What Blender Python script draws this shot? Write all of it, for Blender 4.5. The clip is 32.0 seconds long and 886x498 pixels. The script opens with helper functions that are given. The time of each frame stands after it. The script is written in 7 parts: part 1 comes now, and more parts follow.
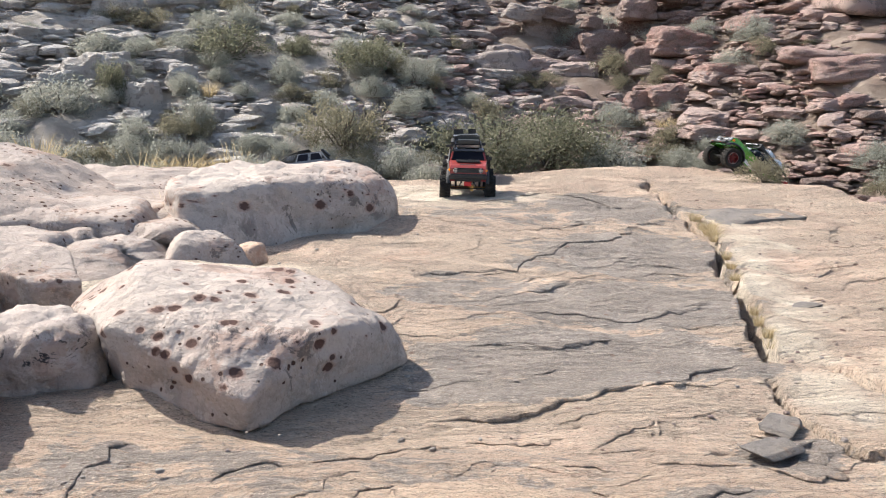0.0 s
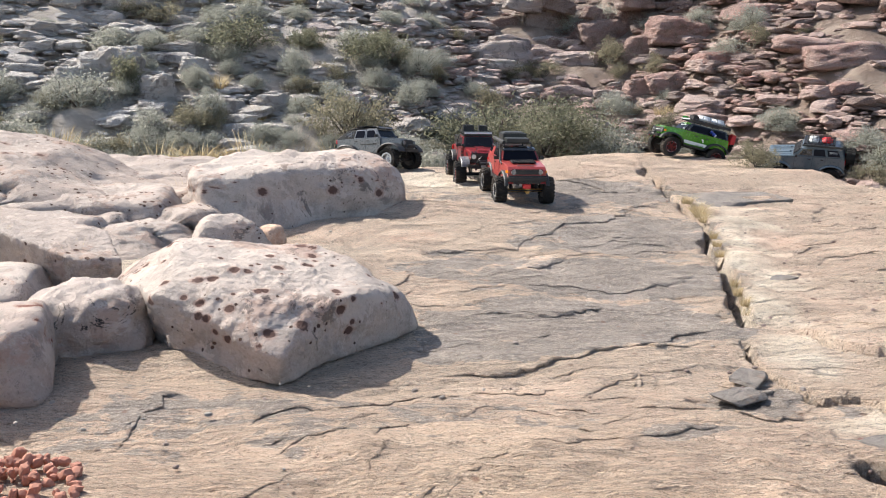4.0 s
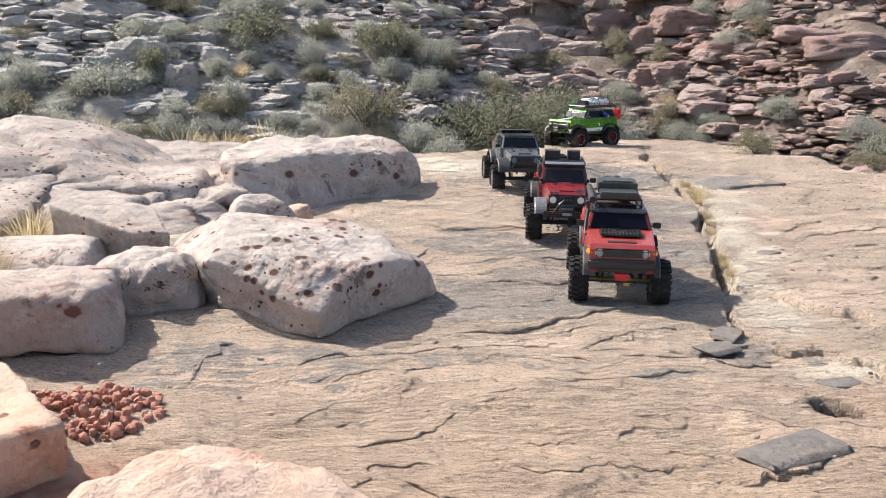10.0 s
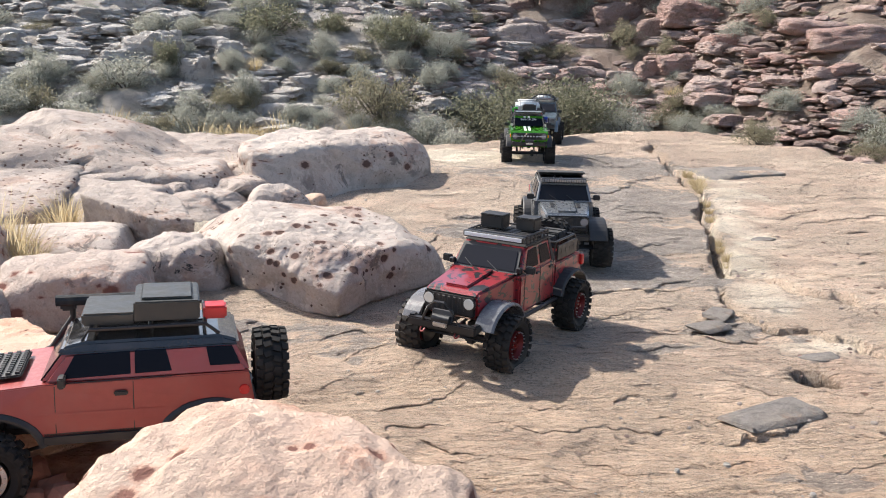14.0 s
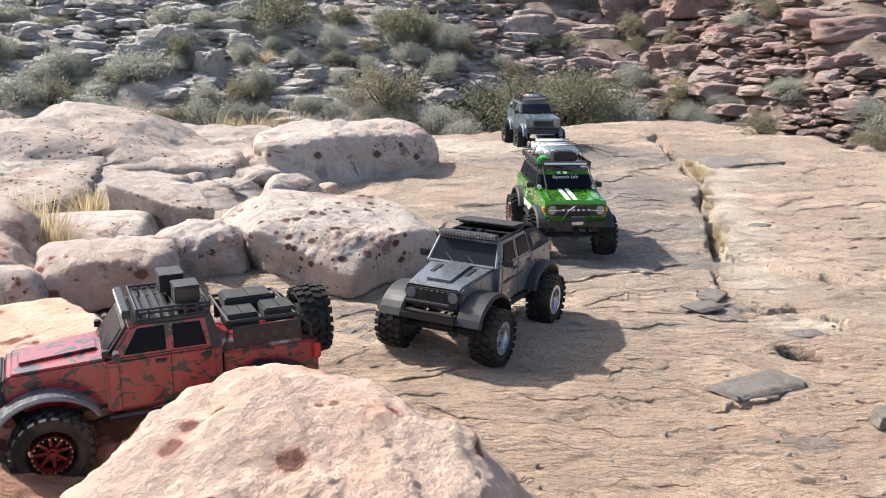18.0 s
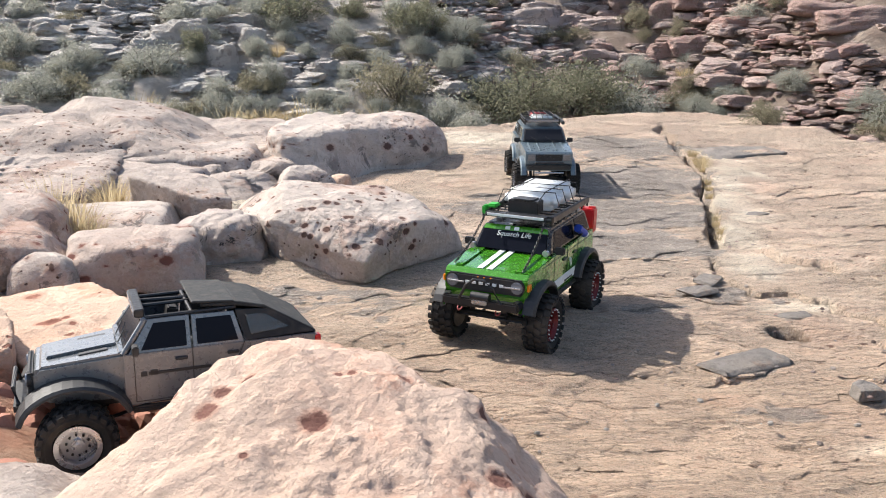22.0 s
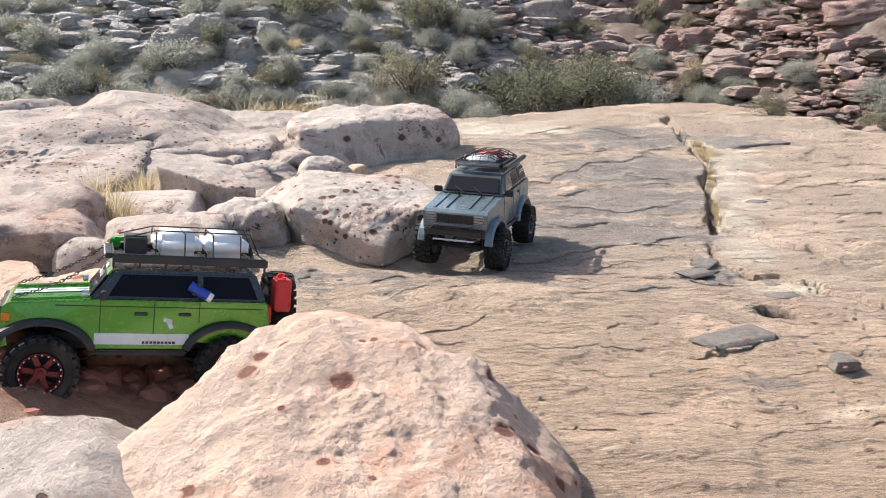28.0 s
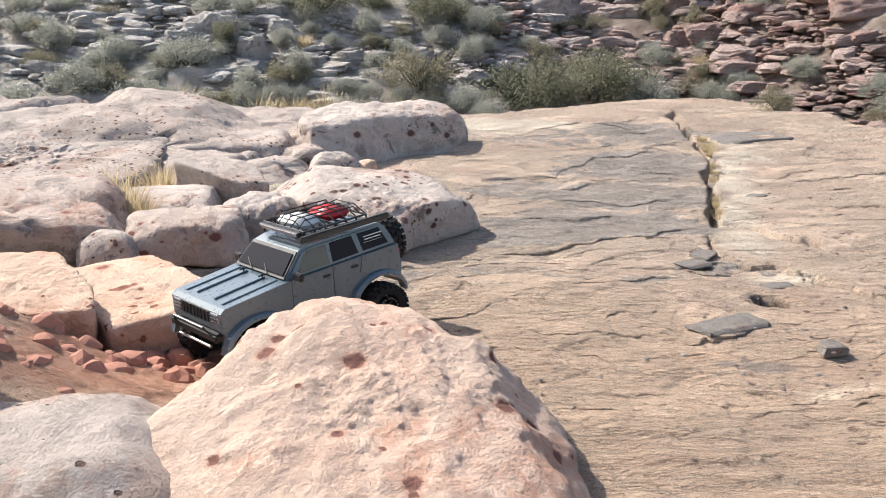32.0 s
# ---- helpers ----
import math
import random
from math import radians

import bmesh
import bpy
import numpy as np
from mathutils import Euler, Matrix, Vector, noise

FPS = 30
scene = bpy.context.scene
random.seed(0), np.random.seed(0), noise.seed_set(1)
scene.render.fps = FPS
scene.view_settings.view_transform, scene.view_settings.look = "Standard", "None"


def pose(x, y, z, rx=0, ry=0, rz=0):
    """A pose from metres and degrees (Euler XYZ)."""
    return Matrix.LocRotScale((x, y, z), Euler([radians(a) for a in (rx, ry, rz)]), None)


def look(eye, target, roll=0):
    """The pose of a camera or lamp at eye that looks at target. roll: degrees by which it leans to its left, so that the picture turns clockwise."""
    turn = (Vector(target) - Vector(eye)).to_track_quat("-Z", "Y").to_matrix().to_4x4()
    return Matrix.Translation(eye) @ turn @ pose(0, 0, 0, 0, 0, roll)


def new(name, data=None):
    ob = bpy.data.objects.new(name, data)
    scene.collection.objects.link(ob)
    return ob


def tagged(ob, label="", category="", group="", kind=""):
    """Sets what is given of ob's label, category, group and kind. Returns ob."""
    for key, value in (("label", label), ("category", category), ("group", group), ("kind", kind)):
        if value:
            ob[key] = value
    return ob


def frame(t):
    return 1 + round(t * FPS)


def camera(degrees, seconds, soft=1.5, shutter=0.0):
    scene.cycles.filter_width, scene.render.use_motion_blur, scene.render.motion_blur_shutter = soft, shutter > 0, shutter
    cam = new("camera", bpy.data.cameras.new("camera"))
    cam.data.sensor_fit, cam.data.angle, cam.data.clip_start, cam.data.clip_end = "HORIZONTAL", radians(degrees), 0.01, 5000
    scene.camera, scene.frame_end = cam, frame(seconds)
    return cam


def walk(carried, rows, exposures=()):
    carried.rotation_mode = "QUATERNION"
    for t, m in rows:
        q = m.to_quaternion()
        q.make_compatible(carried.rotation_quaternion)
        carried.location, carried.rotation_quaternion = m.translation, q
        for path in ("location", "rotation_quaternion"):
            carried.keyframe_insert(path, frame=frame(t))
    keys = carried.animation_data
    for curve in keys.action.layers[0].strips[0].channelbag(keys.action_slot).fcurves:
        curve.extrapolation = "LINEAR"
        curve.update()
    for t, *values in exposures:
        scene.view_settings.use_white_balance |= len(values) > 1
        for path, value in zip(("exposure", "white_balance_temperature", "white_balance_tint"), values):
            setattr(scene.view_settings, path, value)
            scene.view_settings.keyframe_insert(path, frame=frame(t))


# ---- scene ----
cam = camera(53.66, 32.0, soft=1.0)
walk(cam, [
    (0, pose(0.0749, 0.7565, 0.6205, 78.397, -1.424, -3.773)),
    (1, pose(0.0679, 0.6950, 0.6243, 78.233, -1.333, -3.666)),
    (2, pose(0.0611, 0.6412, 0.6280, 78.070, -1.155, -3.726)),
    (3, pose(0.0551, 0.5877, 0.6316, 77.894, -1.082, -3.782)),
    (4, pose(0.0534, 0.5383, 0.6358, 77.686, -0.975, -3.623)),
    (5, pose(0.0481, 0.4898, 0.6409, 77.494, -0.936, -3.488)),
    (6, pose(0.0408, 0.4398, 0.6446, 77.349, -0.947, -3.392)),
    (7, pose(0.0272, 0.3919, 0.6445, 77.279, -1.141, -3.438)),
    (8, pose(0.0228, 0.3493, 0.6484, 77.124, -1.140, -3.312)),
    (9, pose(0.0191, 0.3102, 0.6521, 76.986, -1.030, -3.206)),
    (10, pose(0.0151, 0.2713, 0.6542, 76.900, -0.997, -3.077)),
    (11, pose(0.0123, 0.2346, 0.6584, 76.749, -1.042, -2.909)),
    (12, pose(0.0091, 0.1977, 0.6627, 76.591, -1.042, -2.757)),
    (13, pose(0.0068, 0.1589, 0.6676, 76.470, -0.961, -2.620)),
    (14, pose(0.0052, 0.1238, 0.6721, 76.333, -0.873, -2.504)),
    (15, pose(0.0036, 0.0898, 0.6766, 76.189, -0.797, -2.361)),
    (16, pose(0.0020, 0.0553, 0.6809, 76.047, -0.747, -2.235)),
    (17, pose(0.0009, 0.0220, 0.6857, 75.864, -0.671, -2.107)),
    (18, pose(-0.0004, -0.0101, 0.6906, 75.686, -0.581, -2.006)),
    (19, pose(-0.0016, -0.0439, 0.6958, 75.529, -0.491, -1.916)),
    (20, pose(-0.0026, -0.0755, 0.7008, 75.401, -0.494, -1.777)),
    (21, pose(-0.0014, -0.1005, 0.7048, 75.248, -0.344, -1.611)),
    (22, pose(-0.0014, -0.1304, 0.7098, 75.127, -0.299, -1.442)),
    (23, pose(-0.0017, -0.1599, 0.7147, 75.005, -0.271, -1.304)),
    (24, pose(-0.0020, -0.1872, 0.7196, 74.894, -0.214, -1.170)),
    (25, pose(-0.0039, -0.2153, 0.7242, 74.796, -0.209, -1.062)),
    (26, pose(-0.0041, -0.2422, 0.7288, 74.689, -0.130, -0.936)),
    (27, pose(-0.0042, -0.2689, 0.7335, 74.585, -0.096, -0.796)),
    (28, pose(-0.0041, -0.2953, 0.7381, 74.487, -0.062, -0.656)),
    (29, pose(-0.0032, -0.3190, 0.7421, 74.393, 0.006, -0.525)),
    (30, pose(-0.0029, -0.3441, 0.7466, 74.285, 0.034, -0.381)),
    (31, pose(-0.0024, -0.3702, 0.7512, 74.199, 0.101, -0.244)),
    (32, pose(0.0021, -0.3914, 0.7540, 74.191, 0.126, -0.051)),
], exposures=[(0, 0.84), (14, 0.86), (32, 0.79)])

# ---- daylight ----
world = bpy.data.worlds.new("desert_sky")
scene.world = world
world.use_nodes = True
SUN_FROM = Vector((-0.72, 0.50, 0.80)).normalized()
sky = world.node_tree.nodes.new("ShaderNodeTexSky")
sky.sky_type, sky.sun_disc = "NISHITA", False
sky.sun_elevation = math.asin(SUN_FROM.z)
sky.sun_rotation = math.atan2(SUN_FROM.x, SUN_FROM.y)
sky.dust_density = 2.5
world.node_tree.links.new(sky.outputs[0], world.node_tree.nodes["Background"].inputs[0])
world.node_tree.nodes["Background"].inputs[1].default_value = 0.13
sun = new("sun", bpy.data.lights.new("sun", "SUN"))
sun.data.energy, sun.data.angle, sun.data.color = 4.6, radians(0.6), (1.0, 0.955, 0.89)
sun.matrix_world = look(SUN_FROM * 50, (0, 0, 0))


# ---- materials ----
def nodes_of(name, rough=0.8, metal=0.0, colour=None, spec=None):
    m = bpy.data.materials.new(name)
    m.use_nodes = True
    b = m.node_tree.nodes["Principled BSDF"]
    b.inputs["Roughness"].default_value, b.inputs["Metallic"].default_value = rough, metal
    if colour:
        b.inputs["Base Color"].default_value = (*colour, 1)
    if spec is not None:
        b.inputs["Specular IOR Level"].default_value = spec
    return m, m.node_tree.nodes, m.node_tree.links, b


class Graph:
    """Short hand for wiring a material."""

    def __init__(self, name, rough=0.85, metal=0.0, spec=0.3):
        self.m, self.n, self.l, self.b = nodes_of(name, rough, metal, spec=spec)
        self.pos = self.n.new("ShaderNodeTexCoord").outputs["Object"]

    def put(self, socket, value):
        if hasattr(value, "is_linked"):
            self.l.new(value, socket)
        elif isinstance(value, (tuple, list)):
            socket.default_value = (*value, 1) if len(value) == 3 and len(socket.default_value) == 4 else value
        else:
            socket.default_value = value

    def world_space(self):
        self.pos = self.n.new("ShaderNodeNewGeometry").outputs["Position"]
        return self

    def stretched(self, sx, sy, sz, rz=0.0):
        k = self.n.new("ShaderNodeMapping")
        k.inputs["Scale"].default_value = (sx, sy, sz)
        k.inputs["Rotation"].default_value = (0, 0, rz)
        self.l.new(self.pos, k.inputs["Vector"])
        return k.outputs[0]

    def noise(self, scale, detail=5, rough=0.55, at=None, warp=0.0):
        k = self.n.new("ShaderNodeTexNoise")
        k.inputs["Scale"].default_value, k.inputs["Detail"].default_value = scale, detail
        k.inputs["Roughness"].default_value, k.inputs["Distortion"].default_value = rough, warp
        self.l.new(at or self.pos, k.inputs["Vector"])
        return k.outputs["Fac"]

    def cells(self, scale, at=None, feature="F1", rand=1.0):
        k = self.n.new("ShaderNodeTexVoronoi")
        k.feature = feature
        k.inputs["Scale"].default_value, k.inputs["Randomness"].default_value = scale, rand
        self.l.new(at or self.pos, k.inputs["Vector"])
        return k.outputs["Distance"]

    def band(self, value, lo, hi, a=0.0, b=1.0):
        k = self.n.new("ShaderNodeMapRange")
        k.interpolation_type = "SMOOTHSTEP"
        for i, v in enumerate((value, lo, hi, a, b)):
            self.put(k.inputs[i], v)
        return k.outputs[0]

    def mix(self, fac, a, b, kind="MIX"):
        k = self.n.new("ShaderNodeMix")
        k.data_type, k.blend_type = "RGBA", kind
        self.put(k.inputs["Factor"], fac)
        self.put(k.inputs["A"], a)
        self.put(k.inputs["B"], b)
        return k.outputs["Result"]

    def calc(self, op, a, b=0.0):
        k = self.n.new("ShaderNodeMath")
        k.operation = op
        self.put(k.inputs[0], a)
        self.put(k.inputs[1], b)
        return k.outputs[0]

    def attribute(self, name):
        k = self.n.new("ShaderNodeAttribute")
        k.attribute_name = name
        return k.outputs["Fac"]

    def random(self, island=False):
        k = self.n.new("ShaderNodeNewGeometry" if island else "ShaderNodeObjectInfo")
        return k.outputs["Random Per Island" if island else "Random"]

    def relief(self, height, strength=0.5, distance=0.01):
        k = self.n.new("ShaderNodeBump")
        k.inputs["Strength"].default_value, k.inputs["Distance"].default_value = strength, distance
        self.l.new(height, k.inputs["Height"])
        self.l.new(k.outputs[0], self.b.inputs["Normal"])

    def colour(self, value):
        self.put(self.b.inputs["Base Color"], value)
        return self.m


def boulder_stone(name, pale, warm, pit, grain=1.0, lichen=0.35, pock=0.0, pock_scale=27, mottle=0.66):
    """Pale weathered sandstone with rusty pits, dark lichen crusts and a fine grain."""
    g = Graph(name, 0.92, spec=0.2)
    big, mid, fine = g.noise(3.2 * grain, 6), g.noise(14 * grain, 7, 0.65), g.noise(120 * grain, 4, 0.7)
    c = g.mix(g.band(big, 0.38, 0.66), pale, warm)
    c = g.mix(g.band(mid, 0.42, 0.70), c, [v * mottle for v in pale])
    c = g.mix(g.band(g.noise(45 * grain, 6, 0.75, warp=0.5), 0.54, 0.68, 0, 0.55), c, [v * 0.5 for v in pale])
    c = g.mix(g.band(fine, 0.3, 0.75, 0, 0.35), c, [min(1, v * 1.25) for v in pale])
    grit = g.noise(170 * grain, 5, 0.75)
    c = g.mix(g.band(grit, 0.45, 0.30, 0, 0.6), c, [v * 0.45 for v in pale])
    c = g.mix(g.band(grit, 0.56, 0.72, 0, 0.5), c, [min(1, v * 1.3) for v in pale])
    salt = g.calc("MULTIPLY", g.band(g.noise(7 * grain, 9, 0.7, warp=0.4), 0.52, 0.56), 0.5)
    c = g.mix(salt, c, [min(1, v * 1.32) for v in pale])
    rust = g.calc("MULTIPLY", g.band(g.noise(4.5 * grain, 8, 0.7), 0.56, 0.62), 0.5)
    c = g.mix(rust, c, [warm[0] * 0.95, warm[1] * 0.78, warm[2] * 0.7])
    crust = g.calc("MULTIPLY", g.band(g.noise(9 * grain, 8, 0.75, warp=0.6), 0.57, 0.60), g.band(g.noise(2.1 * grain, 3), 0.42, 0.62, 0, lichen))
    c = g.mix(crust, c, (0.055, 0.05, 0.05))
    speck = g.band(g.cells(26 * grain), 0.06, 0.14, 1, 0)
    c = g.mix(g.calc("MULTIPLY", speck, g.band(g.noise(5 * grain, 2), 0.5, 0.62, 0, 0.55)), c, (0.16, 0.10, 0.08))
    ring = g.calc("ADD", g.attribute("pit"), g.calc("MULTIPLY", g.calc("SUBTRACT", g.noise(75, 4, 0.7), 0.5), 1.1))
    c = g.mix(g.band(ring, 0.05, 0.55, 0, 0.42), c, [v * k for v, k in zip(warm, (0.85, 0.62, 0.55))])
    c = g.mix(g.band(ring, 0.50, 0.85, 0, 0.9), c, pit)
    hollow = None
    if pock:
        away = g.calc("ADD", g.cells(pock_scale), g.calc("MULTIPLY", g.calc("SUBTRACT", g.noise(60, 4), 0.5), 0.30))
        hollow = g.band(g.calc("DIVIDE", away, g.band(g.noise(2.6, 3), 0.36, 0.64, 0.02, pock)), 1.0, 0.72)
        c = g.mix(g.calc("MULTIPLY", hollow, 0.92), c, pit)
    scale_ = g.calc("FRACT", g.calc("MULTIPLY", g.noise(3.5 * grain, 8, 0.62, warp=0.5), 8.0))
    h = g.calc("ADD", g.calc("ADD", g.calc("ADD", g.calc("MULTIPLY", mid, 0.9), g.calc("MULTIPLY", scale_, 0.3)), g.noise(48 * grain, 6, 0.7)), g.calc("MULTIPLY", grit, 0.35))
    if hollow is not None:
        h = g.calc("SUBTRACT", h, g.calc("MULTIPLY", hollow, 1.1))
    g.relief(h, 1.0, 0.011)
    return g.colour(c)


STONE_PALE = boulder_stone("pale_pitted_sandstone", (0.50, 0.43, 0.375), (0.46, 0.36, 0.305), (0.085, 0.042, 0.034), lichen=0.6, pock=0.17, pock_scale=33)
STONE_WHITE = boulder_stone("bleached_sandstone", (0.43, 0.365, 0.318), (0.41, 0.325, 0.272), (0.12, 0.065, 0.05), lichen=0.3, pock=0.25, pock_scale=29)
STONE_PINK = boulder_stone("pink_buff_sandstone", (0.54, 0.405, 0.32), (0.52, 0.33, 0.245), (0.16, 0.07, 0.055), lichen=0.05, mottle=0.80)
STONE_BLUSH = boulder_stone("blushing_pale_sandstone", (0.475, 0.39, 0.335), (0.46, 0.33, 0.265), (0.17, 0.06, 0.045), lichen=0.45, mottle=0.78)
STONE_ORANGE = boulder_stone("orange_buff_sandstone", (0.575, 0.42, 0.32), (0.56, 0.345, 0.24), (0.24, 0.095, 0.065), lichen=0.04, mottle=0.84, pock=0.2, pock_scale=18)
STONE_CRUSTED = boulder_stone("lichen_crusted_sandstone", (0.50, 0.43, 0.38), (0.44, 0.35, 0.30), (0.10, 0.06, 0.05), lichen=1.0)


def floor_stone():
    """Flaking layered sandstone floor: buff and pink sheets, grey varnish, soil and rubble behind the crest, red dirt in the ditch."""
    g = Graph("layered_sandstone_floor", 0.9, spec=0.25).world_space()
    flat = g.stretched(1.0, 2.1, 1.0, 0.25)
    streak = g.stretched(1.0, 4.2, 2.0, -0.22)
    big, mid = g.noise(0.9, 5, at=flat), g.noise(7, 8, 0.68, at=flat, warp=0.4)
    flake = g.noise(30, 6, 0.7, at=flat, warp=0.9)
    sheet = g.noise(17, 7, 0.72, at=streak, warp=0.5)
    fine = g.noise(230, 4, 0.7)
    grit = g.noise(85, 6, 0.75, at=g.stretched(1.0, 2.6, 1.5, -0.15), warp=0.6)
    c = g.mix(g.band(big, 0.35, 0.68), (0.58, 0.45, 0.335), (0.60, 0.425, 0.32))
    c = g.mix(g.band(mid, 0.46, 0.72, 0, 0.8), c, (0.46, 0.37, 0.285))
    c = g.mix(g.band(sheet, 0.50, 0.66, 0, 0.75), c, (0.68, 0.57, 0.445))
    c = g.mix(g.band(flake, 0.54, 0.70, 0, 0.6), c, (0.70, 0.60, 0.48))
    c = g.mix(g.band(sheet, 0.44, 0.32, 0, 0.55), c, (0.30, 0.235, 0.18))
    c = g.mix(g.band(flake, 0.42, 0.28, 0, 0.55), c, (0.26, 0.20, 0.155))
    c = g.mix(g.band(g.noise(2.2, 4), 0.58, 0.72, 0, 0.55), c, (0.58, 0.33, 0.23))
    # flake steps: shade at the foot and a sunlit lip put into the colour
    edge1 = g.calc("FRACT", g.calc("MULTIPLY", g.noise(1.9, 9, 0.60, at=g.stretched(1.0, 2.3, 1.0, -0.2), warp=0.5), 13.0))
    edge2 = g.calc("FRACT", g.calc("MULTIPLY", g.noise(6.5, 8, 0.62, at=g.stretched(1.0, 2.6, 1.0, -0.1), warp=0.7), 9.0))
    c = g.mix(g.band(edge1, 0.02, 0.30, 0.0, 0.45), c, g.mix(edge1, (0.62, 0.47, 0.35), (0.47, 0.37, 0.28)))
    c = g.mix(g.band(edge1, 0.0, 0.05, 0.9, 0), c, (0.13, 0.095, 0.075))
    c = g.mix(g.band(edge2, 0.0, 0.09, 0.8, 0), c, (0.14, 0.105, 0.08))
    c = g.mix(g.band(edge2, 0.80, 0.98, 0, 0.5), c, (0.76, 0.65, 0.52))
    c = g.mix(g.attribute("bleach"), c, g.mix(g.band(mid, 0.4, 0.65), (0.80, 0.71, 0.57), (0.68, 0.57, 0.44)))
    grey = g.band(g.calc("ADD", g.attribute("varnish"), g.calc("MULTIPLY", g.calc("SUBTRACT", mid, 0.5), 2.0)), 0.36, 0.44, 0, 0.85)
    c = g.mix(grey, c, g.mix(g.band(flake, 0.35, 0.7), (0.22, 0.20, 0.185), (0.36, 0.325, 0.29)))
    c = g.mix(g.band(grit, 0.46, 0.37, 0, 0.85), c, (0.19, 0.145, 0.11))
    c = g.mix(g.band(grit, 0.55, 0.64, 0, 0.7), c, (0.76, 0.66, 0.54))
    c = g.mix(g.band(fine, 0.50, 0.72, 0, 0.6), c, (0.30, 0.235, 0.185))
    c = g.mix(g.band(fine, 0.48, 0.30, 0, 0.45), c, (0.72, 0.61, 0.50))
    c = g.mix(g.band(g.cells(11), 0.04, 0.10, 0.6, 0), c, (0.24, 0.13, 0.09))
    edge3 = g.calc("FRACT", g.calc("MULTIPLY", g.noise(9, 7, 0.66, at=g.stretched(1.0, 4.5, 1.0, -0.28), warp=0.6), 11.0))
    dash = g.calc("MULTIPLY", g.band(g.cells(30, at=g.stretched(1.0, 2.8, 1.0, -0.25)), 0.09, 0.19, 1, 0), g.band(g.noise(4.0, 4), 0.46, 0.56))
    c = g.mix(g.calc("MULTIPLY", dash, 0.75), c, (0.15, 0.10, 0.08))
    dot = g.calc("MULTIPLY", g.band(g.cells(75, at=g.stretched(1.0, 2.2, 1.0, 0.1)), 0.10, 0.24, 1, 0), g.band(g.noise(6.0, 4), 0.42, 0.60))
    c = g.mix(g.calc("MULTIPLY", dot, 0.6), c, (0.19, 0.14, 0.11))
    place = g.n.new("ShaderNodeSeparateXYZ")
    g.l.new(g.pos, place.inputs[0])
    beyond = g.band(g.calc("SUBTRACT", place.outputs[0], g.calc("MULTIPLY", place.outputs[1], 0.22)), 0.42, 0.56)
    pock = g.calc("MULTIPLY", g.band(g.cells(19, at=g.stretched(1.0, 1.7, 1.0, -0.1)), 0.13, 0.22, 1, 0), g.band(g.noise(2.6, 4), 0.40, 0.52))
    pock = g.calc("MULTIPLY", pock, beyond)
    c = g.mix(g.calc("MULTIPLY", pock, 0.85), c, (0.13, 0.07, 0.055))
    c = g.mix(g.calc("MULTIPLY", beyond, g.band(g.noise(1.7, 5), 0.50, 0.66, 0, 0.30)), c, (0.56, 0.37, 0.28))
    # torn flakes, with foot shade and bright lip painted in the same way
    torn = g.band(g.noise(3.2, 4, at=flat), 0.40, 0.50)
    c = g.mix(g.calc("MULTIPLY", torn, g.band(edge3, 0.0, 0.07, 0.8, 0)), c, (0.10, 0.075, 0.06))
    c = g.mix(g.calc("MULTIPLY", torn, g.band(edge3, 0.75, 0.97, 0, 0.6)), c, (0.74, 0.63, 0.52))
    c = g.mix(1.0, c, (1.19, 1.18, 1.18), "MULTIPLY")
    near = g.band(g.calc("ADD", place.outputs[1], g.calc("MULTIPLY", big, 1.2)), 3.0, 1.9)
    c = g.mix(near, c, g.mix(1.0, c, (0.99, 0.93, 0.88), "MULTIPLY"))
    # shade inside the cracks and the hole, painted nearly black
    c = g.mix(g.attribute("crevice_shade"), c, (0.06, 0.045, 0.035))
    soil = g.mix(g.band(g.noise(5, 6), 0.4, 0.65), (0.30, 0.225, 0.18), (0.42, 0.335, 0.27))
    soil = g.mix(g.band(place.outputs[0], 1.4, 0.0), soil, g.mix(g.band(g.noise(7, 6), 0.4, 0.65), (0.52, 0.455, 0.385), (0.70, 0.62, 0.54)))
    c = g.mix(g.attribute("soil"), c, soil)
    dirt = g.mix(g.band(g.noise(30, 6), 0.4, 0.65), (0.54, 0.27, 0.175), (0.66, 0.38, 0.26))
    c = g.mix(g.attribute("dirt"), c, dirt)
    h = g.calc("ADD", g.calc("ADD", g.calc("MULTIPLY", edge1, 0.55), g.calc("MULTIPLY", edge2, 0.30)), g.calc("MULTIPLY", sheet, 0.6))
    h = g.calc("ADD", h, g.calc("ADD", g.calc("MULTIPLY", flake, 0.8), g.calc("ADD", g.calc("MULTIPLY", grit, 1.0), g.calc("MULTIPLY", fine, 0.4))))
    h = g.calc("ADD", h, g.calc("MULTIPLY", g.calc("MULTIPLY", torn, edge3), 0.6))
    h = g.calc("SUBTRACT", h, g.calc("MULTIPLY", g.calc("ADD", dash, g.calc("ADD", pock, g.calc("MULTIPLY", dot, 0.5))), 0.5))
    g.relief(h, 1.0, 0.013)
    return g.colour(c)


FLOOR = floor_stone()


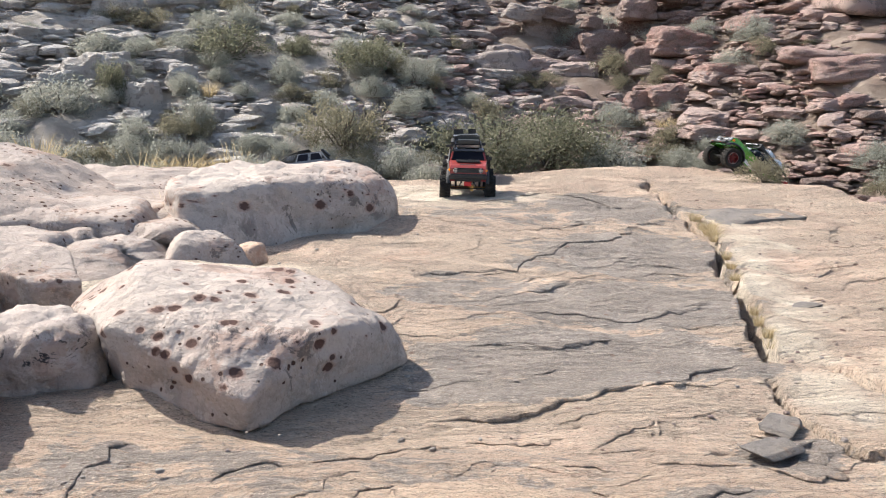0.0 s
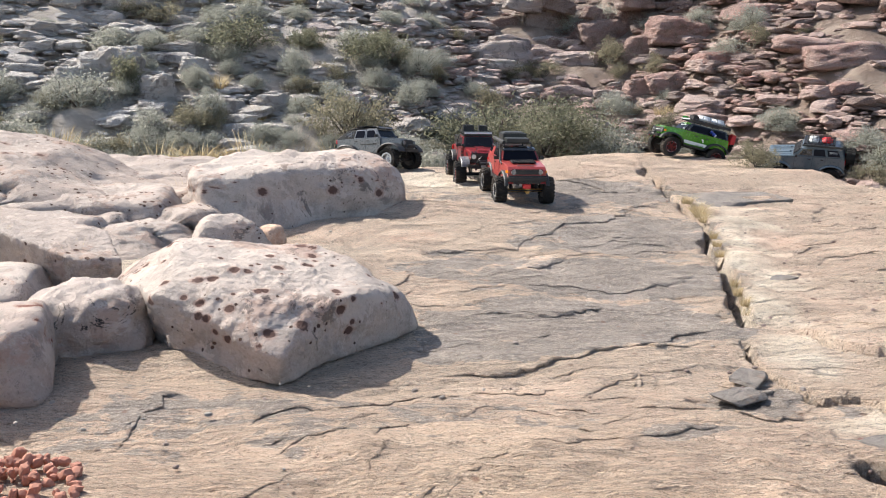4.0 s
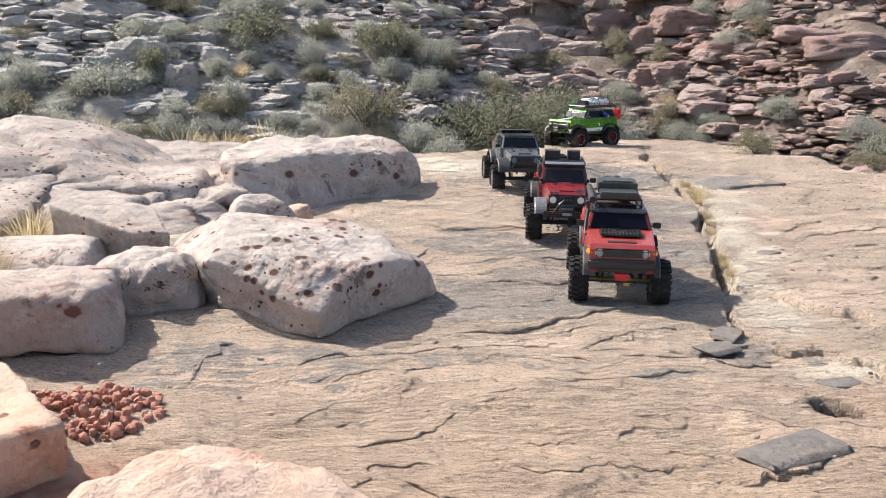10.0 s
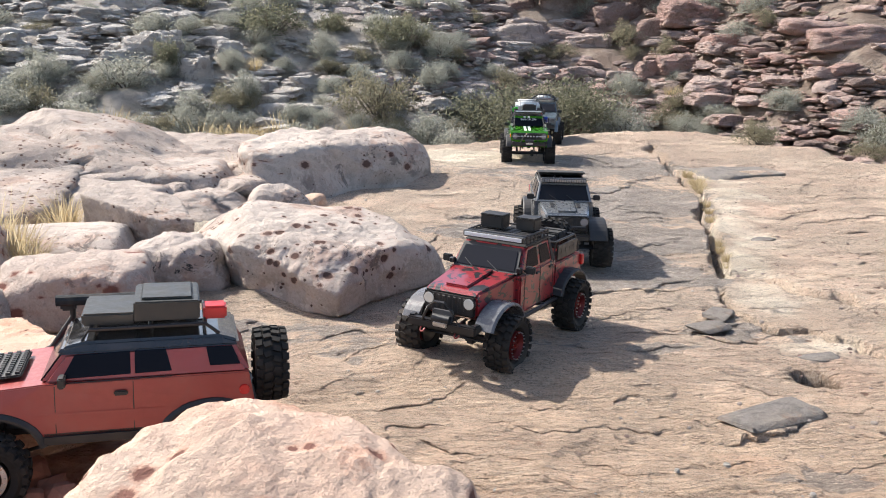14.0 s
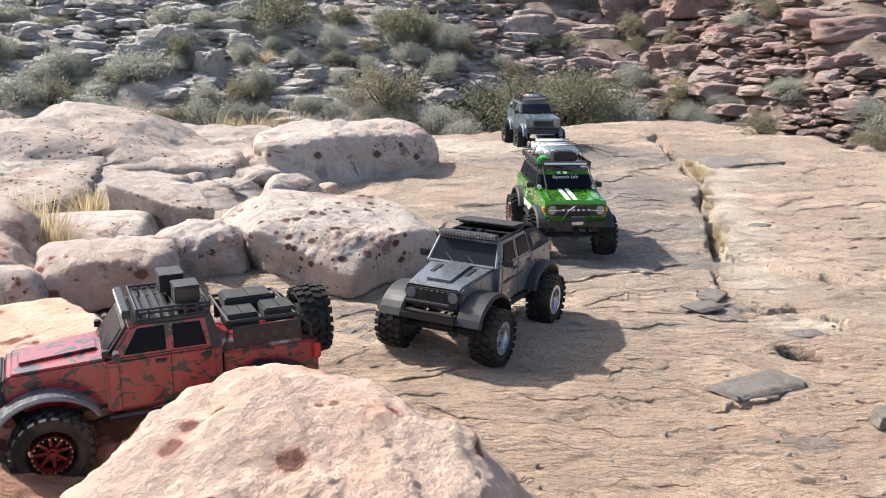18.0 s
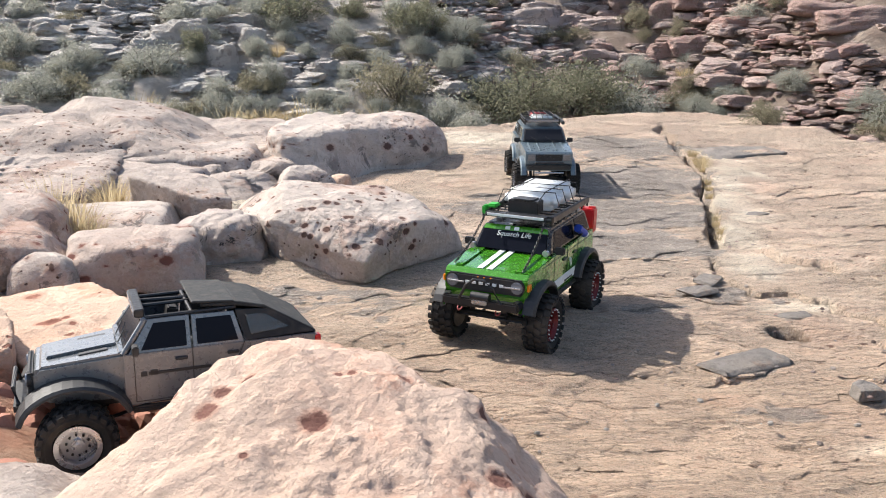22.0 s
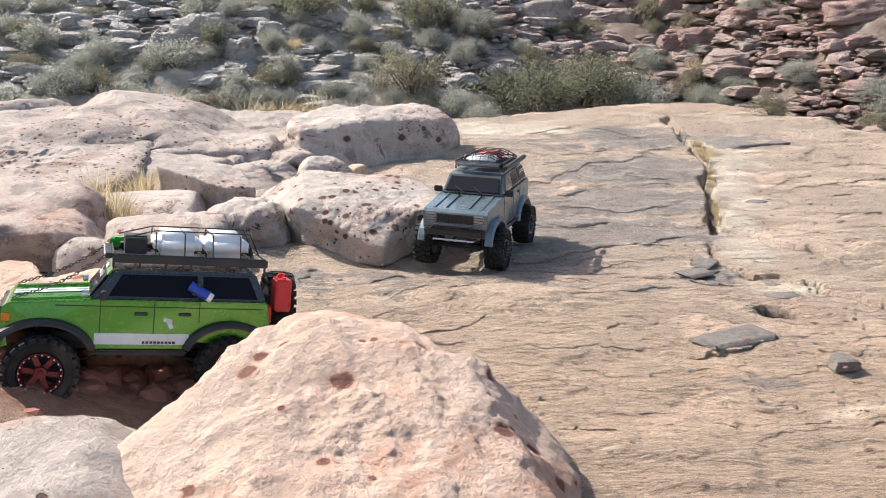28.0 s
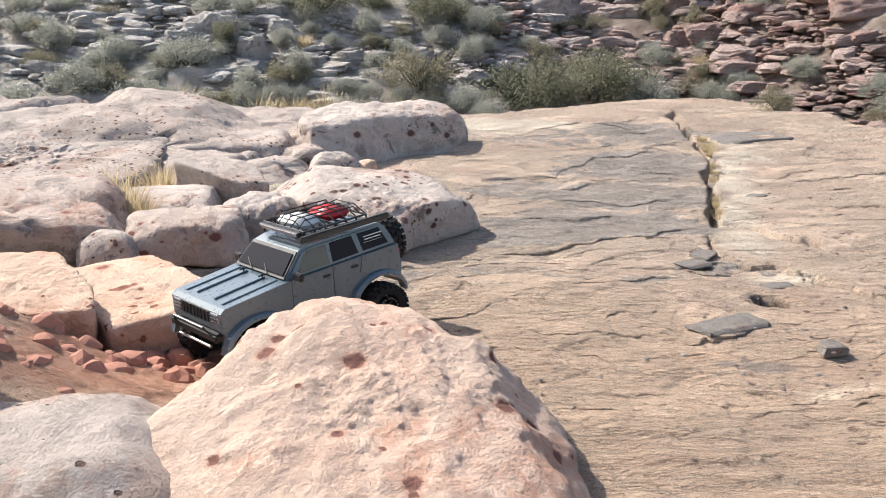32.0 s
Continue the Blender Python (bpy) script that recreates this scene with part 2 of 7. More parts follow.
def hill_stone(name, island):
    g = Graph(name, 0.92, spec=0.2).world_space()
    r = g.random(island)
    side = g.n.new("ShaderNodeSeparateXYZ")
    g.l.new(g.pos, side.inputs[0])
    red = g.band(g.calc("ADD", side.outputs[0], g.calc("MULTIPLY", g.calc("SUBTRACT", r, 0.5), 2.6)), -0.7, 2.0)
    high = g.band(g.calc("ADD", side.outputs[1], g.calc("MULTIPLY", r, 0.5)), 8.9, 9.6)
    pale = g.mix(g.band(r, 0.0, 1.0), (0.60, 0.56, 0.52), (0.82, 0.77, 0.71))
    rust = g.mix(g.calc("FRACT", g.calc("MULTIPLY", r, 7.3)), (0.64, 0.485, 0.43), (0.42, 0.235, 0.20))
    rust = g.mix(g.band(g.calc("FRACT", g.calc("MULTIPLY", r, 13.7)), 0.72, 0.80), rust, (0.24, 0.17, 0.15))
    rust = g.mix(high, rust, (0.22, 0.13, 0.11))
    c = g.mix(red, pale, rust)
    c = g.mix(g.band(g.noise(3.5, 6, 0.6), 0.45, 0.62, 0, 0.35), c, (0.46, 0.40, 0.36))
    c = g.mix(g.band(g.noise(11, 7, 0.7), 0.52, 0.58, 0, 0.5), c, (0.20, 0.15, 0.125))
    c = g.mix(g.band(g.noise(60, 4, 0.7), 0.4, 0.75, 0, 0.4), c, (0.62, 0.53, 0.45))
    g.relief(g.calc("ADD", g.noise(18, 8, 0.75), g.noise(30, 5, 0.7, at=g.stretched(1, 1, 5))), 1.0, 0.05)
    return g.colour(c)


HILL_ROCK, HILL_RUBBLE = hill_stone("hillside_rock", False), hill_stone("hillside_rubble", True)


def plain(name, colour, rough=0.5, metal=0.0, wear=0.25, scale=60, spec=0.5, coat=0.0):
    """A paint, plastic or metal with fine grain, dust and uneven gloss."""
    g = Graph(name, rough, metal, spec)
    k = g.noise(scale, 5, 0.65)
    dust = g.band(g.noise(scale * 0.25, 4), 0.45, 0.75, 0, wear)
    c = g.mix(g.band(k, 0.3, 0.7, 0, 0.35), colour, [v * 0.75 for v in colour])
    c = g.mix(dust, c, [0.6 * v + 0.4 * d for v, d in zip(colour, (0.42, 0.33, 0.25))])
    g.put(g.b.inputs["Roughness"], g.band(k, 0.25, 0.75, max(0.03, rough - 0.1), min(1, rough + 0.14)))
    g.b.inputs["Coat Weight"].default_value = coat
    g.b.inputs["Coat Roughness"].default_value = 0.06
    return g.colour(c)


def leaf_stuff(name, a, b):
    g = Graph(name, 1.0, spec=0.0)
    r = g.random(True)
    c = g.mix(r, a, b)
    thin, both = g.n.new("ShaderNodeBsdfTranslucent"), g.n.new("ShaderNodeMixShader")
    g.put(thin.inputs["Color"], c)
    both.inputs[0].default_value = 0.5
    g.l.new(g.b.outputs[0], both.inputs[1])
    g.l.new(thin.outputs[0], both.inputs[2])
    g.l.new(both.outputs[0], g.n["Material Output"].inputs["Surface"])
    return g.colour(c)


LEAF_GREEN = leaf_stuff("scrub_oak_leaves", (0.15, 0.155, 0.10), (0.28, 0.27, 0.195))
LEAF_SAGE = leaf_stuff("sagebrush_leaves", (0.31, 0.315, 0.265), (0.46, 0.455, 0.395))
LEAF_OLIVE = leaf_stuff("olive_brush_leaves", (0.21, 0.195, 0.135), (0.32, 0.29, 0.205))
LEAF_DRY = leaf_stuff("dry_grass_blades", (0.40, 0.31, 0.18), (0.62, 0.52, 0.34))
TWIG = plain("grey_twig_bark", (0.13, 0.105, 0.085), 0.9, scale=120)
RED_STONE = plain("red_sandstone_chips", (0.40, 0.19, 0.135), 0.9, wear=0.4, scale=70, spec=0.2)
GREY_PLATE = boulder_stone("grey_varnished_sandstone", (0.24, 0.215, 0.195), (0.30, 0.255, 0.21), (0.1, 0.07, 0.05), 2.0, 0.3)


# ---- mesh helpers ----
def mesh_of(name, bm, *mats, smooth_shade=True):
    me = bpy.data.meshes.new(name)
    bm.to_mesh(me)
    bm.free()
    for m in mats:
        me.materials.append(m)
    if smooth_shade:
        me.shade_smooth()
    return me


def part(name, bm, material, parent, label="", smooth_shade=False):
    """Links a bmesh as one mesh object under a thing or a part."""
    ob = new(name, bm if isinstance(bm, bpy.types.Mesh) else mesh_of(name, bm, material, smooth_shade=smooth_shade))
    ob.parent = parent
    if label:
        ob["label"] = label
    return ob


def empty(name, m=None):
    ob = new(name)
    ob.empty_display_size = 0.05
    if m is not None:
        ob.matrix_basis = m
    return ob


# ---- the ground: one sheet from the rock floor to the horizon ----
CREST = ((-30, 4.0), (-3, 5.0), (0.26, 5.8), (0.69, 6.1), (1.15, 6.48), (1.5, 6.6), (1.8, 6.62), (2.2, 6.58), (2.42, 6.4), (2.55, 5.8), (2.75, 5.1), (3.4, 4.3), (6, 2.5), (30, -6))
FOOT = ((-30, 4.4), (-3, 5.3), (0.26, 6.25), (0.7, 6.7), (1.15, 7.05), (1.8, 7.1), (2.2, 7.02), (2.5, 6.8), (2.75, 6.4), (3.4, 5.5), (6, 3.6), (30, -4.5))
DITCH = ((-0.42, 1.42), (-0.62, 1.26), (-0.85, 1.16), (-1.5, 1.1))


def smooth(u):
    u = np.clip(u, 0, 1)
    return u * u * (3 - 2 * u)


def path_distance(x, y, path):
    """Distance from x, y to a polyline, the side on which they lie and the place along it."""
    best, side, along = np.full(np.shape(x), 1e9), np.zeros(np.shape(x)), np.zeros(np.shape(x))
    for k, ((ax, ay), (bx, by)) in enumerate(zip(path, path[1:])):
        dx, dy = bx - ax, by - ay
        u = np.clip(((x - ax) * dx + (y - ay) * dy) / (dx * dx + dy * dy), 0, 1)
        d = np.hypot(x - ax - u * dx, y - ay - u * dy)
        near = d < best
        best = np.where(near, d, best)
        side = np.where(near, np.sign(dx * (y - ay) - dy * (x - ax)), side)
        along = np.where(near, k + u, along)
    return best, side, along


def land(x, y):
    """Height of the rock floor, the ditch, the dip behind the crest and the hillside."""
    x, y = np.asarray(x, float), np.asarray(y, float)
    cx, cy = zip(*CREST)
    d = y - np.interp(x, cx, cy)
    z = 0.012 * np.sin(1.7 * x + 0.6) * np.cos(1.3 * y) - 0.22 * smooth((d + 0.1) / 0.7)
    up = np.maximum(y - np.interp(x, *zip(*FOOT)), 0)
    z = z + 0.47 * np.minimum(up, 6) + 0.22 * np.maximum(up - 6, 0) * 60 / (60 + np.maximum(up - 6, 0))
    edge = y + 0.03 * np.sin(3.1 * x + 0.4) + 0.008 * np.sin(17 * x)
    for at, drop in ((1.06, 0.006), (0.99, 0.006), (0.93, 0.008)):
        z = z - drop * smooth((at - edge) / 0.02) * smooth((x - 0.12) / 0.2) * smooth((y + 3) / 2)
    dd = path_distance(x, y, DITCH)[0]
    z = z + 0.27 * smooth((-0.46 - x) / 0.74) * smooth((1.38 - y) / 0.10) * smooth((y - 0.8) / 0.15)
    return z - 0.022 * smooth(1.15 - dd / 0.27)

CRACK = ((1.66, 5.9), (1.50, 5.29), (1.45, 4.75), (1.39, 4.234), (1.283, 3.75), (1.16, 3.30), (1.064, 2.95), (1.003, 2.652))
CLEFT = ((0.908, 2.514), (0.86, 2.36), (0.862, 2.223), (0.889, 2.091), (0.96, 2.10), (1.056, 2.021), (1.135, 1.872), (1.4, 1.72))
FISSURE = ((1.06, 2.58), (1.093, 2.44), (1.15, 2.36), (1.24, 2.30))
LEDGES = (
    (((0.16, 2.31), (0.30, 2.318), (0.416, 2.332), (0.594, 2.416), (0.727, 2.52), (0.924, 2.60)), 0.020),
    (((0.137, 3.30), (0.494, 3.474), (0.877, 3.875), (1.174, 4.376), (1.40, 4.50)), 0.022),
    (((-0.062, 2.036), (-0.002, 2.063), (0.082, 2.13), (0.169, 2.16), (0.222, 2.15)), 0.010),
    (((-0.16, 1.929), (-0.195, 1.987), (-0.182, 2.039), (-0.123, 2.057), (-0.063, 2.056)), 0.008),
    (((-0.16, 1.929), (-0.115, 1.959), (-0.055, 2.001)), 0.007),
    (((-0.388, 1.945), (-0.403, 2.032), (-0.383, 2.099), (-0.331, 2.147)), 0.010),
    (((0.20, 2.85), (0.45, 2.92), (0.70, 2.90), (0.95, 3.02)), 0.009),
    (((0.30, 3.12), (0.55, 3.22), (0.85, 3.45), (1.12, 3.42)), 0.010),
    (((-0.05, 1.62), (0.08, 1.66), (0.12, 1.78)), 0.008),
    (((0.30, 1.42), (0.42, 1.40), (0.50, 1.44)), 0.008),
    (((0.45, 4.6), (0.9, 5.0), (1.40, 5.4)), 0.012),
    (((1.25, 3.1), (1.6, 3.35), (2.1, 3.5)), 0.010),
    (((1.22, 2.5), (1.5, 2.62), (1.9, 2.6)), 0.010),
    (((0.95, 1.60), (1.1, 1.64), (1.3, 1.75)), 0.012),
    (((0.568, 1.535), (0.647, 1.545), (0.764, 1.62)), 0.012),
    (((0.473, 1.885), (0.567, 1.90), (0.656, 1.95)), 0.013),
    (((0.60, 2.12), (0.70, 2.15), (0.80, 2.13), (0.86, 2.20)), 0.014),
    (((0.68, 2.02), (0.76, 2.0), (0.84, 2.05)), 0.012),
    (((0.15, 1.55), (0.28, 1.52), (0.36, 1.58), (0.5, 1.57)), 0.007),
    (((0.245, 1.19), (0.28, 1.13), (0.33, 1.12)), 0.006),
    (((0.66, 1.205), (0.70, 1.21), (0.79, 1.227), (0.95, 1.22)), 0.008),
    (((0.24, 2.72), (0.48, 2.70), (0.66, 2.78)), 0.008),
    (((0.70, 3.0), (0.85, 2.97), (0.98, 3.06)), 0.010),
)
VARNISH = ((0.70, 1.60, 0.09, 0.05, 1.0), (0.57, 1.93, 0.09, 0.03, 0.9), (0.78, 2.12, 0.12, 0.10, 0.9), (0.55, 2.62, 0.45, 0.20, 1.0), (0.78, 2.58, 0.20, 0.08, 1.0), (0.72, 3.05, 0.42, 0.25, 0.9), (0.95, 3.75, 0.45, 0.45, 0.75),
           (1.15, 4.75, 0.40, 0.45, 0.7), (0.75, 4.6, 0.8, 0.5, 0.45), (0.30, 2.42, 0.25, 0.08, 0.9), (0.35, 3.2, 0.3, 0.2, 0.55), (0.15, 2.05, 0.4, 0.15, 0.3), (-0.25, 2.05, 0.4, 0.2, 0.4), (0.92, 2.0, 0.12, 0.15, 0.5), (0.68, 1.38, 0.12, 0.05, 0.5))


BLEACH = ((0.97, 2.38, 0.12, 0.13), (1.13, 2.75, 0.06, 0.16), (1.25, 3.2, 0.07, 0.3), (1.42, 3.8, 0.09, 0.35), (1.55, 4.4, 0.10, 0.35), (0.95, 1.98, 0.08, 0.06), (-0.7, 3.4, 0.5, 0.3), (-1.2, 3.3, 0.6, 0.8), (0.3, 5.0, 0.5, 0.35), (0.85, 1.24, 0.10, 0.025))


def wave(x, y, scale, seed, octaves=4):
    return np.array([noise.fractal((a * scale + seed, b * scale, seed * 1.7), 1.0, 2.0, octaves) for a, b in zip(x.ravel(), y.ravel())]).reshape(x.shape)


def detail_height(x, y):
    """Flaked sheets, ledges and cracks of the rock floor, and the masks of its stains and of the shade painted in its
    cracks.
    """
    cx, cy = zip(*CREST)
    on = 1 - smooth((y - np.interp(x, cx, cy) - 0.1) / 0.5)
    soil = 1 - on
    far = smooth(np.hypot(x, y) / 9 - 1)
    n1 = wave(x + 0.3 * y, y * 1.9, 1.5, 3.1, 5)
    n2 = wave(x, y * 1.7, 5.0, 8.3, 5)
    lift = n1 * 6 + 0.6 * n2
    step = np.floor(lift) + smooth((lift - np.floor(lift) - 0.5) / 0.5)
    z = on * (0.0065 * step + 0.003 * n2)
    crev_shade = np.zeros_like(x)
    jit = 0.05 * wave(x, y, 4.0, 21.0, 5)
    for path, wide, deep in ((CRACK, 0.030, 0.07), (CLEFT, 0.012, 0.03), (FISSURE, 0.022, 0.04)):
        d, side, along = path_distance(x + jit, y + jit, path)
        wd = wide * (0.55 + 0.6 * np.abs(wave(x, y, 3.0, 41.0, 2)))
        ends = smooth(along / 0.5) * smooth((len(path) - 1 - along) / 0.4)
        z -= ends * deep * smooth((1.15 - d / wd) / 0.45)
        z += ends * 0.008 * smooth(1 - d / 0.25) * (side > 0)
        crev_shade = np.maximum(crev_shade, ends * 0.7 * smooth(1 - d / (wd * 0.6)))
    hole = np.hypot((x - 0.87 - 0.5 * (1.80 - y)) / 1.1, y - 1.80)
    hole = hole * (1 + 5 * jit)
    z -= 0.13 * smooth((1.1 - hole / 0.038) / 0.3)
    crev_shade = np.maximum(crev_shade, smooth((1.15 - hole / 0.038) / 0.2))
    z += soil * (1 - far) * 0.10 * wave(x, y, 1.4, 5.5, 5) * smooth(soil * 1.5 - 0.5)
    z += far * soil * 1.2 * wave(x, y, 0.08, 2.5, 3)
    varnish = np.zeros_like(x)
    for vx, vy, rx, ry, k in VARNISH:
        varnish = np.maximum(varnish, k * smooth(1.4 - np.hypot((x - vx - 0.25 * (y - vy)) / rx, (y - vy) / ry)))
    bleach = np.zeros_like(x)
    for vx, vy, rx, ry in BLEACH:
        bleach = np.maximum(bleach, smooth(1.5 - np.hypot((x + 3 * jit - vx) / rx, (y + 2 * jit - vy) / ry)))
    dirt = smooth(1.25 - path_distance(x + jit, y + jit, DITCH)[0] / 0.20) * smooth((x + 3 * jit + 1.0) / 0.25)
    return z, dict(bleach=bleach * on, varnish=varnish * on * (1 - bleach), crevice_shade=crev_shade * on, soil=soil, dirt=dirt)


def ground_sheet():
    fine = np.linspace(-41, 41, 600)
    rest = np.concatenate([np.linspace(-180, -44, 36), fine, np.linspace(44, 180, 36)[:-1]])
    radius = np.concatenate([np.geomspace(0.12, 1.1, 26)[:-1], np.geomspace(1.1, 6.6, 640), np.geomspace(6.65, 10.5, 70), np.geomspace(11, 400, 34)])
    a, r = np.meshgrid(np.radians(rest), radius, indexing="ij")
    x, y = r * np.sin(a), r * np.cos(a) - 0.15
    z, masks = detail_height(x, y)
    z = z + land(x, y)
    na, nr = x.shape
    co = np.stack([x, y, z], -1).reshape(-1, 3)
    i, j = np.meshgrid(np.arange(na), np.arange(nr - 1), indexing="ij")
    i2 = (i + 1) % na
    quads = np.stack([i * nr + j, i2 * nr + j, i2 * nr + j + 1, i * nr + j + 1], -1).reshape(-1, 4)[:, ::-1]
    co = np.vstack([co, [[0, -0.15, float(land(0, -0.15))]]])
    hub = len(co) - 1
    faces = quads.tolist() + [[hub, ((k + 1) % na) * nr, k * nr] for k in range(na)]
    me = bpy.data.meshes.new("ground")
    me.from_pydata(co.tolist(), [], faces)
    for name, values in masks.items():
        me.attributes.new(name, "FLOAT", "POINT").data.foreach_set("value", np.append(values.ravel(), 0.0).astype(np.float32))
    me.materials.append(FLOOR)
    me.shade_smooth()
    me.update()
    return tagged(new("ground", me), "layered buff sandstone floor with cracks and grey stains", "ground", kind="structure")


GROUND = ground_sheet()


def rock_sheet(path, up, rnd):
    """One thin layer of the floor: a broken, shaded front edge and a top that sinks back into the slab."""
    steps = []
    for (ax, ay), (bx, by) in zip(path, path[1:]):
        n = max(2, int(math.hypot(bx - ax, by - ay) / (0.004 * (1 + ay))))
        steps += [(ax + (bx - ax) * k / n, ay + (by - ay) * k / n) for k in range(n)]
    p = np.array(steps + [path[-1]])
    for _ in range(6):
        p[1:-1] = (p[:-2] + 2 * p[1:-1] + p[2:]) / 4
    along = np.linspace(0, 1, len(p))
    run = np.gradient(p, axis=0)
    run /= np.linalg.norm(run, axis=1)[:, None] + 1e-9
    back = np.stack([-run[:, 1], run[:, 0]], 1)
    seed = rnd.uniform(0, 90)
    k = wave(p[:, 0], p[:, 1], 16.0, seed, 3) * 4
    jag = 0.024 * wave(p[:, 0], p[:, 1], 5.0, seed, 4) + 0.006 * (np.floor(k) + smooth((k - np.floor(k) - 0.7) / 0.3)) + 0.008 * wave(p[:, 0], p[:, 1], 40.0, seed, 4)
    p = p + back * jag[:, None]
    ends = smooth(np.minimum(along, 1 - along) / 0.16)
    up = up * ends * (0.75 + 0.9 * wave(p[:, 0], p[:, 1], 7.0, seed + 3, 3))
    deep = (0.05 + 0.20 * ends) * (0.8 + 0.5 * wave(p[:, 0], p[:, 1], 3.0, seed + 5, 2)) * min(1.0, 0.25 + 60 * float(up.max()))
    rows = ((0.007, -0.012, 0), (-0.001, 0, 0.45), (0.001, 0, 0.85), (0.005, 0, 1.0), (None, 0.15, 0.98), (None, 0.4, 0.7), (None, 0.7, 0.3), (None, 1.0, -0.35))
    co, masks = [], {}
    xs, ys, extra = [], [], []
    for off, a, b in rows:
        o = deep * a if off is None else np.full(len(p), off)
        q = p + back * o[:, None]
        xs.append(q[:, 0])
        ys.append(q[:, 1])
        extra.append(b * up - (0.003 if b < 0 else 0) + (a if off is not None else 0) + 0.0008)
    x, y = np.array(xs), np.array(ys)
    z, masks = detail_height(x, y)
    z = z + land(x, y) + np.array(extra)
    nr, n = x.shape
    i, j = np.meshgrid(np.arange(nr - 1), np.arange(n - 1), indexing="ij")
    quads = np.stack([i * n + j, i * n + j + 1, (i + 1) * n + j + 1, (i + 1) * n + j], -1).reshape(-1, 4)
    me = bpy.data.meshes.new("rock_sheet")
    me.from_pydata(np.stack([x, y, z], -1).reshape(-1, 3).tolist(), [], quads.tolist())
    for name, values in masks.items():
        me.attributes.new(name, "FLOAT", "POINT").data.foreach_set("value", values.ravel().astype(np.float32))
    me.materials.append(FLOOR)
    me.polygons.foreach_set("use_smooth", np.repeat([False] * 3 + [True] * (nr - 4), n - 1))
    me.update()
    part("rock_sheet", me, None, GROUND)


def rock_sheets():
    rnd = random.Random(77)
    for path, up in LEDGES:
        rock_sheet(path, up * 0.42, rnd)
    for _ in range(200):
        y = 1.12 + 4.2 * rnd.random() ** 1.6
        x = rnd.uniform(-0.35, 0.46 * y + 0.5)
        if x < 0 and y > 2.0:
            continue
        a, length = radians(rnd.gauss(14, 32)), rnd.uniform(0.03, 0.20) * (0.5 + 0.4 * y)
        dx, dy = math.cos(a), math.sin(a)
        path = [(x + dx * length * u + rnd.gauss(0, 0.02), y + dy * length * u + rnd.gauss(0, 0.02)) for u in (0, 0.5, 1.0)]
        rock_sheet(path, (0.0010 + 0.0026 * rnd.random() ** 2) * (0.7 + 0.25 * y), rnd)


# ---- boulders ----
def stone_mesh(name, size, seed, level=4, mat=None, p=9.0, chips=7, rough=0.05, pits=0, pit_size=0.012, taper=0.12, drop=0.0, lean=0.0, layers=0.0, cracks=0, cut=0.74, shade=True, planes=None):
    """A rounded, chipped block: the soft meeting of slightly tilted planes, with relief and hollow pits."""
    rnd = random.Random(seed)
    bm = bmesh.new()
    bmesh.ops.create_icosphere(bm, subdivisions=level, radius=1)
    u = np.array([v.co[:] for v in bm.verts])
    normals, dist = [], []
    for ax in range(3):
        for s in (-1, 1):
            n = np.array([rnd.uniform(-0.13, 0.13) for _ in range(3)])
            n[ax] = s
            if ax < 2:
                n[2] += taper
            elif s > 0:
                n[0] += lean
            normals.append(n / np.linalg.norm(n))
            dist.append(1.0)
    for _ in range(chips):
        n = np.array([rnd.gauss(0, 1), rnd.gauss(0, 1), abs(rnd.gauss(0, 0.8))])
        n /= np.linalg.norm(n)
        normals.append(n)
        dist.append(np.abs(n).sum() ** 0.75 * rnd.uniform(cut, 0.94))
    if planes:
        normals, dist = planes
    k = np.maximum(u @ np.array(normals).T, 0) / np.array(dist)
    r = (k ** p).sum(1) ** (-1 / p)
    half = np.array(size) / 2
    co = u * r[:, None] * (1.0 if planes else half)
    big = max(size)
    off = Vector((rnd.uniform(0, 50), rnd.uniform(0, 50), rnd.uniform(0, 50)))
    amp = rough * float(np.mean(half))
    n1 = np.array([noise.fractal(Vector(c) * (2.6 / big) + off, 1.0, 2.1, 6) for c in co])
    n2 = np.array([noise.turbulence(Vector(c) * (9.0 / big) + off, 4, False) for c in co])
    if layers:
        n1 = n1 + layers * np.sin((co[:, 2] + 0.02 * n1) * 2 * math.pi / (0.18 * size[2]))
    co = co + u * (amp * (1.6 * n1 - 0.8 * (n2 - 0.5)))[:, None]
    for _ in range(cracks):
        n = Vector((rnd.gauss(0, 1), rnd.gauss(0, 1), rnd.gauss(0, 0.7))).normalized()
        d = co @ np.array(n[:]) - rnd.uniform(-0.25, 0.25) * big + 0.05 * big * n1
        wd = 0.006 + 0.008 * big
        co = co - u * (0.016 * big * np.exp(-(d / wd) ** 2) + 0.02 * big * (d > 0))[:, None]
    pit = np.zeros(len(co))
    tops = [i for i in range(len(co)) if co[i, 2] > -0.3 * half[2]]
    share = [float(np.linalg.norm(co[i])) ** 1.7 for i in tops]
    for _ in range(pits):
        c = co[rnd.choices(tops, share)[0]] * 1.0
        rad = pit_size * (0.45 + 1.0 * rnd.random() ** 2)
        d = np.linalg.norm((co - c) / np.array([1.0, 1.0, 0.8]), axis=1) / rad
        w = np.clip(1 - d * d, 0, 1)
        co = co - u * (w * rad * 0.14)[:, None]
        pit = np.maximum(pit, np.clip(1.7 - 1.1 * d, 0, 1))
    for v, c in zip(bm.verts, co):
        v.co = c
    me = mesh_of(name, bm, mat, smooth_shade=shade)
    me.attributes.new("pit", "FLOAT", "POINT").data.foreach_set("value", pit.astype(np.float32))
    return me


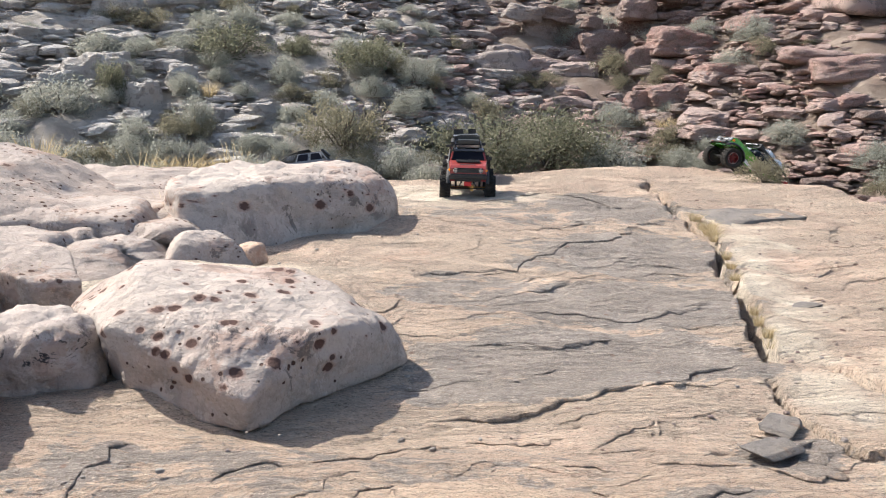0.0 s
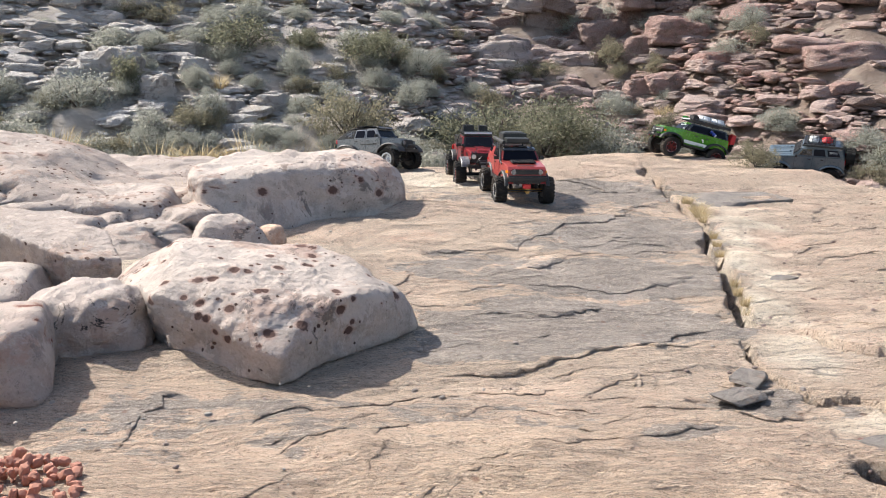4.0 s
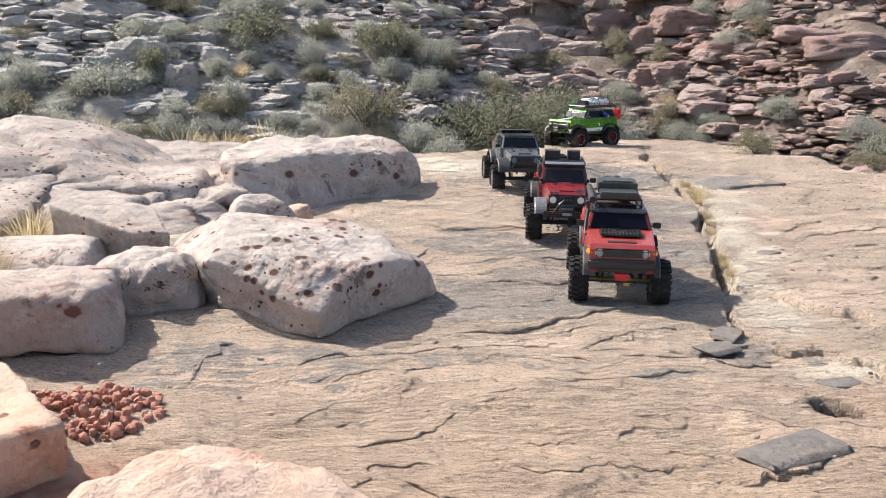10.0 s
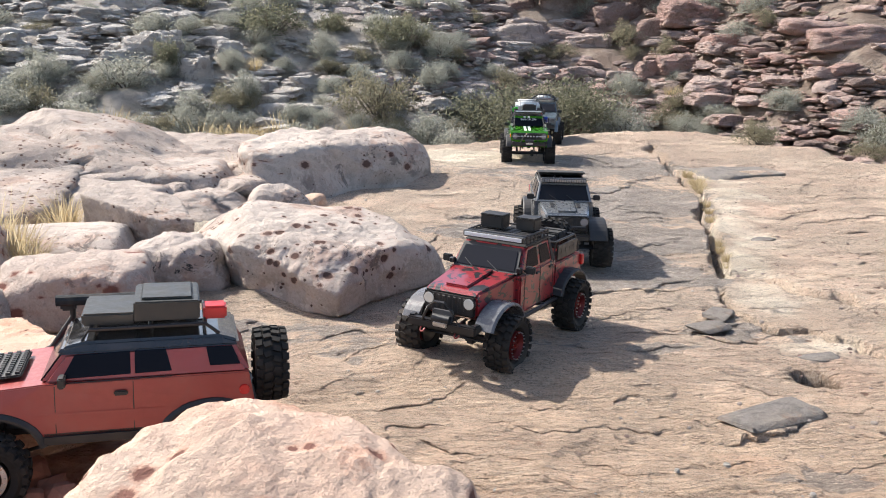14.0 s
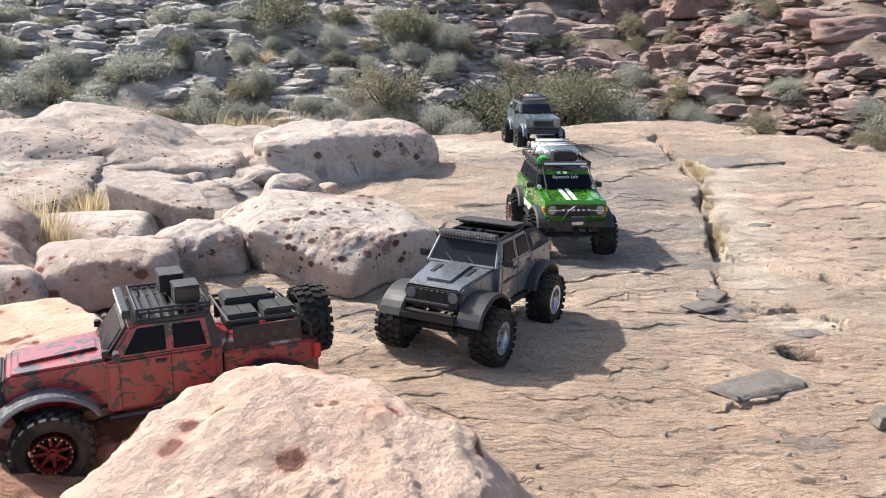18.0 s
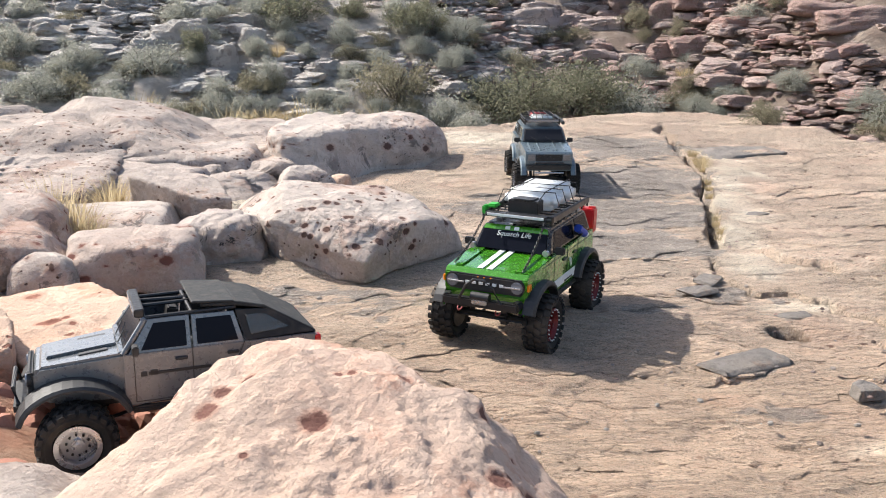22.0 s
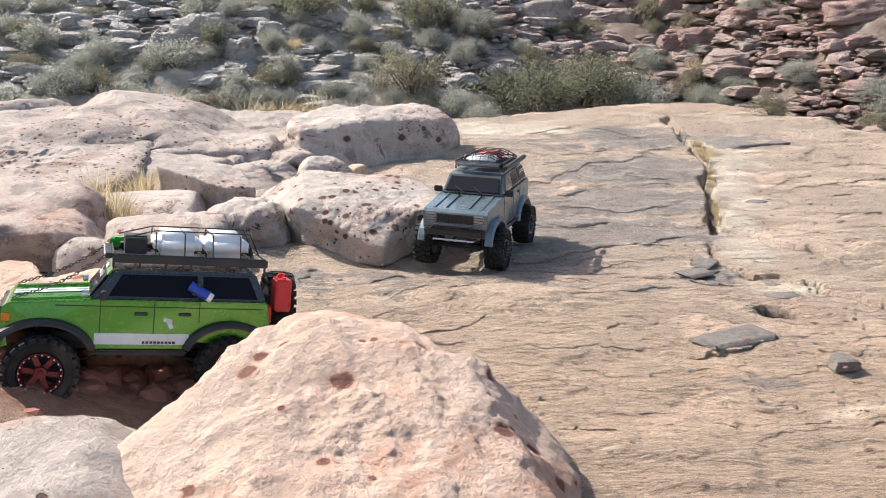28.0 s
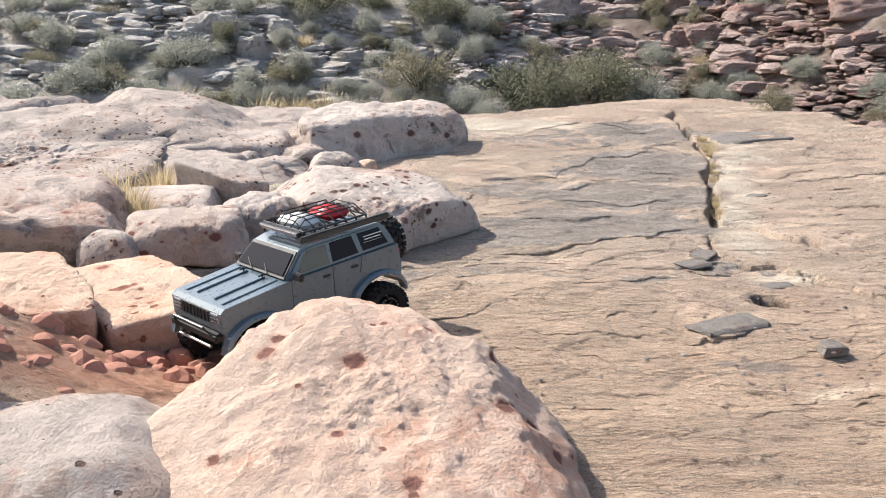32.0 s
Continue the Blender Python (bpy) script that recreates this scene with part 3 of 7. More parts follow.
def boulder(name, x, y, size, yaw, seed, mat, label, sink=0.12, tilt=(0, 0), category="boulder", z=None, **kw):
    me = stone_mesh(name, size, seed, mat=mat, **kw)
    base = float(land(x, y)) if z is None else z
    ob = new(name, me)
    ob.matrix_basis = pose(x, y, base + size[2] * (0.5 - sink), tilt[0], tilt[1], yaw)
    return tagged(ob, label, category)


def plane_boulder(centre, faces, seed, mat, label, size, **kw):
    """A boulder whose broken faces lie in given planes: normal and a point on each."""
    c = Vector(centre)
    normals = [Vector(n).normalized() for n, _ in faces]
    dist = [max(0.02, n.dot(Vector(q) - c)) for n, (_, q) in zip(normals, faces)]
    ob = new("boulder", stone_mesh("boulder", size, seed, mat=mat, planes=(np.array([n[:] for n in normals]), np.array(dist)), **kw))
    ob.matrix_basis = pose(*centre)
    return tagged(ob, label, "boulder")


def slab(outline, top, slope, seed, mat, label, foot_z=-0.06, **kw):
    """A flat-topped angular block over an outline, its top sloping by slope in x and y."""
    cx, cy = (sum(v) / len(outline) for v in zip(*outline))
    faces = [((-slope[0], -slope[1], 1), (cx, cy, top)), ((0, 0, -1), (cx, cy, foot_z))]
    for (ax, ay), (bx, by) in zip(outline, outline[1:] + outline[:1]):
        n = Vector((by - ay, ax - bx, 0)).normalized()
        if n.dot(Vector((ax - cx, ay - cy, 0))) < 0:
            n = -n
        faces.append(((n.x, n.y, -0.06), (ax, ay, top * 0.6)))
    return plane_boulder((cx, cy, (top + foot_z) / 2), faces, seed, mat, label, (0.4, 0.35, 0.2), **kw)


def boulders():
    B = boulder
    plane_boulder((-0.13, 0.93, 0.03), (
        ((0.02, -0.20, 1), (-0.20, 1.12, 0.20)), ((-0.72, 0.10, 0.66), (-0.40, 1.0, 0.145)), ((0.78, 0.05, 0.60), (0.085, 1.0, 0.16)), ((0, 1, 0.15), (-0.2, 1.21, 0.14)),
        ((0, -1, 0.25), (-0.1, 0.62, 0.1)), ((1, -0.1, 0.12), (0.235, 0.8, 0.03)), ((0, 0, -1), (0, 0.9, -0.15)), ((-0.6, 0.6, 0.5), (-0.36, 1.12, 0.155)), ((0.5, 0.7, 0.5), (0.03, 1.10, 0.165)),
        ((-1, -0.1, 0.2), (-0.49, 0.9, 0.04)), ((0.25, -0.28, 1), (0.0, 0.95, 0.185)), ((-0.22, -0.3, 1), (-0.3, 0.95, 0.165))),
        11, STONE_PINK, "large pink-buff sandstone boulder with rusty pits", (0.6, 0.55, 0.34), level=7, p=22, rough=0.065, pits=34, pit_size=0.0135)
    slab([(-0.715, 1.38), (-0.475, 1.52), (-0.79, 1.90), (-1.03, 1.80)], 0.085, (0.06, 0.04), 61, STONE_ORANGE, "split flat-topped orange sandstone slab with rusty spots", level=6, p=55, rough=0.035, pits=16, pit_size=0.016)
    slab([(-1.12, 1.66), (-0.94, 1.67), (-0.80, 1.50), (-0.75, 1.38), (-0.88, 1.345), (-1.10, 1.40)], 0.14, (-0.03, 0.12), 67, STONE_ORANGE, "angular orange sandstone block beside the split slab", level=6, p=55, rough=0.045, pits=8, pit_size=0.015)
    plane_boulder((-0.24, 2.46, 0.07), (
        ((0.10, -0.14, 1), (-0.24, 2.50, 0.156)), ((0.05, -0.55, 0.9), (-0.22, 2.38, 0.142)), ((0.45, -0.10, 0.85), (-0.02, 2.50, 0.135)), ((1, -0.2, 0.30), (0.110, 2.55, 0.035)),
        ((0.78, -0.63, 0.06), (-0.045, 2.375, 0.03)), ((-0.46, -0.88, -0.06), (-0.265, 2.285, 0.04)), ((-0.84, -0.54, -0.35), (-0.50, 2.50, 0.07)), ((-1, 0, 0.1), (-0.60, 2.55, 0.1)),
        ((0, 1, 0.2), (-0.3, 2.70, 0.10)), ((0, 0, -1), (0, 2.5, -0.02)), ((0.45, 0.8, 0.35), (-0.03, 2.66, 0.10)), ((0.75, -0.3, 0.6), (0.05, 2.47, 0.10)), ((-0.5, -0.2, 0.8), (-0.46, 2.50, 0.150))),
        5, STONE_PALE, "pale sandstone boulder with rows of dark pits", (0.64, 0.52, 0.2), level=7, p=26, rough=0.06, pits=80, pit_size=0.0105)
    B("boulder", -0.33, 4.24, (0.96, 0.54, 0.255), 38, 8, STONE_PALE, "pale grey boulder dotted with small dark pits", level=6, p=9, chips=9, cut=0.78, rough=0.075, taper=0.05, pits=60, pit_size=0.016)
    B("boulder", -1.95, 3.95, (2.5, 1.6, 0.78), 12, 14, STONE_WHITE, "bleached rounded sandstone hump", level=6, p=9, chips=14, rough=0.05, taper=0.75, cracks=4, sink=0.5, layers=0.05, pits=70, pit_size=0.022)
    B("boulder", -1.0, 4.62, (1.25, 1.0, 0.40), 24, 16, STONE_WHITE, "low bleached sandstone hump", level=6, p=10, rough=0.05, cracks=2, taper=0.35, sink=0.58)
    B("boulder", -1.02, 3.78, (0.62, 0.50, 0.18), 8, 19, STONE_WHITE, "bleached sandstone boulder with a dark hollow side", level=5, p=12, rough=0.06, cracks=1, sink=0.16)
    slab([(-3.0, 2.60), (-1.9, 2.75), (-1.5, 2.83), (-1.28, 2.92), (-1.17, 3.10), (-1.20, 3.35), (-1.30, 3.9), (-1.9, 4.3), (-3.0, 4.2)], 0.15, (-0.05, 0.10), 23, STONE_WHITE, "broad bleached sandstone ledge with a rounded undercut edge", level=7, p=20, rough=0.12, pits=80, pit_size=0.018)
    slab([(-1.06, 3.02), (-0.76, 2.84), (-0.66, 2.90), (-0.78, 3.14), (-1.02, 3.22)], 0.125, (-0.14, 0.05), 27, STONE_WHITE, "wedge-shaped pale sandstone block", level=6, p=30, rough=0.04)
    B("boulder", -0.60, 2.46, (0.26, 0.21, 0.13), 14, 31, STONE_CRUSTED, "small boulder with black lichen crusts", level=5, p=9, rough=0.11)
    B("boulder", -0.79, 2.21, (0.36, 0.28, 0.15), 10, 37, STONE_BLUSH, "pink sandstone block with dark stains", level=5, p=13, rough=0.06, cracks=1, pits=26, pit_size=0.015, taper=0.05)
    B("boulder", -0.97, 2.07, (0.17, 0.15, 0.12), 5, 41, STONE_PALE, "small rounded pale boulder", level=4, p=6, pits=8)
    B("boulder", -1.40, 2.25, (0.78, 0.56, 0.22), 14, 43, STONE_BLUSH, "big pale pinkish boulder with rusty pits", level=5, p=12, rough=0.06, cracks=2, pits=36, pit_size=0.016, sink=0.12, taper=0.05)
    B("boulder", -1.08, 2.70, (0.50, 0.36, 0.09), 10, 47, STONE_PALE, "flat pale sandstone slab", level=4, p=12, layers=0.15)
    B("boulder", -0.485, 3.50, (0.21, 0.15, 0.115), 25, 53, STONE_PALE, "small loose grey stone", level=5, p=12, chips=9, cut=0.66, taper=0.35, sink=0.08)
    B("boulder", -0.345, 3.52, (0.08, 0.09, 0.07), 40, 57, STONE_ORANGE, "small loose orange stone", level=3, sink=0.05)
    B("boulder", -0.70, 0.74, (0.66, 0.50, 0.17), 12, 71, STONE_WHITE, "smooth pale sandstone rock beside the ditch", level=5, p=7, chips=8, taper=0.3, sink=0.2, z=0.0)
    B("boulder", -1.05, 3.85, (1.15, 1.3, 0.17), 12, 79, STONE_WHITE, "broad low bleached sandstone ledge", level=6, p=12, chips=6, rough=0.05, sink=0.22, cracks=3)
    B("boulder", -0.78, 4.12, (0.72, 0.62, 0.16), 20, 73, STONE_WHITE, "low bleached sandstone ledge", level=4, p=8, pits=20, sink=0.4)

boulders()
rock_sheets()


# ---- the hillside: strata blocks, rubble and brush ----
def transformed(me, m):
    """The corner places and faces of a mesh under a transform."""
    co = np.empty(len(me.vertices) * 3)
    me.vertices.foreach_get("co", co)
    co = co.reshape(-1, 3)
    m = np.array(m)
    return co @ m[:3, :3].T + m[:3, 3], np.array([p.vertices[:] for p in me.polygons])


def joined(name, pieces, mat, smooth_shade=True):
    verts, faces, base = [], [], 0
    for co, f in pieces:
        verts.append(co)
        faces.append(f + base)
        base += len(co)
    me = bpy.data.meshes.new(name)
    me.from_pydata(np.vstack(verts).tolist(), [], np.vstack(faces).tolist())
    me.materials.append(mat)
    if smooth_shade:
        me.shade_smooth()
    me.update()
    return me


def ground_tilt(x, y):
    e = 0.15
    return math.degrees(math.atan2(float(land(x, y + e) - land(x, y - e)), 2 * e))


BLOCKS = [stone_mesh("strata_block", (1, 0.8, 0.6), 100 + k, level=4, mat=HILL_ROCK, p=18 + 3 * (k % 5), chips=10, rough=0.13, taper=0.04, layers=0.10, shade=False) for k in range(16)]
SMOOTH = [stone_mesh("weathered_block", (1, 0.8, 0.6), 140 + k, level=4, mat=HILL_ROCK, p=7 + 2 * (k % 4), chips=6, rough=0.11, taper=0.12, layers=0.06) for k in range(10)]
LUMPS = [stone_mesh("rubble_stone", (1, 0.85, 0.6), 200 + k, level=2, mat=HILL_RUBBLE, p=16, chips=8, rough=0.16, taper=0.04) for k in range(12)]
CHIPS = [stone_mesh("rubble_chip", (1, 0.85, 0.6), 260 + k, level=1, mat=HILL_RUBBLE, p=14, chips=7, rough=0.16) for k in range(10)]

NAMED_ROCKS_A = ((-1.54, 6.81, 0.35, 0.35), (-1.37, 7.26, 0.33, 0.23), (-1.85, 7.28, 0.31, 0.23), (1.01, 8.56, 0.53, 0.17), (2.29, 8.18, 0.49, 0.23), (1.56, 8.88, 0.53, 0.23),
                 (2.63, 7.06, 0.56, 0.15), (2.64, 6.80, 0.53, 0.14), (1.90, 8.76, 0.37, 0.21), (-0.23, 7.18, 0.37, 0.17), (-0.81, 6.92, 0.33, 0.12), (-0.92, 6.61, 0.35, 0.10),
                 (-0.73, 6.66, 0.37, 0.12), (1.61, 8.26, 0.50, 0.16), (1.26, 8.22, 0.47, 0.16), (0.90, 8.26, 0.38, 0.13), (1.22, 9.01, 0.63, 0.28), (2.65, 7.54, 0.62, 0.21))
NAMED_ROCKS_B = ((2.48, 8.10, 0.57, 0.27), (2.69, 6.53, 0.47, 0.12), (2.64, 6.33, 0.53, 0.11), (0.38, 6.70, 0.28, 0.13), (3.06, 5.59, 0.60, 0.24), (3.14, 5.24, 0.45, 0.18),
                 (2.80, 5.66, 0.69, 0.15), (2.64, 6.17, 0.69, 0.14), (-1.89, 7.03, 0.65, 0.38), (-2.13, 6.88, 0.37, 0.25), (-0.20, 7.15, 0.41, 0.19), (-0.75, 6.62, 0.49, 0.14),
                 (2.61, 7.38, 0.72, 0.18), (1.82, 8.81, 0.78, 0.25), (1.10, 8.58, 0.63, 0.19), (2.15, 9.19, 0.84, 0.42), (2.74, 8.63, 0.84, 0.42), (1.61, 9.52, 0.75, 0.43))


def rock_at(x, y, w, h, rnd, mesh_list):
    ob = new("rock", rnd.choice(mesh_list))
    d = w * rnd.uniform(0.55, 0.85)
    ob.matrix_basis = pose(x, y + d * 0.2, float(land(x, y)) + h * 0.38, rnd.uniform(-6, 6), rnd.uniform(-6, 6), rnd.uniform(-25, 25)) @ Matrix.Diagonal((w, d / 0.8, h / 0.55, 1))
    pale = x < 0.5
    return tagged(ob, "pale weathered sandstone block on the slope" if pale else "reddish sandstone strata block on the slope", "rock", "rocks on the hillside")


def foot(x):
    return float(np.interp(x, *zip(*FOOT)))


def hillside():
    rnd = random.Random(4)
    for x, y, w, h in NAMED_ROCKS_A + NAMED_ROCKS_B:
        rock_at(x, y, w * 0.62, h * 0.55, rnd, BLOCKS)
    cx, cy = zip(*CREST)
    brush = [(b[1], b[2], b[3]) for b in BUSHES_A + BUSHES_B + BUSHES_C]

    def clear(x, y, w):
        return all(abs(x - bx) > 0.45 * bw + 0.3 * w or not -0.65 * bw - 0.3 * w < y - by < 0.3 * bw for bx, by, bw in brush)

    # fractured pale outcrop high on the slope
    for x, y, w, h, yaw in ((-2.45, 8.15, 0.50, 0.42, 20), (-2.02, 8.10, 0.36, 0.36, -15), (-2.62, 8.62, 0.72, 0.40, 8), (-2.0, 8.62, 0.55, 0.34, -10), (-1.66, 8.40, 0.42, 0.30, 12), (-2.95, 8.35, 0.5, 0.36, 25), (-2.3, 9.05, 0.9, 0.36, 4), (-1.6, 8.95, 0.6, 0.26, -6)):
        ob = new("rock", rnd.choice(SMOOTH))
        ob.matrix_basis = pose(x, y, float(land(x, y)) + h * 0.28, -16, rnd.uniform(-8, 8), yaw) @ Matrix.Diagonal((w, w * 0.8, h, 1))
        tagged(ob, "large pale grey block of a fractured outcrop", "rock", "rocks on the hillside")
    # dark red cliff band with overhanging caps
    for k in range(26):
        x = 1.2 + 0.17 * k + rnd.uniform(-0.08, 0.08)
        y = 9.55 - 0.10 * k * 0.17 + rnd.uniform(-0.1, 0.1)
        for level in range(1 + k % 2):
            w, h = rnd.uniform(0.18, 0.38), rnd.uniform(0.12, 0.22)
            ob = new("rock", rnd.choice(BLOCKS))
            ob.matrix_basis = pose(x, y - 0.16 * level, float(land(x, y)) + h * 0.3 + 0.18 * level, rnd.uniform(-9, 9), rnd.uniform(-14, 14), rnd.uniform(-25, 25)) @ Matrix.Diagonal((w, w * 0.9, h * 1.5, 1))
            tagged(ob, "dark red sandstone block of the cliff band", "rock", "rocks on the hillside")
    for x, y, w, h in ((4.15, 8.1, 0.75, 0.36), (1.08, 8.72, 0.55, 0.20), (2.45, 8.75, 0.36, 0.20), (3.45, 7.5, 0.62, 0.12), (3.6, 7.22, 0.60, 0.15), (2.9, 8.0, 0.4, 0.10), (3.3, 8.3, 0.45, 0.12), (4.3, 7.6, 0.5, 0.18)):
        rock_at(x, y, w, h, rnd, SMOOTH)
    count = 0
    while count < 205:
        x, y = rnd.uniform(-3.8, 4.6), rnd.uniform(5.0, 10.6)
        if y < foot(x) + 0.05 or abs(x) > 0.62 * y or not clear(x, y, 0.3):
            continue
        w = rnd.uniform(0.09, 0.27) if x < 0.6 else rnd.uniform(0.10, 0.34)
        rock_at(x, y, w, w * rnd.uniform(0.2, 0.38) if x < 0.6 else w * rnd.uniform(0.14, 0.30), rnd, BLOCKS if count % 3 else SMOOTH)
        count += 1
    pieces = []
    while len(pieces) < 13500:
        x, y = rnd.uniform(-8, 8), 5.0 + 9 * rnd.random() ** 1.6
        if len(pieces) % 2:
            x = rnd.uniform(-3.6, 3.9)
            y = foot(x) - 0.1 + 4.0 * rnd.random()
        if y < foot(x) - 0.12 or len(pieces) < 5600 and not clear(x, y, 0.1):
            continue
        small = len(pieces) > 5600
        w = rnd.uniform(0.04, 0.10) if small else min(0.26, 0.06 * math.exp(rnd.gauss(0.66, 0.50)))
        m = pose(x, y, float(land(x, y)) + w * 0.10, rnd.uniform(-10, 10), rnd.uniform(-10, 10), rnd.uniform(-180, 180)) @ Matrix.Diagonal((w, w * rnd.uniform(0.6, 1), w * rnd.uniform(0.28, 0.55), 1))
        pieces.append(transformed(rnd.choice(CHIPS if small else LUMPS), m))
    ob = new("hillside_rubble", joined("hillside_rubble", pieces, HILL_RUBBLE, False))
    tagged(ob, "loose pale and reddish sandstone rubble on the slope", "rubble", kind="stuff")



def stem_mesh(rnd, count, height, spread):
    bm = bmesh.new()
    for _ in range(count):
        a, lean = rnd.uniform(0, 2 * math.pi), rnd.uniform(0.15, 1.0) * spread
        p, r = Vector((rnd.gauss(0, 0.03), rnd.gauss(0, 0.03), 0)), rnd.uniform(0.010, 0.018)
        end = Vector((math.cos(a) * lean, math.sin(a) * lean, height * rnd.uniform(0.6, 1.0)))
        rings = []
        for k in range(5):
            u = k / 4
            c = p.lerp(end, u) + Vector((rnd.gauss(0, 0.02), rnd.gauss(0, 0.02), 0.06 * math.sin(u * 3)))
            rings.append([bm.verts.new(c + Vector((math.cos(b), math.sin(b), 0)) * r * (1 - 0.75 * u)) for b in (0, 2.1, 4.2)])
        for a1, b1 in zip(rings, rings[1:]):
            for k in range(3):
                bm.faces.new((a1[k], a1[(k + 1) % 3], b1[(k + 1) % 3], b1[k]))
    return mesh_of("branchwork", bm, TWIG)


def crown_mesh(seed, leaves, leaf, mat, lobes=9, height=0.55, open_=0.75):
    """Leaves in uneven clumps round many lobes, one unit wide."""
    rnd = random.Random(seed)
    clumps = []
    for _ in range(lobes):
        a, d = rnd.uniform(0, 2 * math.pi), 0.36 * rnd.random() ** 0.6
        clumps.append((Vector((math.cos(a) * d, math.sin(a) * d, height * rnd.uniform(0.25, 0.85) * (1 - 0.5 * d / 0.36))), rnd.uniform(0.09, 0.19)))
    twigs = []
    for c, r in clumps:
        for _ in range(rnd.randint(9, 15)):
            v = Vector((rnd.gauss(0, 1), rnd.gauss(0, 1), rnd.gauss(0.25, 0.8))).normalized()
            twigs.append((c + v * r * rnd.uniform(0.45, 1.25), rnd.uniform(0.03, 0.07)))
    verts, faces = [], []
    for _ in range(leaves):
        c, s = rnd.choice(twigs)
        q = c + Vector((rnd.gauss(0, s), rnd.gauss(0, s), rnd.gauss(0, s)))
        q.z = max(q.z, 0.02)
        d1 = Vector((rnd.gauss(0, 1), rnd.gauss(0, 1), rnd.gauss(0.4, 0.9))).normalized()
        d2 = d1.orthogonal().normalized()
        d2.rotate(Euler((rnd.uniform(0, 3), rnd.uniform(0, 3), rnd.uniform(0, 3))))
        l = leaf * rnd.uniform(0.6, 1.3)
        k = len(verts)
        verts += [q - d1 * l, q + d2 * l * 0.38, q + d1 * l, q - d2 * l * 0.38]
        faces.append((k, k + 1, k + 2, k + 3))
    me = bpy.data.meshes.new("crown")
    me.from_pydata([v[:] for v in verts], [], faces)
    me.materials.append(mat)
    me.update()
    return me


KINDS = {
    "oak": ([crown_mesh(k, 9000, 0.016, LEAF_GREEN, 30, 0.44) for k in (1, 2)], "dense dark green scrub oak bush"),
    "green": ([crown_mesh(k, 4200, 0.023, LEAF_GREEN, 14) for k in (3, 4)], "rounded dark green desert shrub"),
    "sage": ([crown_mesh(k, 7200, 0.021, LEAF_SAGE, 22) for k in (5, 6, 7, 8)], "grey-green sagebrush with fine twigs"),
    "olive": ([crown_mesh(k, 3600, 0.022, LEAF_OLIVE, 14) for k in (9, 10, 11)], "brownish olive desert shrub with bare twigs"),
}
STEMS = [stem_mesh(random.Random(k), 12, 0.42, 0.42) for k in range(3)]


def bush(kind, x, y, w, h):
    crowns, label = KINDS[kind]
    k = int(abs(x * 37 + y * 91)) 
    root = empty("bush", pose(x, y, float(land(x, y)) - 0.01, 0, 0, (k * 67) % 360) @ Matrix.Diagonal((w * 1.15, w * 1.15, h * 2.1, 1)))
    part("branchwork", STEMS[k % 3], None, root)
    part("crown", crowns[k % len(crowns)], None, root)
    return tagged(root, label, "bush", "desert shrubs")


BUSHES_A = (("oak", 0.79, 7.05, 0.96, 0.45), ("oak", 1.33, 7.38, 0.98, 0.50), ("olive", -0.19, 6.73, 0.59, 0.35), ("green", -0.04, 7.86, 0.55, 0.27), ("green", -1.08, 7.70, 0.65, 0.25),
            ("sage", -0.66, 7.48, 0.29, 0.20), ("sage", -1.16, 6.68, 0.27, 0.22), ("sage", -1.48, 6.41, 0.28, 0.18), ("sage", 0.18, 6.46, 0.34, 0.25), ("sage", 0.36, 6.25, 0.32, 0.22),
            ("sage", 1.80, 7.15, 0.52, 0.32), ("olive", 1.47, 8.56, 0.32, 0.17), ("sage", 1.98, 7.95, 0.34, 0.18), ("sage", 2.59, 6.40, 0.25, 0.15), ("sage", -0.74, 6.54, 0.26, 0.15),
            ("sage", 2.57, 7.26, 0.31, 0.13), ("sage", 0.76, 7.95, 0.23, 0.12), ("olive", 0.46, 7.89, 0.22, 0.15), ("sage", -0.01, 7.53, 0.28, 0.14))
BUSHES_B = (("green", -0.59, 7.91, 0.32, 0.18), ("olive", 2.24, 7.42, 0.39, 0.13), ("olive", 2.47, 6.57, 0.22, 0.12), ("green", -1.74, 6.88, 0.25, 0.26), ("olive", 2.13, 8.78, 0.45, 0.22),
            ("sage", -1.32, 7.08, 0.21, 0.17), ("sage", 0.36, 7.57, 0.25, 0.13), ("sage", -0.14, 6.46, 0.36, 0.13), ("olive", 2.59, 6.14, 0.23, 0.12),
            ("green", -4.01, 6.84, 0.58, 0.47), ("sage", -3.39, 6.87, 0.36, 0.18), ("sage", -3.02, 6.65, 0.33, 0.22), ("sage", -3.55, 6.19, 0.62, 0.19), ("sage", -3.68, 6.05, 0.41, 0.21))
BUSHES_C = (("sage", -2.20, 6.05, 0.41, 0.20), ("sage", -2.66, 6.15, 0.46, 0.20), ("sage", -2.00, 6.61, 0.47, 0.26), ("sage", -1.48, 6.19, 0.28, 0.20), ("sage", 2.48, 6.55, 0.28, 0.17),
            ("olive", 2.76, 5.57, 0.29, 0.14), ("sage", 2.96, 6.91, 0.32, 0.16), ("green", 3.34, 6.05, 0.30, 0.17), ("sage", -1.98, 7.45, 0.35, 0.17), ("olive", 3.23, 5.48, 0.23, 0.18),
            ("sage", 2.43, 7.06, 0.24, 0.15), ("sage", -2.55, 6.58, 0.33, 0.20), ("olive", 2.40, 5.95, 0.34, 0.15), ("sage", -1.77, 6.08, 0.34, 0.18), ("sage", -2.94, 5.78, 0.51, 0.20))


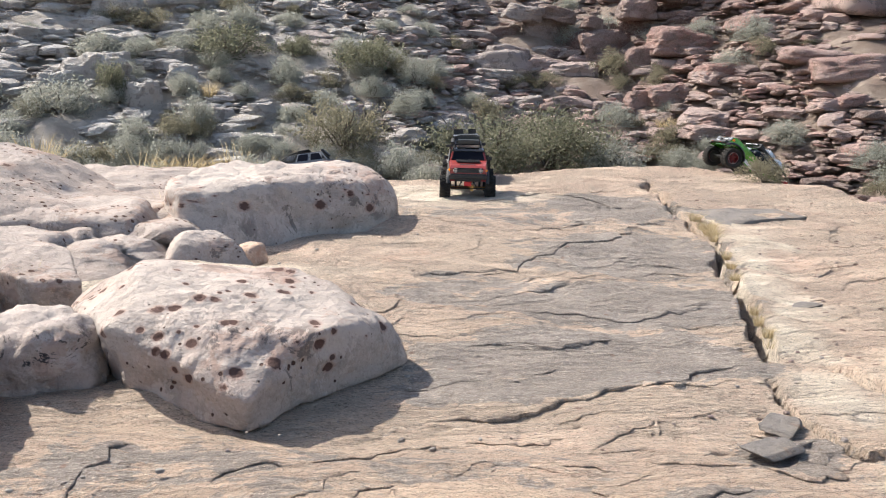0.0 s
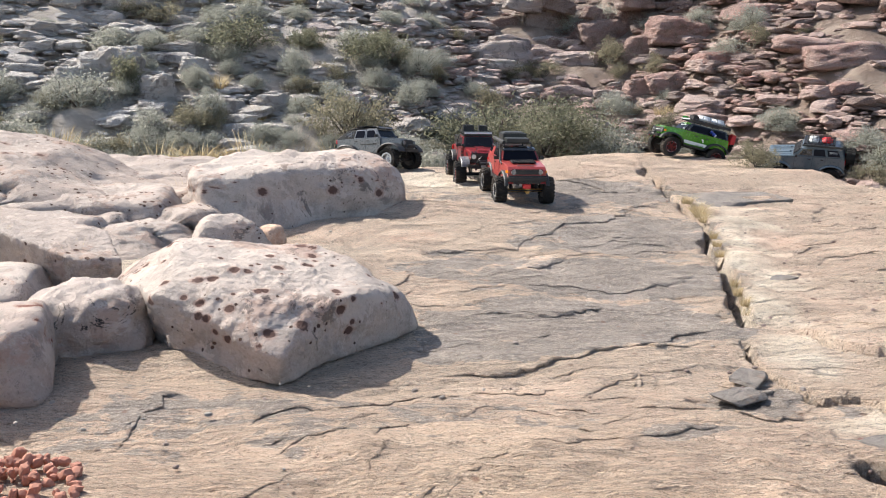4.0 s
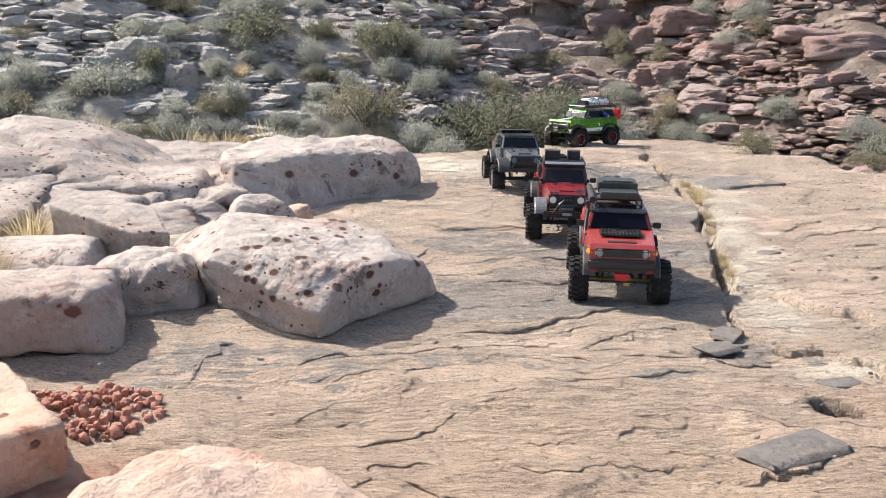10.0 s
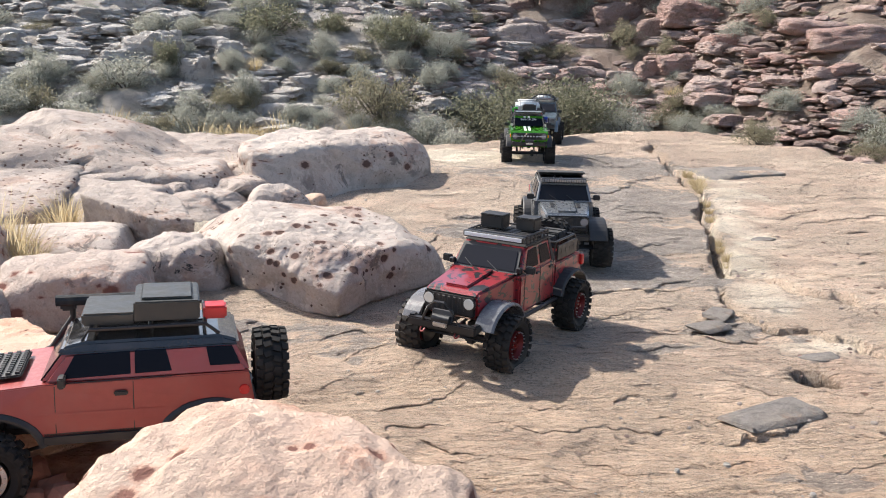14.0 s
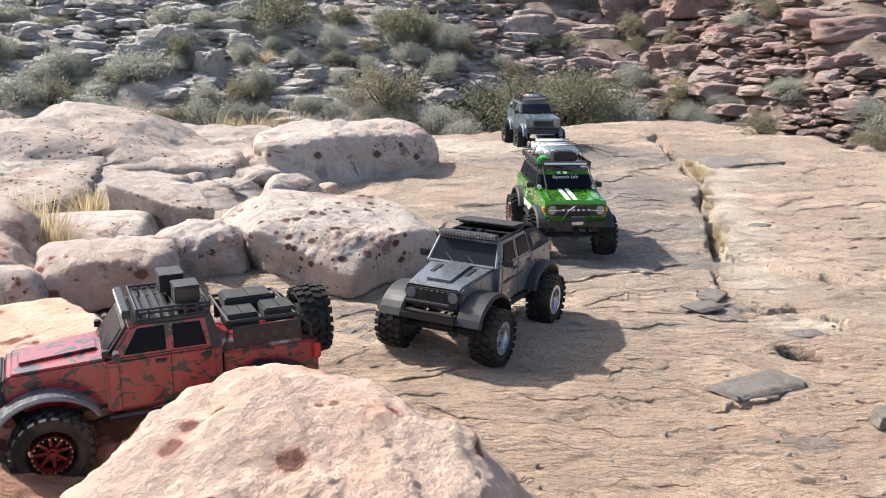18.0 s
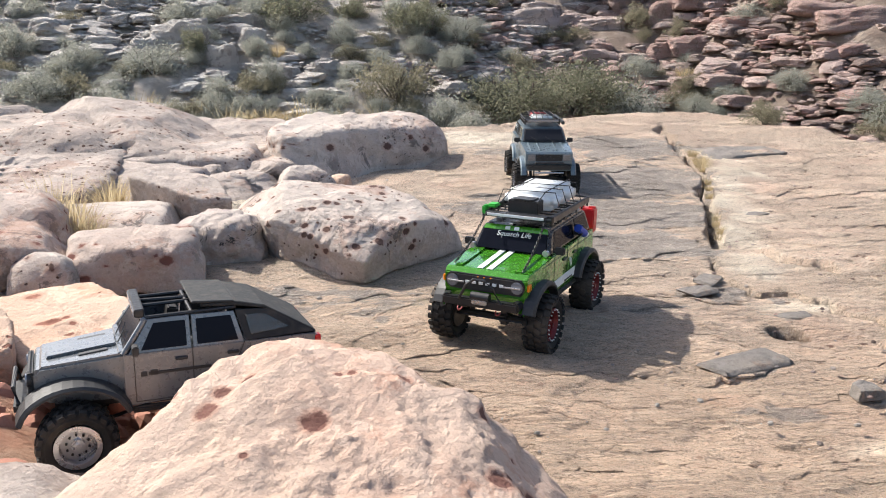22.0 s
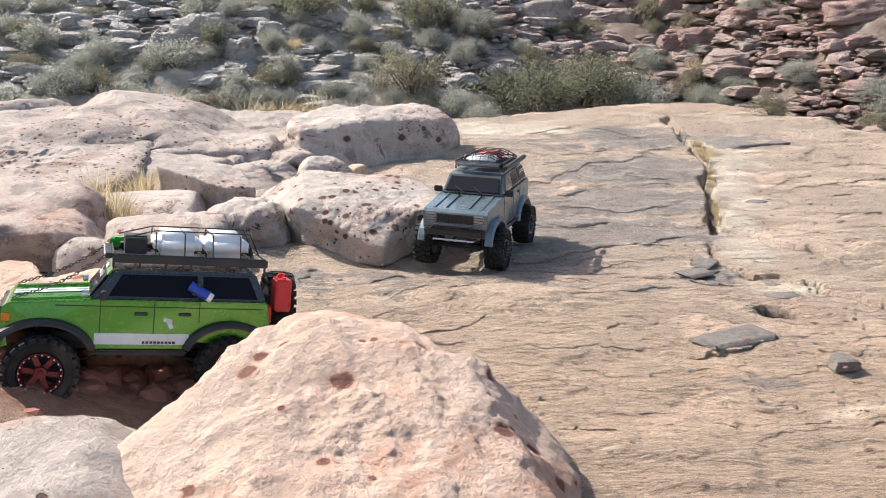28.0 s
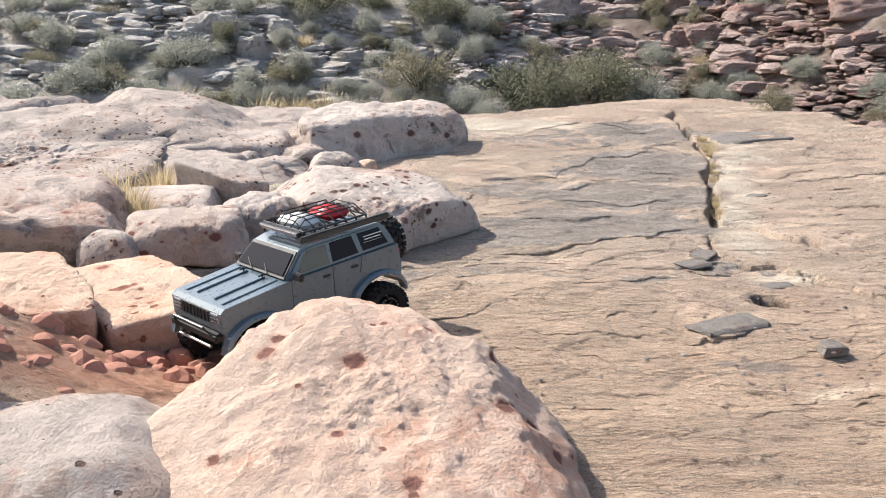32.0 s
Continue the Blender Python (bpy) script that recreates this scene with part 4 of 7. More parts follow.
def tuft_mesh(seed, blades, tall=1.0):
    rnd = random.Random(seed)
    verts, faces = [], []
    for _ in range(blades):
        a, r = rnd.uniform(0, 6.283), 0.16 * rnd.random() ** 0.5
        p = Vector((math.cos(a) * r, math.sin(a) * r, 0))
        b = a + rnd.gauss(0, 0.7)
        out, h, w = rnd.uniform(0.05, 0.42), tall * rnd.uniform(0.45, 1.0), 0.009
        side = Vector((-math.sin(b + rnd.gauss(0, 1)), math.cos(b), 0)).normalized() * w
        k = len(verts)
        for u in (0, 0.5, 0.8, 1.0):
            c = p + Vector((math.cos(b) * out * u ** 1.7, math.sin(b) * out * u ** 1.7, h * (u - 0.12 * u ** 3)))
            verts += [c - side * (1 - u * 0.85), c + side * (1 - u * 0.85)]
        faces += [(k, k + 1, k + 3, k + 2), (k + 2, k + 3, k + 5, k + 4), (k + 4, k + 5, k + 7, k + 6)]
    me = bpy.data.meshes.new("grass_tuft")
    me.from_pydata([v[:] for v in verts], [], faces)
    me.materials.append(LEAF_DRY)
    me.update()
    return me


TUFTS = [tuft_mesh(k, 170) for k in range(4)]
THIN = [tuft_mesh(k + 9, 34) for k in range(2)]
GRASS = ((-1.90, 5.91, 0.34, 0.30), (-1.12, 6.19, 0.40, 0.16), (-0.91, 6.21, 0.35, 0.16), (-1.06, 2.50, 0.17, 0.20), (-1.13, 2.58, 0.15, 0.17), (-1.0, 2.47, 0.12, 0.14), (-1.20, 2.64, 0.15, 0.18), (-1.12, 3.02, 0.16, 0.16), (2.83, 5.34, 0.26, 0.13),
         (1.41, 4.22, 0.11, 0.05), (1.38, 4.10, 0.10, 0.05), (1.35, 3.98, 0.07, 0.04), (1.27, 3.66, 0.05, 0.035), (1.23, 3.52, 0.05, 0.03), (1.18, 3.36, 0.05, 0.03), (1.08, 2.98, 0.04, 0.032), (1.05, 2.88, 0.045, 0.036), (1.03, 2.78, 0.04, 0.036), (-1.08, 5.2, 0.21, 0.08), (-1.24, 6.11, 0.24, 0.18), (-1.01, 6.16, 0.24, 0.16), (-1.15, 7.10, 0.15, 0.13), (-0.83, 6.79, 0.15, 0.12),
         (2.35, 7.75, 0.21, 0.13), (-1.57, 6.19, 0.18, 0.13), (-0.93, 2.35, 0.12, 0.07), (1.44, 4.45, 0.08, 0.05))
THIN_GRASS = tuple((-2.5 + 0.13 * k, 5.42 + 0.055 * k + 0.12 * math.sin(k * 5), 0.30, 0.22 + 0.06 * math.sin(k * 3)) for k in range(18)) + ((-0.80, 2.93, 0.12, 0.15), (-0.86, 2.98, 0.10, 0.12), (-1.10, 2.54, 0.2, 0.27), (-1.18, 2.62, 0.2, 0.25), (-0.74, 4.1, 0.2, 0.16), (-0.62, 3.95, 0.16, 0.13), (1.0, 2.70, 0.05, 0.05))


def plants():
    for kind, *rest in BUSHES_A + BUSHES_B + BUSHES_C:
        bush(kind, *rest)
    rnd = random.Random(31)
    for k in range(210):
        x = rnd.uniform(-4.2, 3.6) if k % 2 else rnd.uniform(-3.6, 0.5)
        y = foot(x) + (rnd.uniform(-0.15, 0.6) if k < 80 else rnd.uniform(0.6, 4.2))
        if k < 80 and 0.4 < x < 2.3:
            continue
        w = rnd.uniform(0.16, 0.36)
        bush(rnd.choice(("sage", "sage", "olive") if x < 1.5 else ("olive", "sage")), x, y, w, w * rnd.uniform(0.4, 0.65))
    for group, meshes in ((GRASS, TUFTS), (THIN_GRASS, THIN)):
        for k, (x, y, w, h) in enumerate(group):
            ob = new("grass_tuft", meshes[k % len(meshes)])
            ob.matrix_basis = pose(x, y, float(land(x, y)) - 0.004, 0, 0, k * 77) @ Matrix.Diagonal((w * 1.6, w * 1.6, h * 1.1, 1))
            tagged(ob, "tuft of dry yellow grass", "grass", "dry grass tufts")


hillside()
plants()


# ---- loose stones ----
def loose_stones():
    rnd = random.Random(12)
    chips = [stone_mesh("stone", (1, 0.8, 0.7), 300 + k, level=2, mat=RED_STONE, p=20, chips=8, rough=0.08, shade=False) for k in range(8)]
    pile = tagged(empty("stone_pile", pose(-0.55, 1.76, 0)), "heap of broken red sandstone chips on the slab", "stone pile")
    for _ in range(210):
        a, d = rnd.uniform(0, 6.283), rnd.random() ** 0.7
        s = rnd.uniform(0.008, 0.022)
        x, y = 0.16 * d * math.cos(a), 0.12 * d * math.sin(a)
        ob = part("stone", rnd.choice(chips), None, pile)
        ob.matrix_basis = pose(x, y, s * 0.3 + 0.035 * (1 - d) * rnd.random(), rnd.uniform(0, 90), rnd.uniform(0, 90), rnd.uniform(0, 360)) @ Matrix.Diagonal((s, s, s, 1))
    for k in range(230):
        u = rnd.random()
        x, y = -0.50 - 0.55 * u + rnd.gauss(0, 0.06), 1.33 - 0.22 * u + rnd.gauss(0, 0.07)
        s = rnd.uniform(0.010, 0.035) if k % 4 else rnd.uniform(0.035, 0.065)
        ob = new("stone", rnd.choice(chips))
        ob.matrix_basis = pose(x, y, float(land(x, y)) + s * 0.2, rnd.uniform(0, 40), rnd.uniform(0, 40), rnd.uniform(0, 360)) @ Matrix.Diagonal((s, s, s, 1))
        tagged(ob, "loose red sandstone cobble in the ditch", "stone", "red stones in the ditch")
    plates = (
        (0.886, 1.46, (0.055, 0.045, 0.022), 0, "small round grey stone on the slab"), (1.74, 4.62, (0.44, 0.34, 0.034), 8, "raised grey slab beside the long crack"),
        (0.70, 1.615, (0.19, 0.08, 0.008), 24, "flat dark grey sandstone plate"), (0.575, 1.925, (0.17, 0.05, 0.008), 18, "long dark sandstone flake"),
        (0.76, 2.14, (0.10, 0.06, 0.009), 30, "chipped dark sandstone flake"), (0.82, 2.24, (0.09, 0.06, 0.008), 50, "chipped dark sandstone flake"),
        (0.92, 1.90, (0.085, 0.05, 0.020), 10, "pale broken sandstone lump over the hole"),
        (1.25, 3.05, (0.12, 0.05, 0.01), 30, "pale sandstone flake by the crack"))
    for k, (x, y, size, yaw, label) in enumerate(plates):
        boulder("stone_plate", x, y, size, yaw, 400 + k, GREY_PLATE, label, sink=0.62, category="stone", z=float(land(x, y)) + 0.0005, level=5, p=60, chips=6, rough=0.03, taper=0.0)
    pebbles = [stone_mesh("pebble", (1, 0.8, 0.6), 500 + k, level=1, mat=HILL_RUBBLE, p=7, chips=5) for k in range(6)]
    pieces = []
    for _ in range(700):
        x, y = rnd.uniform(-0.6, 1.7), 1.2 + 4 * rnd.random() ** 1.5
        s = 0.004 + 0.010 * rnd.random() ** 3
        pieces.append(transformed(rnd.choice(pebbles), pose(x, y, float(land(x, y)) + 0.004, 0, 0, rnd.uniform(0, 360)) @ Matrix.Diagonal((s, s, s, 1))))
    tagged(new("pebbles", joined("pebbles", pieces, HILL_RUBBLE)), "scattered grit and pebbles on the slab", "pebbles", kind="stuff")


loose_stones()


# ---- the model cars: x forward, y to the car's left, z up, origin on the ground between the axles ----
RUBBER = plain("black_tyre_rubber", (0.020, 0.019, 0.018), 0.8, wear=0.35, spec=0.25)
BLACK = plain("black_moulded_plastic", (0.018, 0.018, 0.019), 0.5, wear=0.15)
SATIN = plain("satin_black_metal", (0.025, 0.025, 0.027), 0.35, 0.3, wear=0.1)
FABRIC = plain("black_canvas", (0.022, 0.023, 0.024), 0.85, wear=0.2, scale=200)
GREYCASE = plain("dark_grey_case_plastic", (0.032, 0.035, 0.034), 0.42, wear=0.14)
SILVER = plain("brushed_aluminium", (0.62, 0.62, 0.63), 0.3, 0.9, wear=0.1)
BRASS = plain("brass_axle_parts", (0.50, 0.33, 0.12), 0.35, 0.9, wear=0.1)
REDMETAL = plain("red_anodised_metal", (0.17, 0.018, 0.017), 0.4, 0.3, wear=0.1)
REDPLASTIC = plain("bright_red_plastic", (0.55, 0.02, 0.025), 0.35, wear=0.08)
BLUEPLASTIC = plain("blue_canister_paint", (0.02, 0.06, 0.38), 0.35, wear=0.05)
AMBER = plain("amber_lamp_lens", (0.75, 0.22, 0.01), 0.2, wear=0.0)
REDLENS = plain("red_lamp_lens", (0.55, 0.02, 0.02), 0.2, wear=0.0)
# light-bar lens: glare on clear plastic painted as a pale colour
GLARE_LENS = plain("glare_pale_lamp_lens", (0.72, 0.74, 0.76), 0.22, wear=0.04, coat=0.4)
WHITE = plain("white_decal", (0.75, 0.76, 0.74), 0.45, wear=0.12)
CLEARBAG = plain("clear_plastic_bundle", (0.80, 0.82, 0.82), 0.32, wear=0.05, coat=0.25)
TAN = plain("tan_seat_cloth", (0.38, 0.30, 0.16), 0.8)
FLARE_GREY = plain("worn_grey_flare_plastic", (0.13, 0.13, 0.135), 0.25, wear=0.1)
GREENPART = plain("green_plastic_bracket", (0.03, 0.42, 0.04), 0.4, wear=0.05)


def glass(name, tint, clear=0.0):
    m, n, l, b = nodes_of(name, 0.06, colour=tint, spec=0.07)
    b.inputs["Transmission Weight"].default_value = clear
    b.inputs["IOR"].default_value = 1.45
    k = n.new("ShaderNodeTexNoise")
    k.inputs["Scale"].default_value = 40
    r = n.new("ShaderNodeMapRange")
    r.inputs[3].default_value, r.inputs[4].default_value = 0.03, 0.16
    l.new(k.outputs["Fac"], r.inputs[0])
    l.new(r.outputs[0], b.inputs["Roughness"])
    return m


GLASS = glass("smoked_glass", (0.008, 0.009, 0.014))
GLASS_DIM = glass("dusty_dark_glass", (0.022, 0.023, 0.028))
GLASS_LIGHT = glass("lightly_tinted_glass", (0.50, 0.51, 0.52), 0.9)


def lens(name, glow):
    m, n, l, b = nodes_of(name, 0.14, 0.5, colour=(0.34, 0.35, 0.37), spec=0.6)
    b.inputs["Emission Color"].default_value = (1, 0.97, 0.9, 1)
    b.inputs["Emission Strength"].default_value = glow
    return m


LENS, LENS_LIT = lens("clear_lamp_lens", 0.0), lens("bright_lamp_lens", 0.12)


def camo_paint():
    g = Graph("red_and_black_camouflage_paint", 0.32, spec=0.5)
    blot = g.band(g.noise(44, 2.5, 0.5, at=g.stretched(0.75, 0.75, 1.2), warp=1.2), 0.555, 0.565)
    c = g.mix(g.band(g.noise(90, 4), 0.3, 0.7, 0, 0.3), (0.25, 0.020, 0.026), (0.19, 0.016, 0.021))
    g.b.inputs["Coat Weight"].default_value = 0.5
    return g.colour(g.mix(blot, c, (0.016, 0.014, 0.014)))


PAINT_RED = plain("faded_red_paint", (0.31, 0.040, 0.034), 0.38, wear=0.18, scale=90, coat=0.35)
PAINT_CAMO = camo_paint()
PAINT_GREY = plain("gunmetal_grey_paint", (0.155, 0.165, 0.175), 0.3, 0.35, wear=0.15, scale=90, coat=0.6)
PAINT_GREEN = plain("bright_green_paint", (0.058, 0.27, 0.012), 0.20, 0.35, wear=0.06, scale=90, coat=0.8)
PAINT_BLUE = plain("dusty_blue_grey_paint", (0.115, 0.155, 0.18), 0.32, 0.25, wear=0.2, scale=90, coat=0.5)


def boxes(*items, bevel=0.0015, segments=1):
    """One bmesh of bevelled boxes: centre x, y, z, size x, y, z and, if turned, degrees about x, y, z."""
    bm = bmesh.new()
    for it in items:
        made = bmesh.ops.create_cube(bm, size=1)["verts"]
        bmesh.ops.transform(bm, matrix=pose(*it[:3], *it[6:9]) @ Matrix.Diagonal((*it[3:6], 1)), verts=made)
    if bevel:
        bmesh.ops.bevel(bm, geom=bm.edges[:], offset=bevel, segments=segments, affect="EDGES", clamp_overlap=True)
    return bm


def tubes(*paths, r=0.002, n=7):
    bm = bmesh.new()
    for path in paths:
        pts = [Vector(p) for p in path]
        rings = []
        for k, p in enumerate(pts):
            d = (pts[min(k + 1, len(pts) - 1)] - pts[max(k - 1, 0)]).normalized()
            a = d.orthogonal().normalized()
            b = d.cross(a)
            rings.append([bm.verts.new(p + (a * math.cos(q * 6.2832 / n) + b * math.sin(q * 6.2832 / n)) * r) for q in range(n)])
        for u, v in zip(rings, rings[1:]):
            off = min(range(n), key=lambda s: (u[0].co - v[s].co).length)
            for q in range(n):
                bm.faces.new((u[q], u[(q + 1) % n], v[(q + 1 + off) % n], v[(q + off) % n]))
        bm.faces.new(rings[0][::-1])
        bm.faces.new(rings[-1])
    bmesh.ops.recalc_face_normals(bm, faces=bm.faces[:])
    return bm


def prism(profile, half, bevel=0.004, segments=2):
    """A side view (x, z) drawn out to both sides; half: half the width, a number or a function of x and z."""
    w = half if callable(half) else (lambda x, z: half)
    bm = bmesh.new()
    left = [bm.verts.new((x, w(x, z), z)) for x, z in profile]
    right = [bm.verts.new((x, -w(x, z), z)) for x, z in profile]
    bm.faces.new(left)
    bm.faces.new(right[::-1])
    for k in range(len(profile)):
        j = (k + 1) % len(profile)
        bm.faces.new((left[j], left[k], right[k], right[j]))
    bmesh.ops.recalc_face_normals(bm, faces=bm.faces[:])
    if bevel:
        rim = [e for e in bm.edges if len(e.link_faces) == 2 and e.calc_face_angle(0) > 0.5]
        bmesh.ops.bevel(bm, geom=rim, offset=bevel, segments=segments, affect="EDGES", clamp_overlap=True)
    bmesh.ops.triangulate(bm, faces=[f for f in bm.faces if len(f.verts) > 4])
    return bm


def side_panel(poly, half, s, out=0.0012, thick=0.003, bevel=0.0008):
    """A flat panel set on the car's side s (1 left, -1 right)."""
    w = half if callable(half) else (lambda x, z: half)
    bm = bmesh.new()
    outer = [bm.verts.new((x, s * (w(x, z) + out), z)) for x, z in poly]
    inner = [bm.verts.new((x, s * (w(x, z) + out - thick), z)) for x, z in poly]
    bm.faces.new(outer)
    bm.faces.new(inner[::-1])
    for k in range(len(poly)):
        j = (k + 1) % len(poly)
        bm.faces.new((outer[j], outer[k], inner[k], inner[j]))
    bmesh.ops.recalc_face_normals(bm, faces=bm.faces[:])
    if bevel:
        bmesh.ops.bevel(bm, geom=bm.edges[:], offset=bevel, segments=1, affect="EDGES", clamp_overlap=True)
    return bm


def cross_panel(a, b, half_a, half_b, out=0.0015, thick=0.003, corner=0.0):
    """A pane across the car from the side-view point a to b, e.g. a windscreen."""
    d = Vector((b[0] - a[0], 0, b[1] - a[1]))
    n = Vector((d.z, 0, -d.x)).normalized()
    n = n if n.x > 0 else -n
    bm = bmesh.new()
    ring = [Vector((a[0], half_a, a[1])), Vector((a[0], -half_a, a[1])), Vector((b[0], -half_b, b[1])), Vector((b[0], half_b, b[1]))]
    outer = [bm.verts.new(p + n * out) for p in ring]
    inner = [bm.verts.new(p + n * (out - thick)) for p in ring]
    bm.faces.new(outer)
    bm.faces.new(inner[::-1])
    for k in range(4):
        j = (k + 1) % 4
        bm.faces.new((outer[j], outer[k], inner[k], inner[j]))
    bmesh.ops.recalc_face_normals(bm, faces=bm.faces[:])
    return bm


def disc(r, depth, at, axis="x", n=24, r2=None, bevel=0.0):
    bm = bmesh.new()
    bmesh.ops.create_cone(bm, cap_ends=True, segments=n, radius1=r, radius2=r if r2 is None else r2, depth=depth)
    turn = {"x": pose(0, 0, 0, 0, 90, 0), "y": pose(0, 0, 0, 90, 0, 0), "z": Matrix()}[axis]
    bmesh.ops.transform(bm, matrix=Matrix.Translation(at) @ turn, verts=bm.verts)
    if bevel:
        bmesh.ops.bevel(bm, geom=[e for e in bm.edges if e.calc_face_angle(0) > 0.8], offset=bevel, segments=2, affect="EDGES")
    return bm


def body_profile(tail, nose, sill, top, axles, arch=0.074, centre=0.072):
    """The side view of a body with two wheel arches; top: points from the nose back to the tail."""
    pts = [(tail, sill)]
    for ax in axles:
        a0 = math.asin(max(-1, min(1, (sill - centre) / arch)))
        for k in range(13):
            a = math.pi - a0 - (math.pi - 2 * a0) * k / 12
            pts.append((ax + arch * math.cos(a), centre + arch * math.sin(a) * (1.0 if math.sin(a) < 0.6 else 0.6 / math.sin(a) + (1 - 0.6 / math.sin(a)) * 0.8)))
    pts.append((nose, sill + 0.006))
    return pts + list(top)


def flare(ax, s, arch, y0, y1, centre=0.072, thick=0.007, lo=0.02):
    bm = bmesh.new()
    rings = []
    a0 = math.asin(lo / arch)
    for k in range(15):
        a = a0 + (math.pi - 2 * a0) * k / 14
        sq = 1.0 if math.sin(a) < 0.6 else 0.6 / math.sin(a) + (1 - 0.6 / math.sin(a)) * 0.8
        c, d = math.cos(a), math.sin(a) * sq
        ring = []
        for rr, yy in ((arch, y0), (arch + thick, y0), (arch + thick * 0.8, y1 - 0.004), (arch + thick * 0.3, y1), (arch - 0.001, y1)):
            ring.append(bm.verts.new((ax + rr * c, s * yy, centre + rr * d)))
        rings.append(ring)
    for u, v in zip(rings, rings[1:]):
        for q in range(5):
            bm.faces.new((u[q], u[(q + 1) % 5], v[(q + 1) % 5], v[q]))
    bm.faces.new(rings[0])
    bm.faces.new(rings[-1][::-1])
    bmesh.ops.recalc_face_normals(bm, faces=bm.faces[:])
    return bm


def tyre_mesh(radius, width):
    """A knobbly off-road tyre with three rows of lugs and sidewall blocks."""
    bm = bmesh.new()
    h, n = width / 2, 44
    core = radius - 0.005
    profile = ((0.60 * core, -0.42 * h), (0.66 * core, -0.80 * h), (0.84 * core, -1.0 * h), (0.965 * core, -0.86 * h), (core, -0.5 * h), (core, 0.5 * h), (0.965 * core, 0.86 * h),
               (0.84 * core, 1.0 * h), (0.66 * core, 0.80 * h), (0.60 * core, 0.42 * h))
    rings = [[bm.verts.new((r * math.cos(k * 6.28319 / n), y, r * math.sin(k * 6.28319 / n))) for r, y in profile] for k in range(n)]
    for k in range(n):
        u, v = rings[k], rings[(k + 1) % n]
        for q in range(len(profile)):
            j = (q + 1) % len(profile)
            bm.faces.new((u[q], u[j], v[j], v[q]))
    bmesh.ops.recalc_face_normals(bm, faces=bm.faces[:])
    for k in range(22):
        for row, (y, sx, sy, turn, shift) in enumerate(((-0.30, 0.0085, 0.40, 18, 0.0), (0.30, 0.0085, 0.40, -18, 0.5), (-0.84, 0.0105, 0.34, 0, 0.25), (0.84, 0.0105, 0.34, 0, 0.75))):
            a = (k + shift) * 6.28319 / 22
            r = core + (0.0015 if row < 2 else -0.0005)
            made = bmesh.ops.create_cube(bm, size=1)["verts"]
            m = Matrix.Rotation(-a, 4, "Y") @ Matrix.Translation((r, y * h, 0)) @ pose(0, 0, 0, turn, 0, (8 if y > 0 else -8) if row > 1 else 0) @ Matrix.Diagonal((0.0068, sy * width * 0.62, sx, 1))
            bmesh.ops.transform(bm, matrix=m, verts=made)
    me = mesh_of("tyre", bm, RUBBER, smooth_shade=False)
    return me


def rim_mesh(radius, width, mat, style):
    """A wheel with a dished barrel and spokes or a drilled face; outside is +y."""
    bm = bmesh.new()
    n, h = 36, width * 0.40
    prof = ((radius * 0.98, -h), (radius, -h * 0.9), (radius * 0.90, -h * 0.3), (radius * 0.88, h * 0.55), (radius * 0.97, h * 0.92), (radius, h), (radius * 1.04, h), (radius * 1.04, -h))
    rings = [[bm.verts.new((r * math.cos(k * 6.28319 / n), y, r * math.sin(k * 6.28319 / n))) for r, y in prof] for k in range(n)]
    for k in range(n):
        u, v = rings[k], rings[(k + 1) % n]
        for q in range(len(prof) - 1):
            bm.faces.new((u[q], u[q + 1], v[q + 1], v[q]))
    y = h * 0.30
    for r1, r2, d, at in ((0.34, 0.30, 0.010, y + 0.004), (0.16, 0.14, 0.012, y + 0.009)):
        made = bmesh.ops.create_cone(bm, cap_ends=True, segments=20, radius1=radius * r1, radius2=radius * r2, depth=d)["verts"]
        bmesh.ops.transform(bm, matrix=Matrix.Translation((0, at, 0)) @ pose(0, 0, 0, -90), verts=made)
    if style == "drilled":
        made = bmesh.ops.create_cone(bm, cap_ends=True, segments=n, radius1=radius * 0.9, radius2=radius * 0.78, depth=0.004)["verts"]
        bmesh.ops.transform(bm, matrix=Matrix.Translation((0, y, 0)) @ pose(0, 0, 0, -90), verts=made)
    else:
        count = {"six": 6, "split": 8}.get(style, 6)
        for k in range(count):
            made = bmesh.ops.create_cube(bm, size=1)["verts"]
            m = Matrix.Rotation(k * 6.28319 / count, 4, "Y") @ Matrix.Translation((radius * 0.56, y, 0)) @ Matrix.Diagonal((radius * 0.72, 0.006, radius * (0.26 if style == "six" else 0.17), 1))
            bmesh.ops.transform(bm, matrix=m, verts=made)
    bmesh.ops.recalc_face_normals(bm, faces=bm.faces[:])
    return mesh_of("wheel", bm, mat, smooth_shade=False)


def bolts_mesh(radius, y, mat, count=20, size=0.0022):
    bm = bmesh.new()
    for k in range(count):
        a = k * 6.28319 / count
        made = bmesh.ops.create_cone(bm, cap_ends=True, segments=6, radius1=size, radius2=size * 0.8, depth=0.003)["verts"]
        bmesh.ops.transform(bm, matrix=Matrix.Translation((radius * math.cos(a), y, radius * math.sin(a))) @ pose(0, 0, 0, -90), verts=made)
    return mesh_of("bolts", bm, mat, smooth_shade=False)


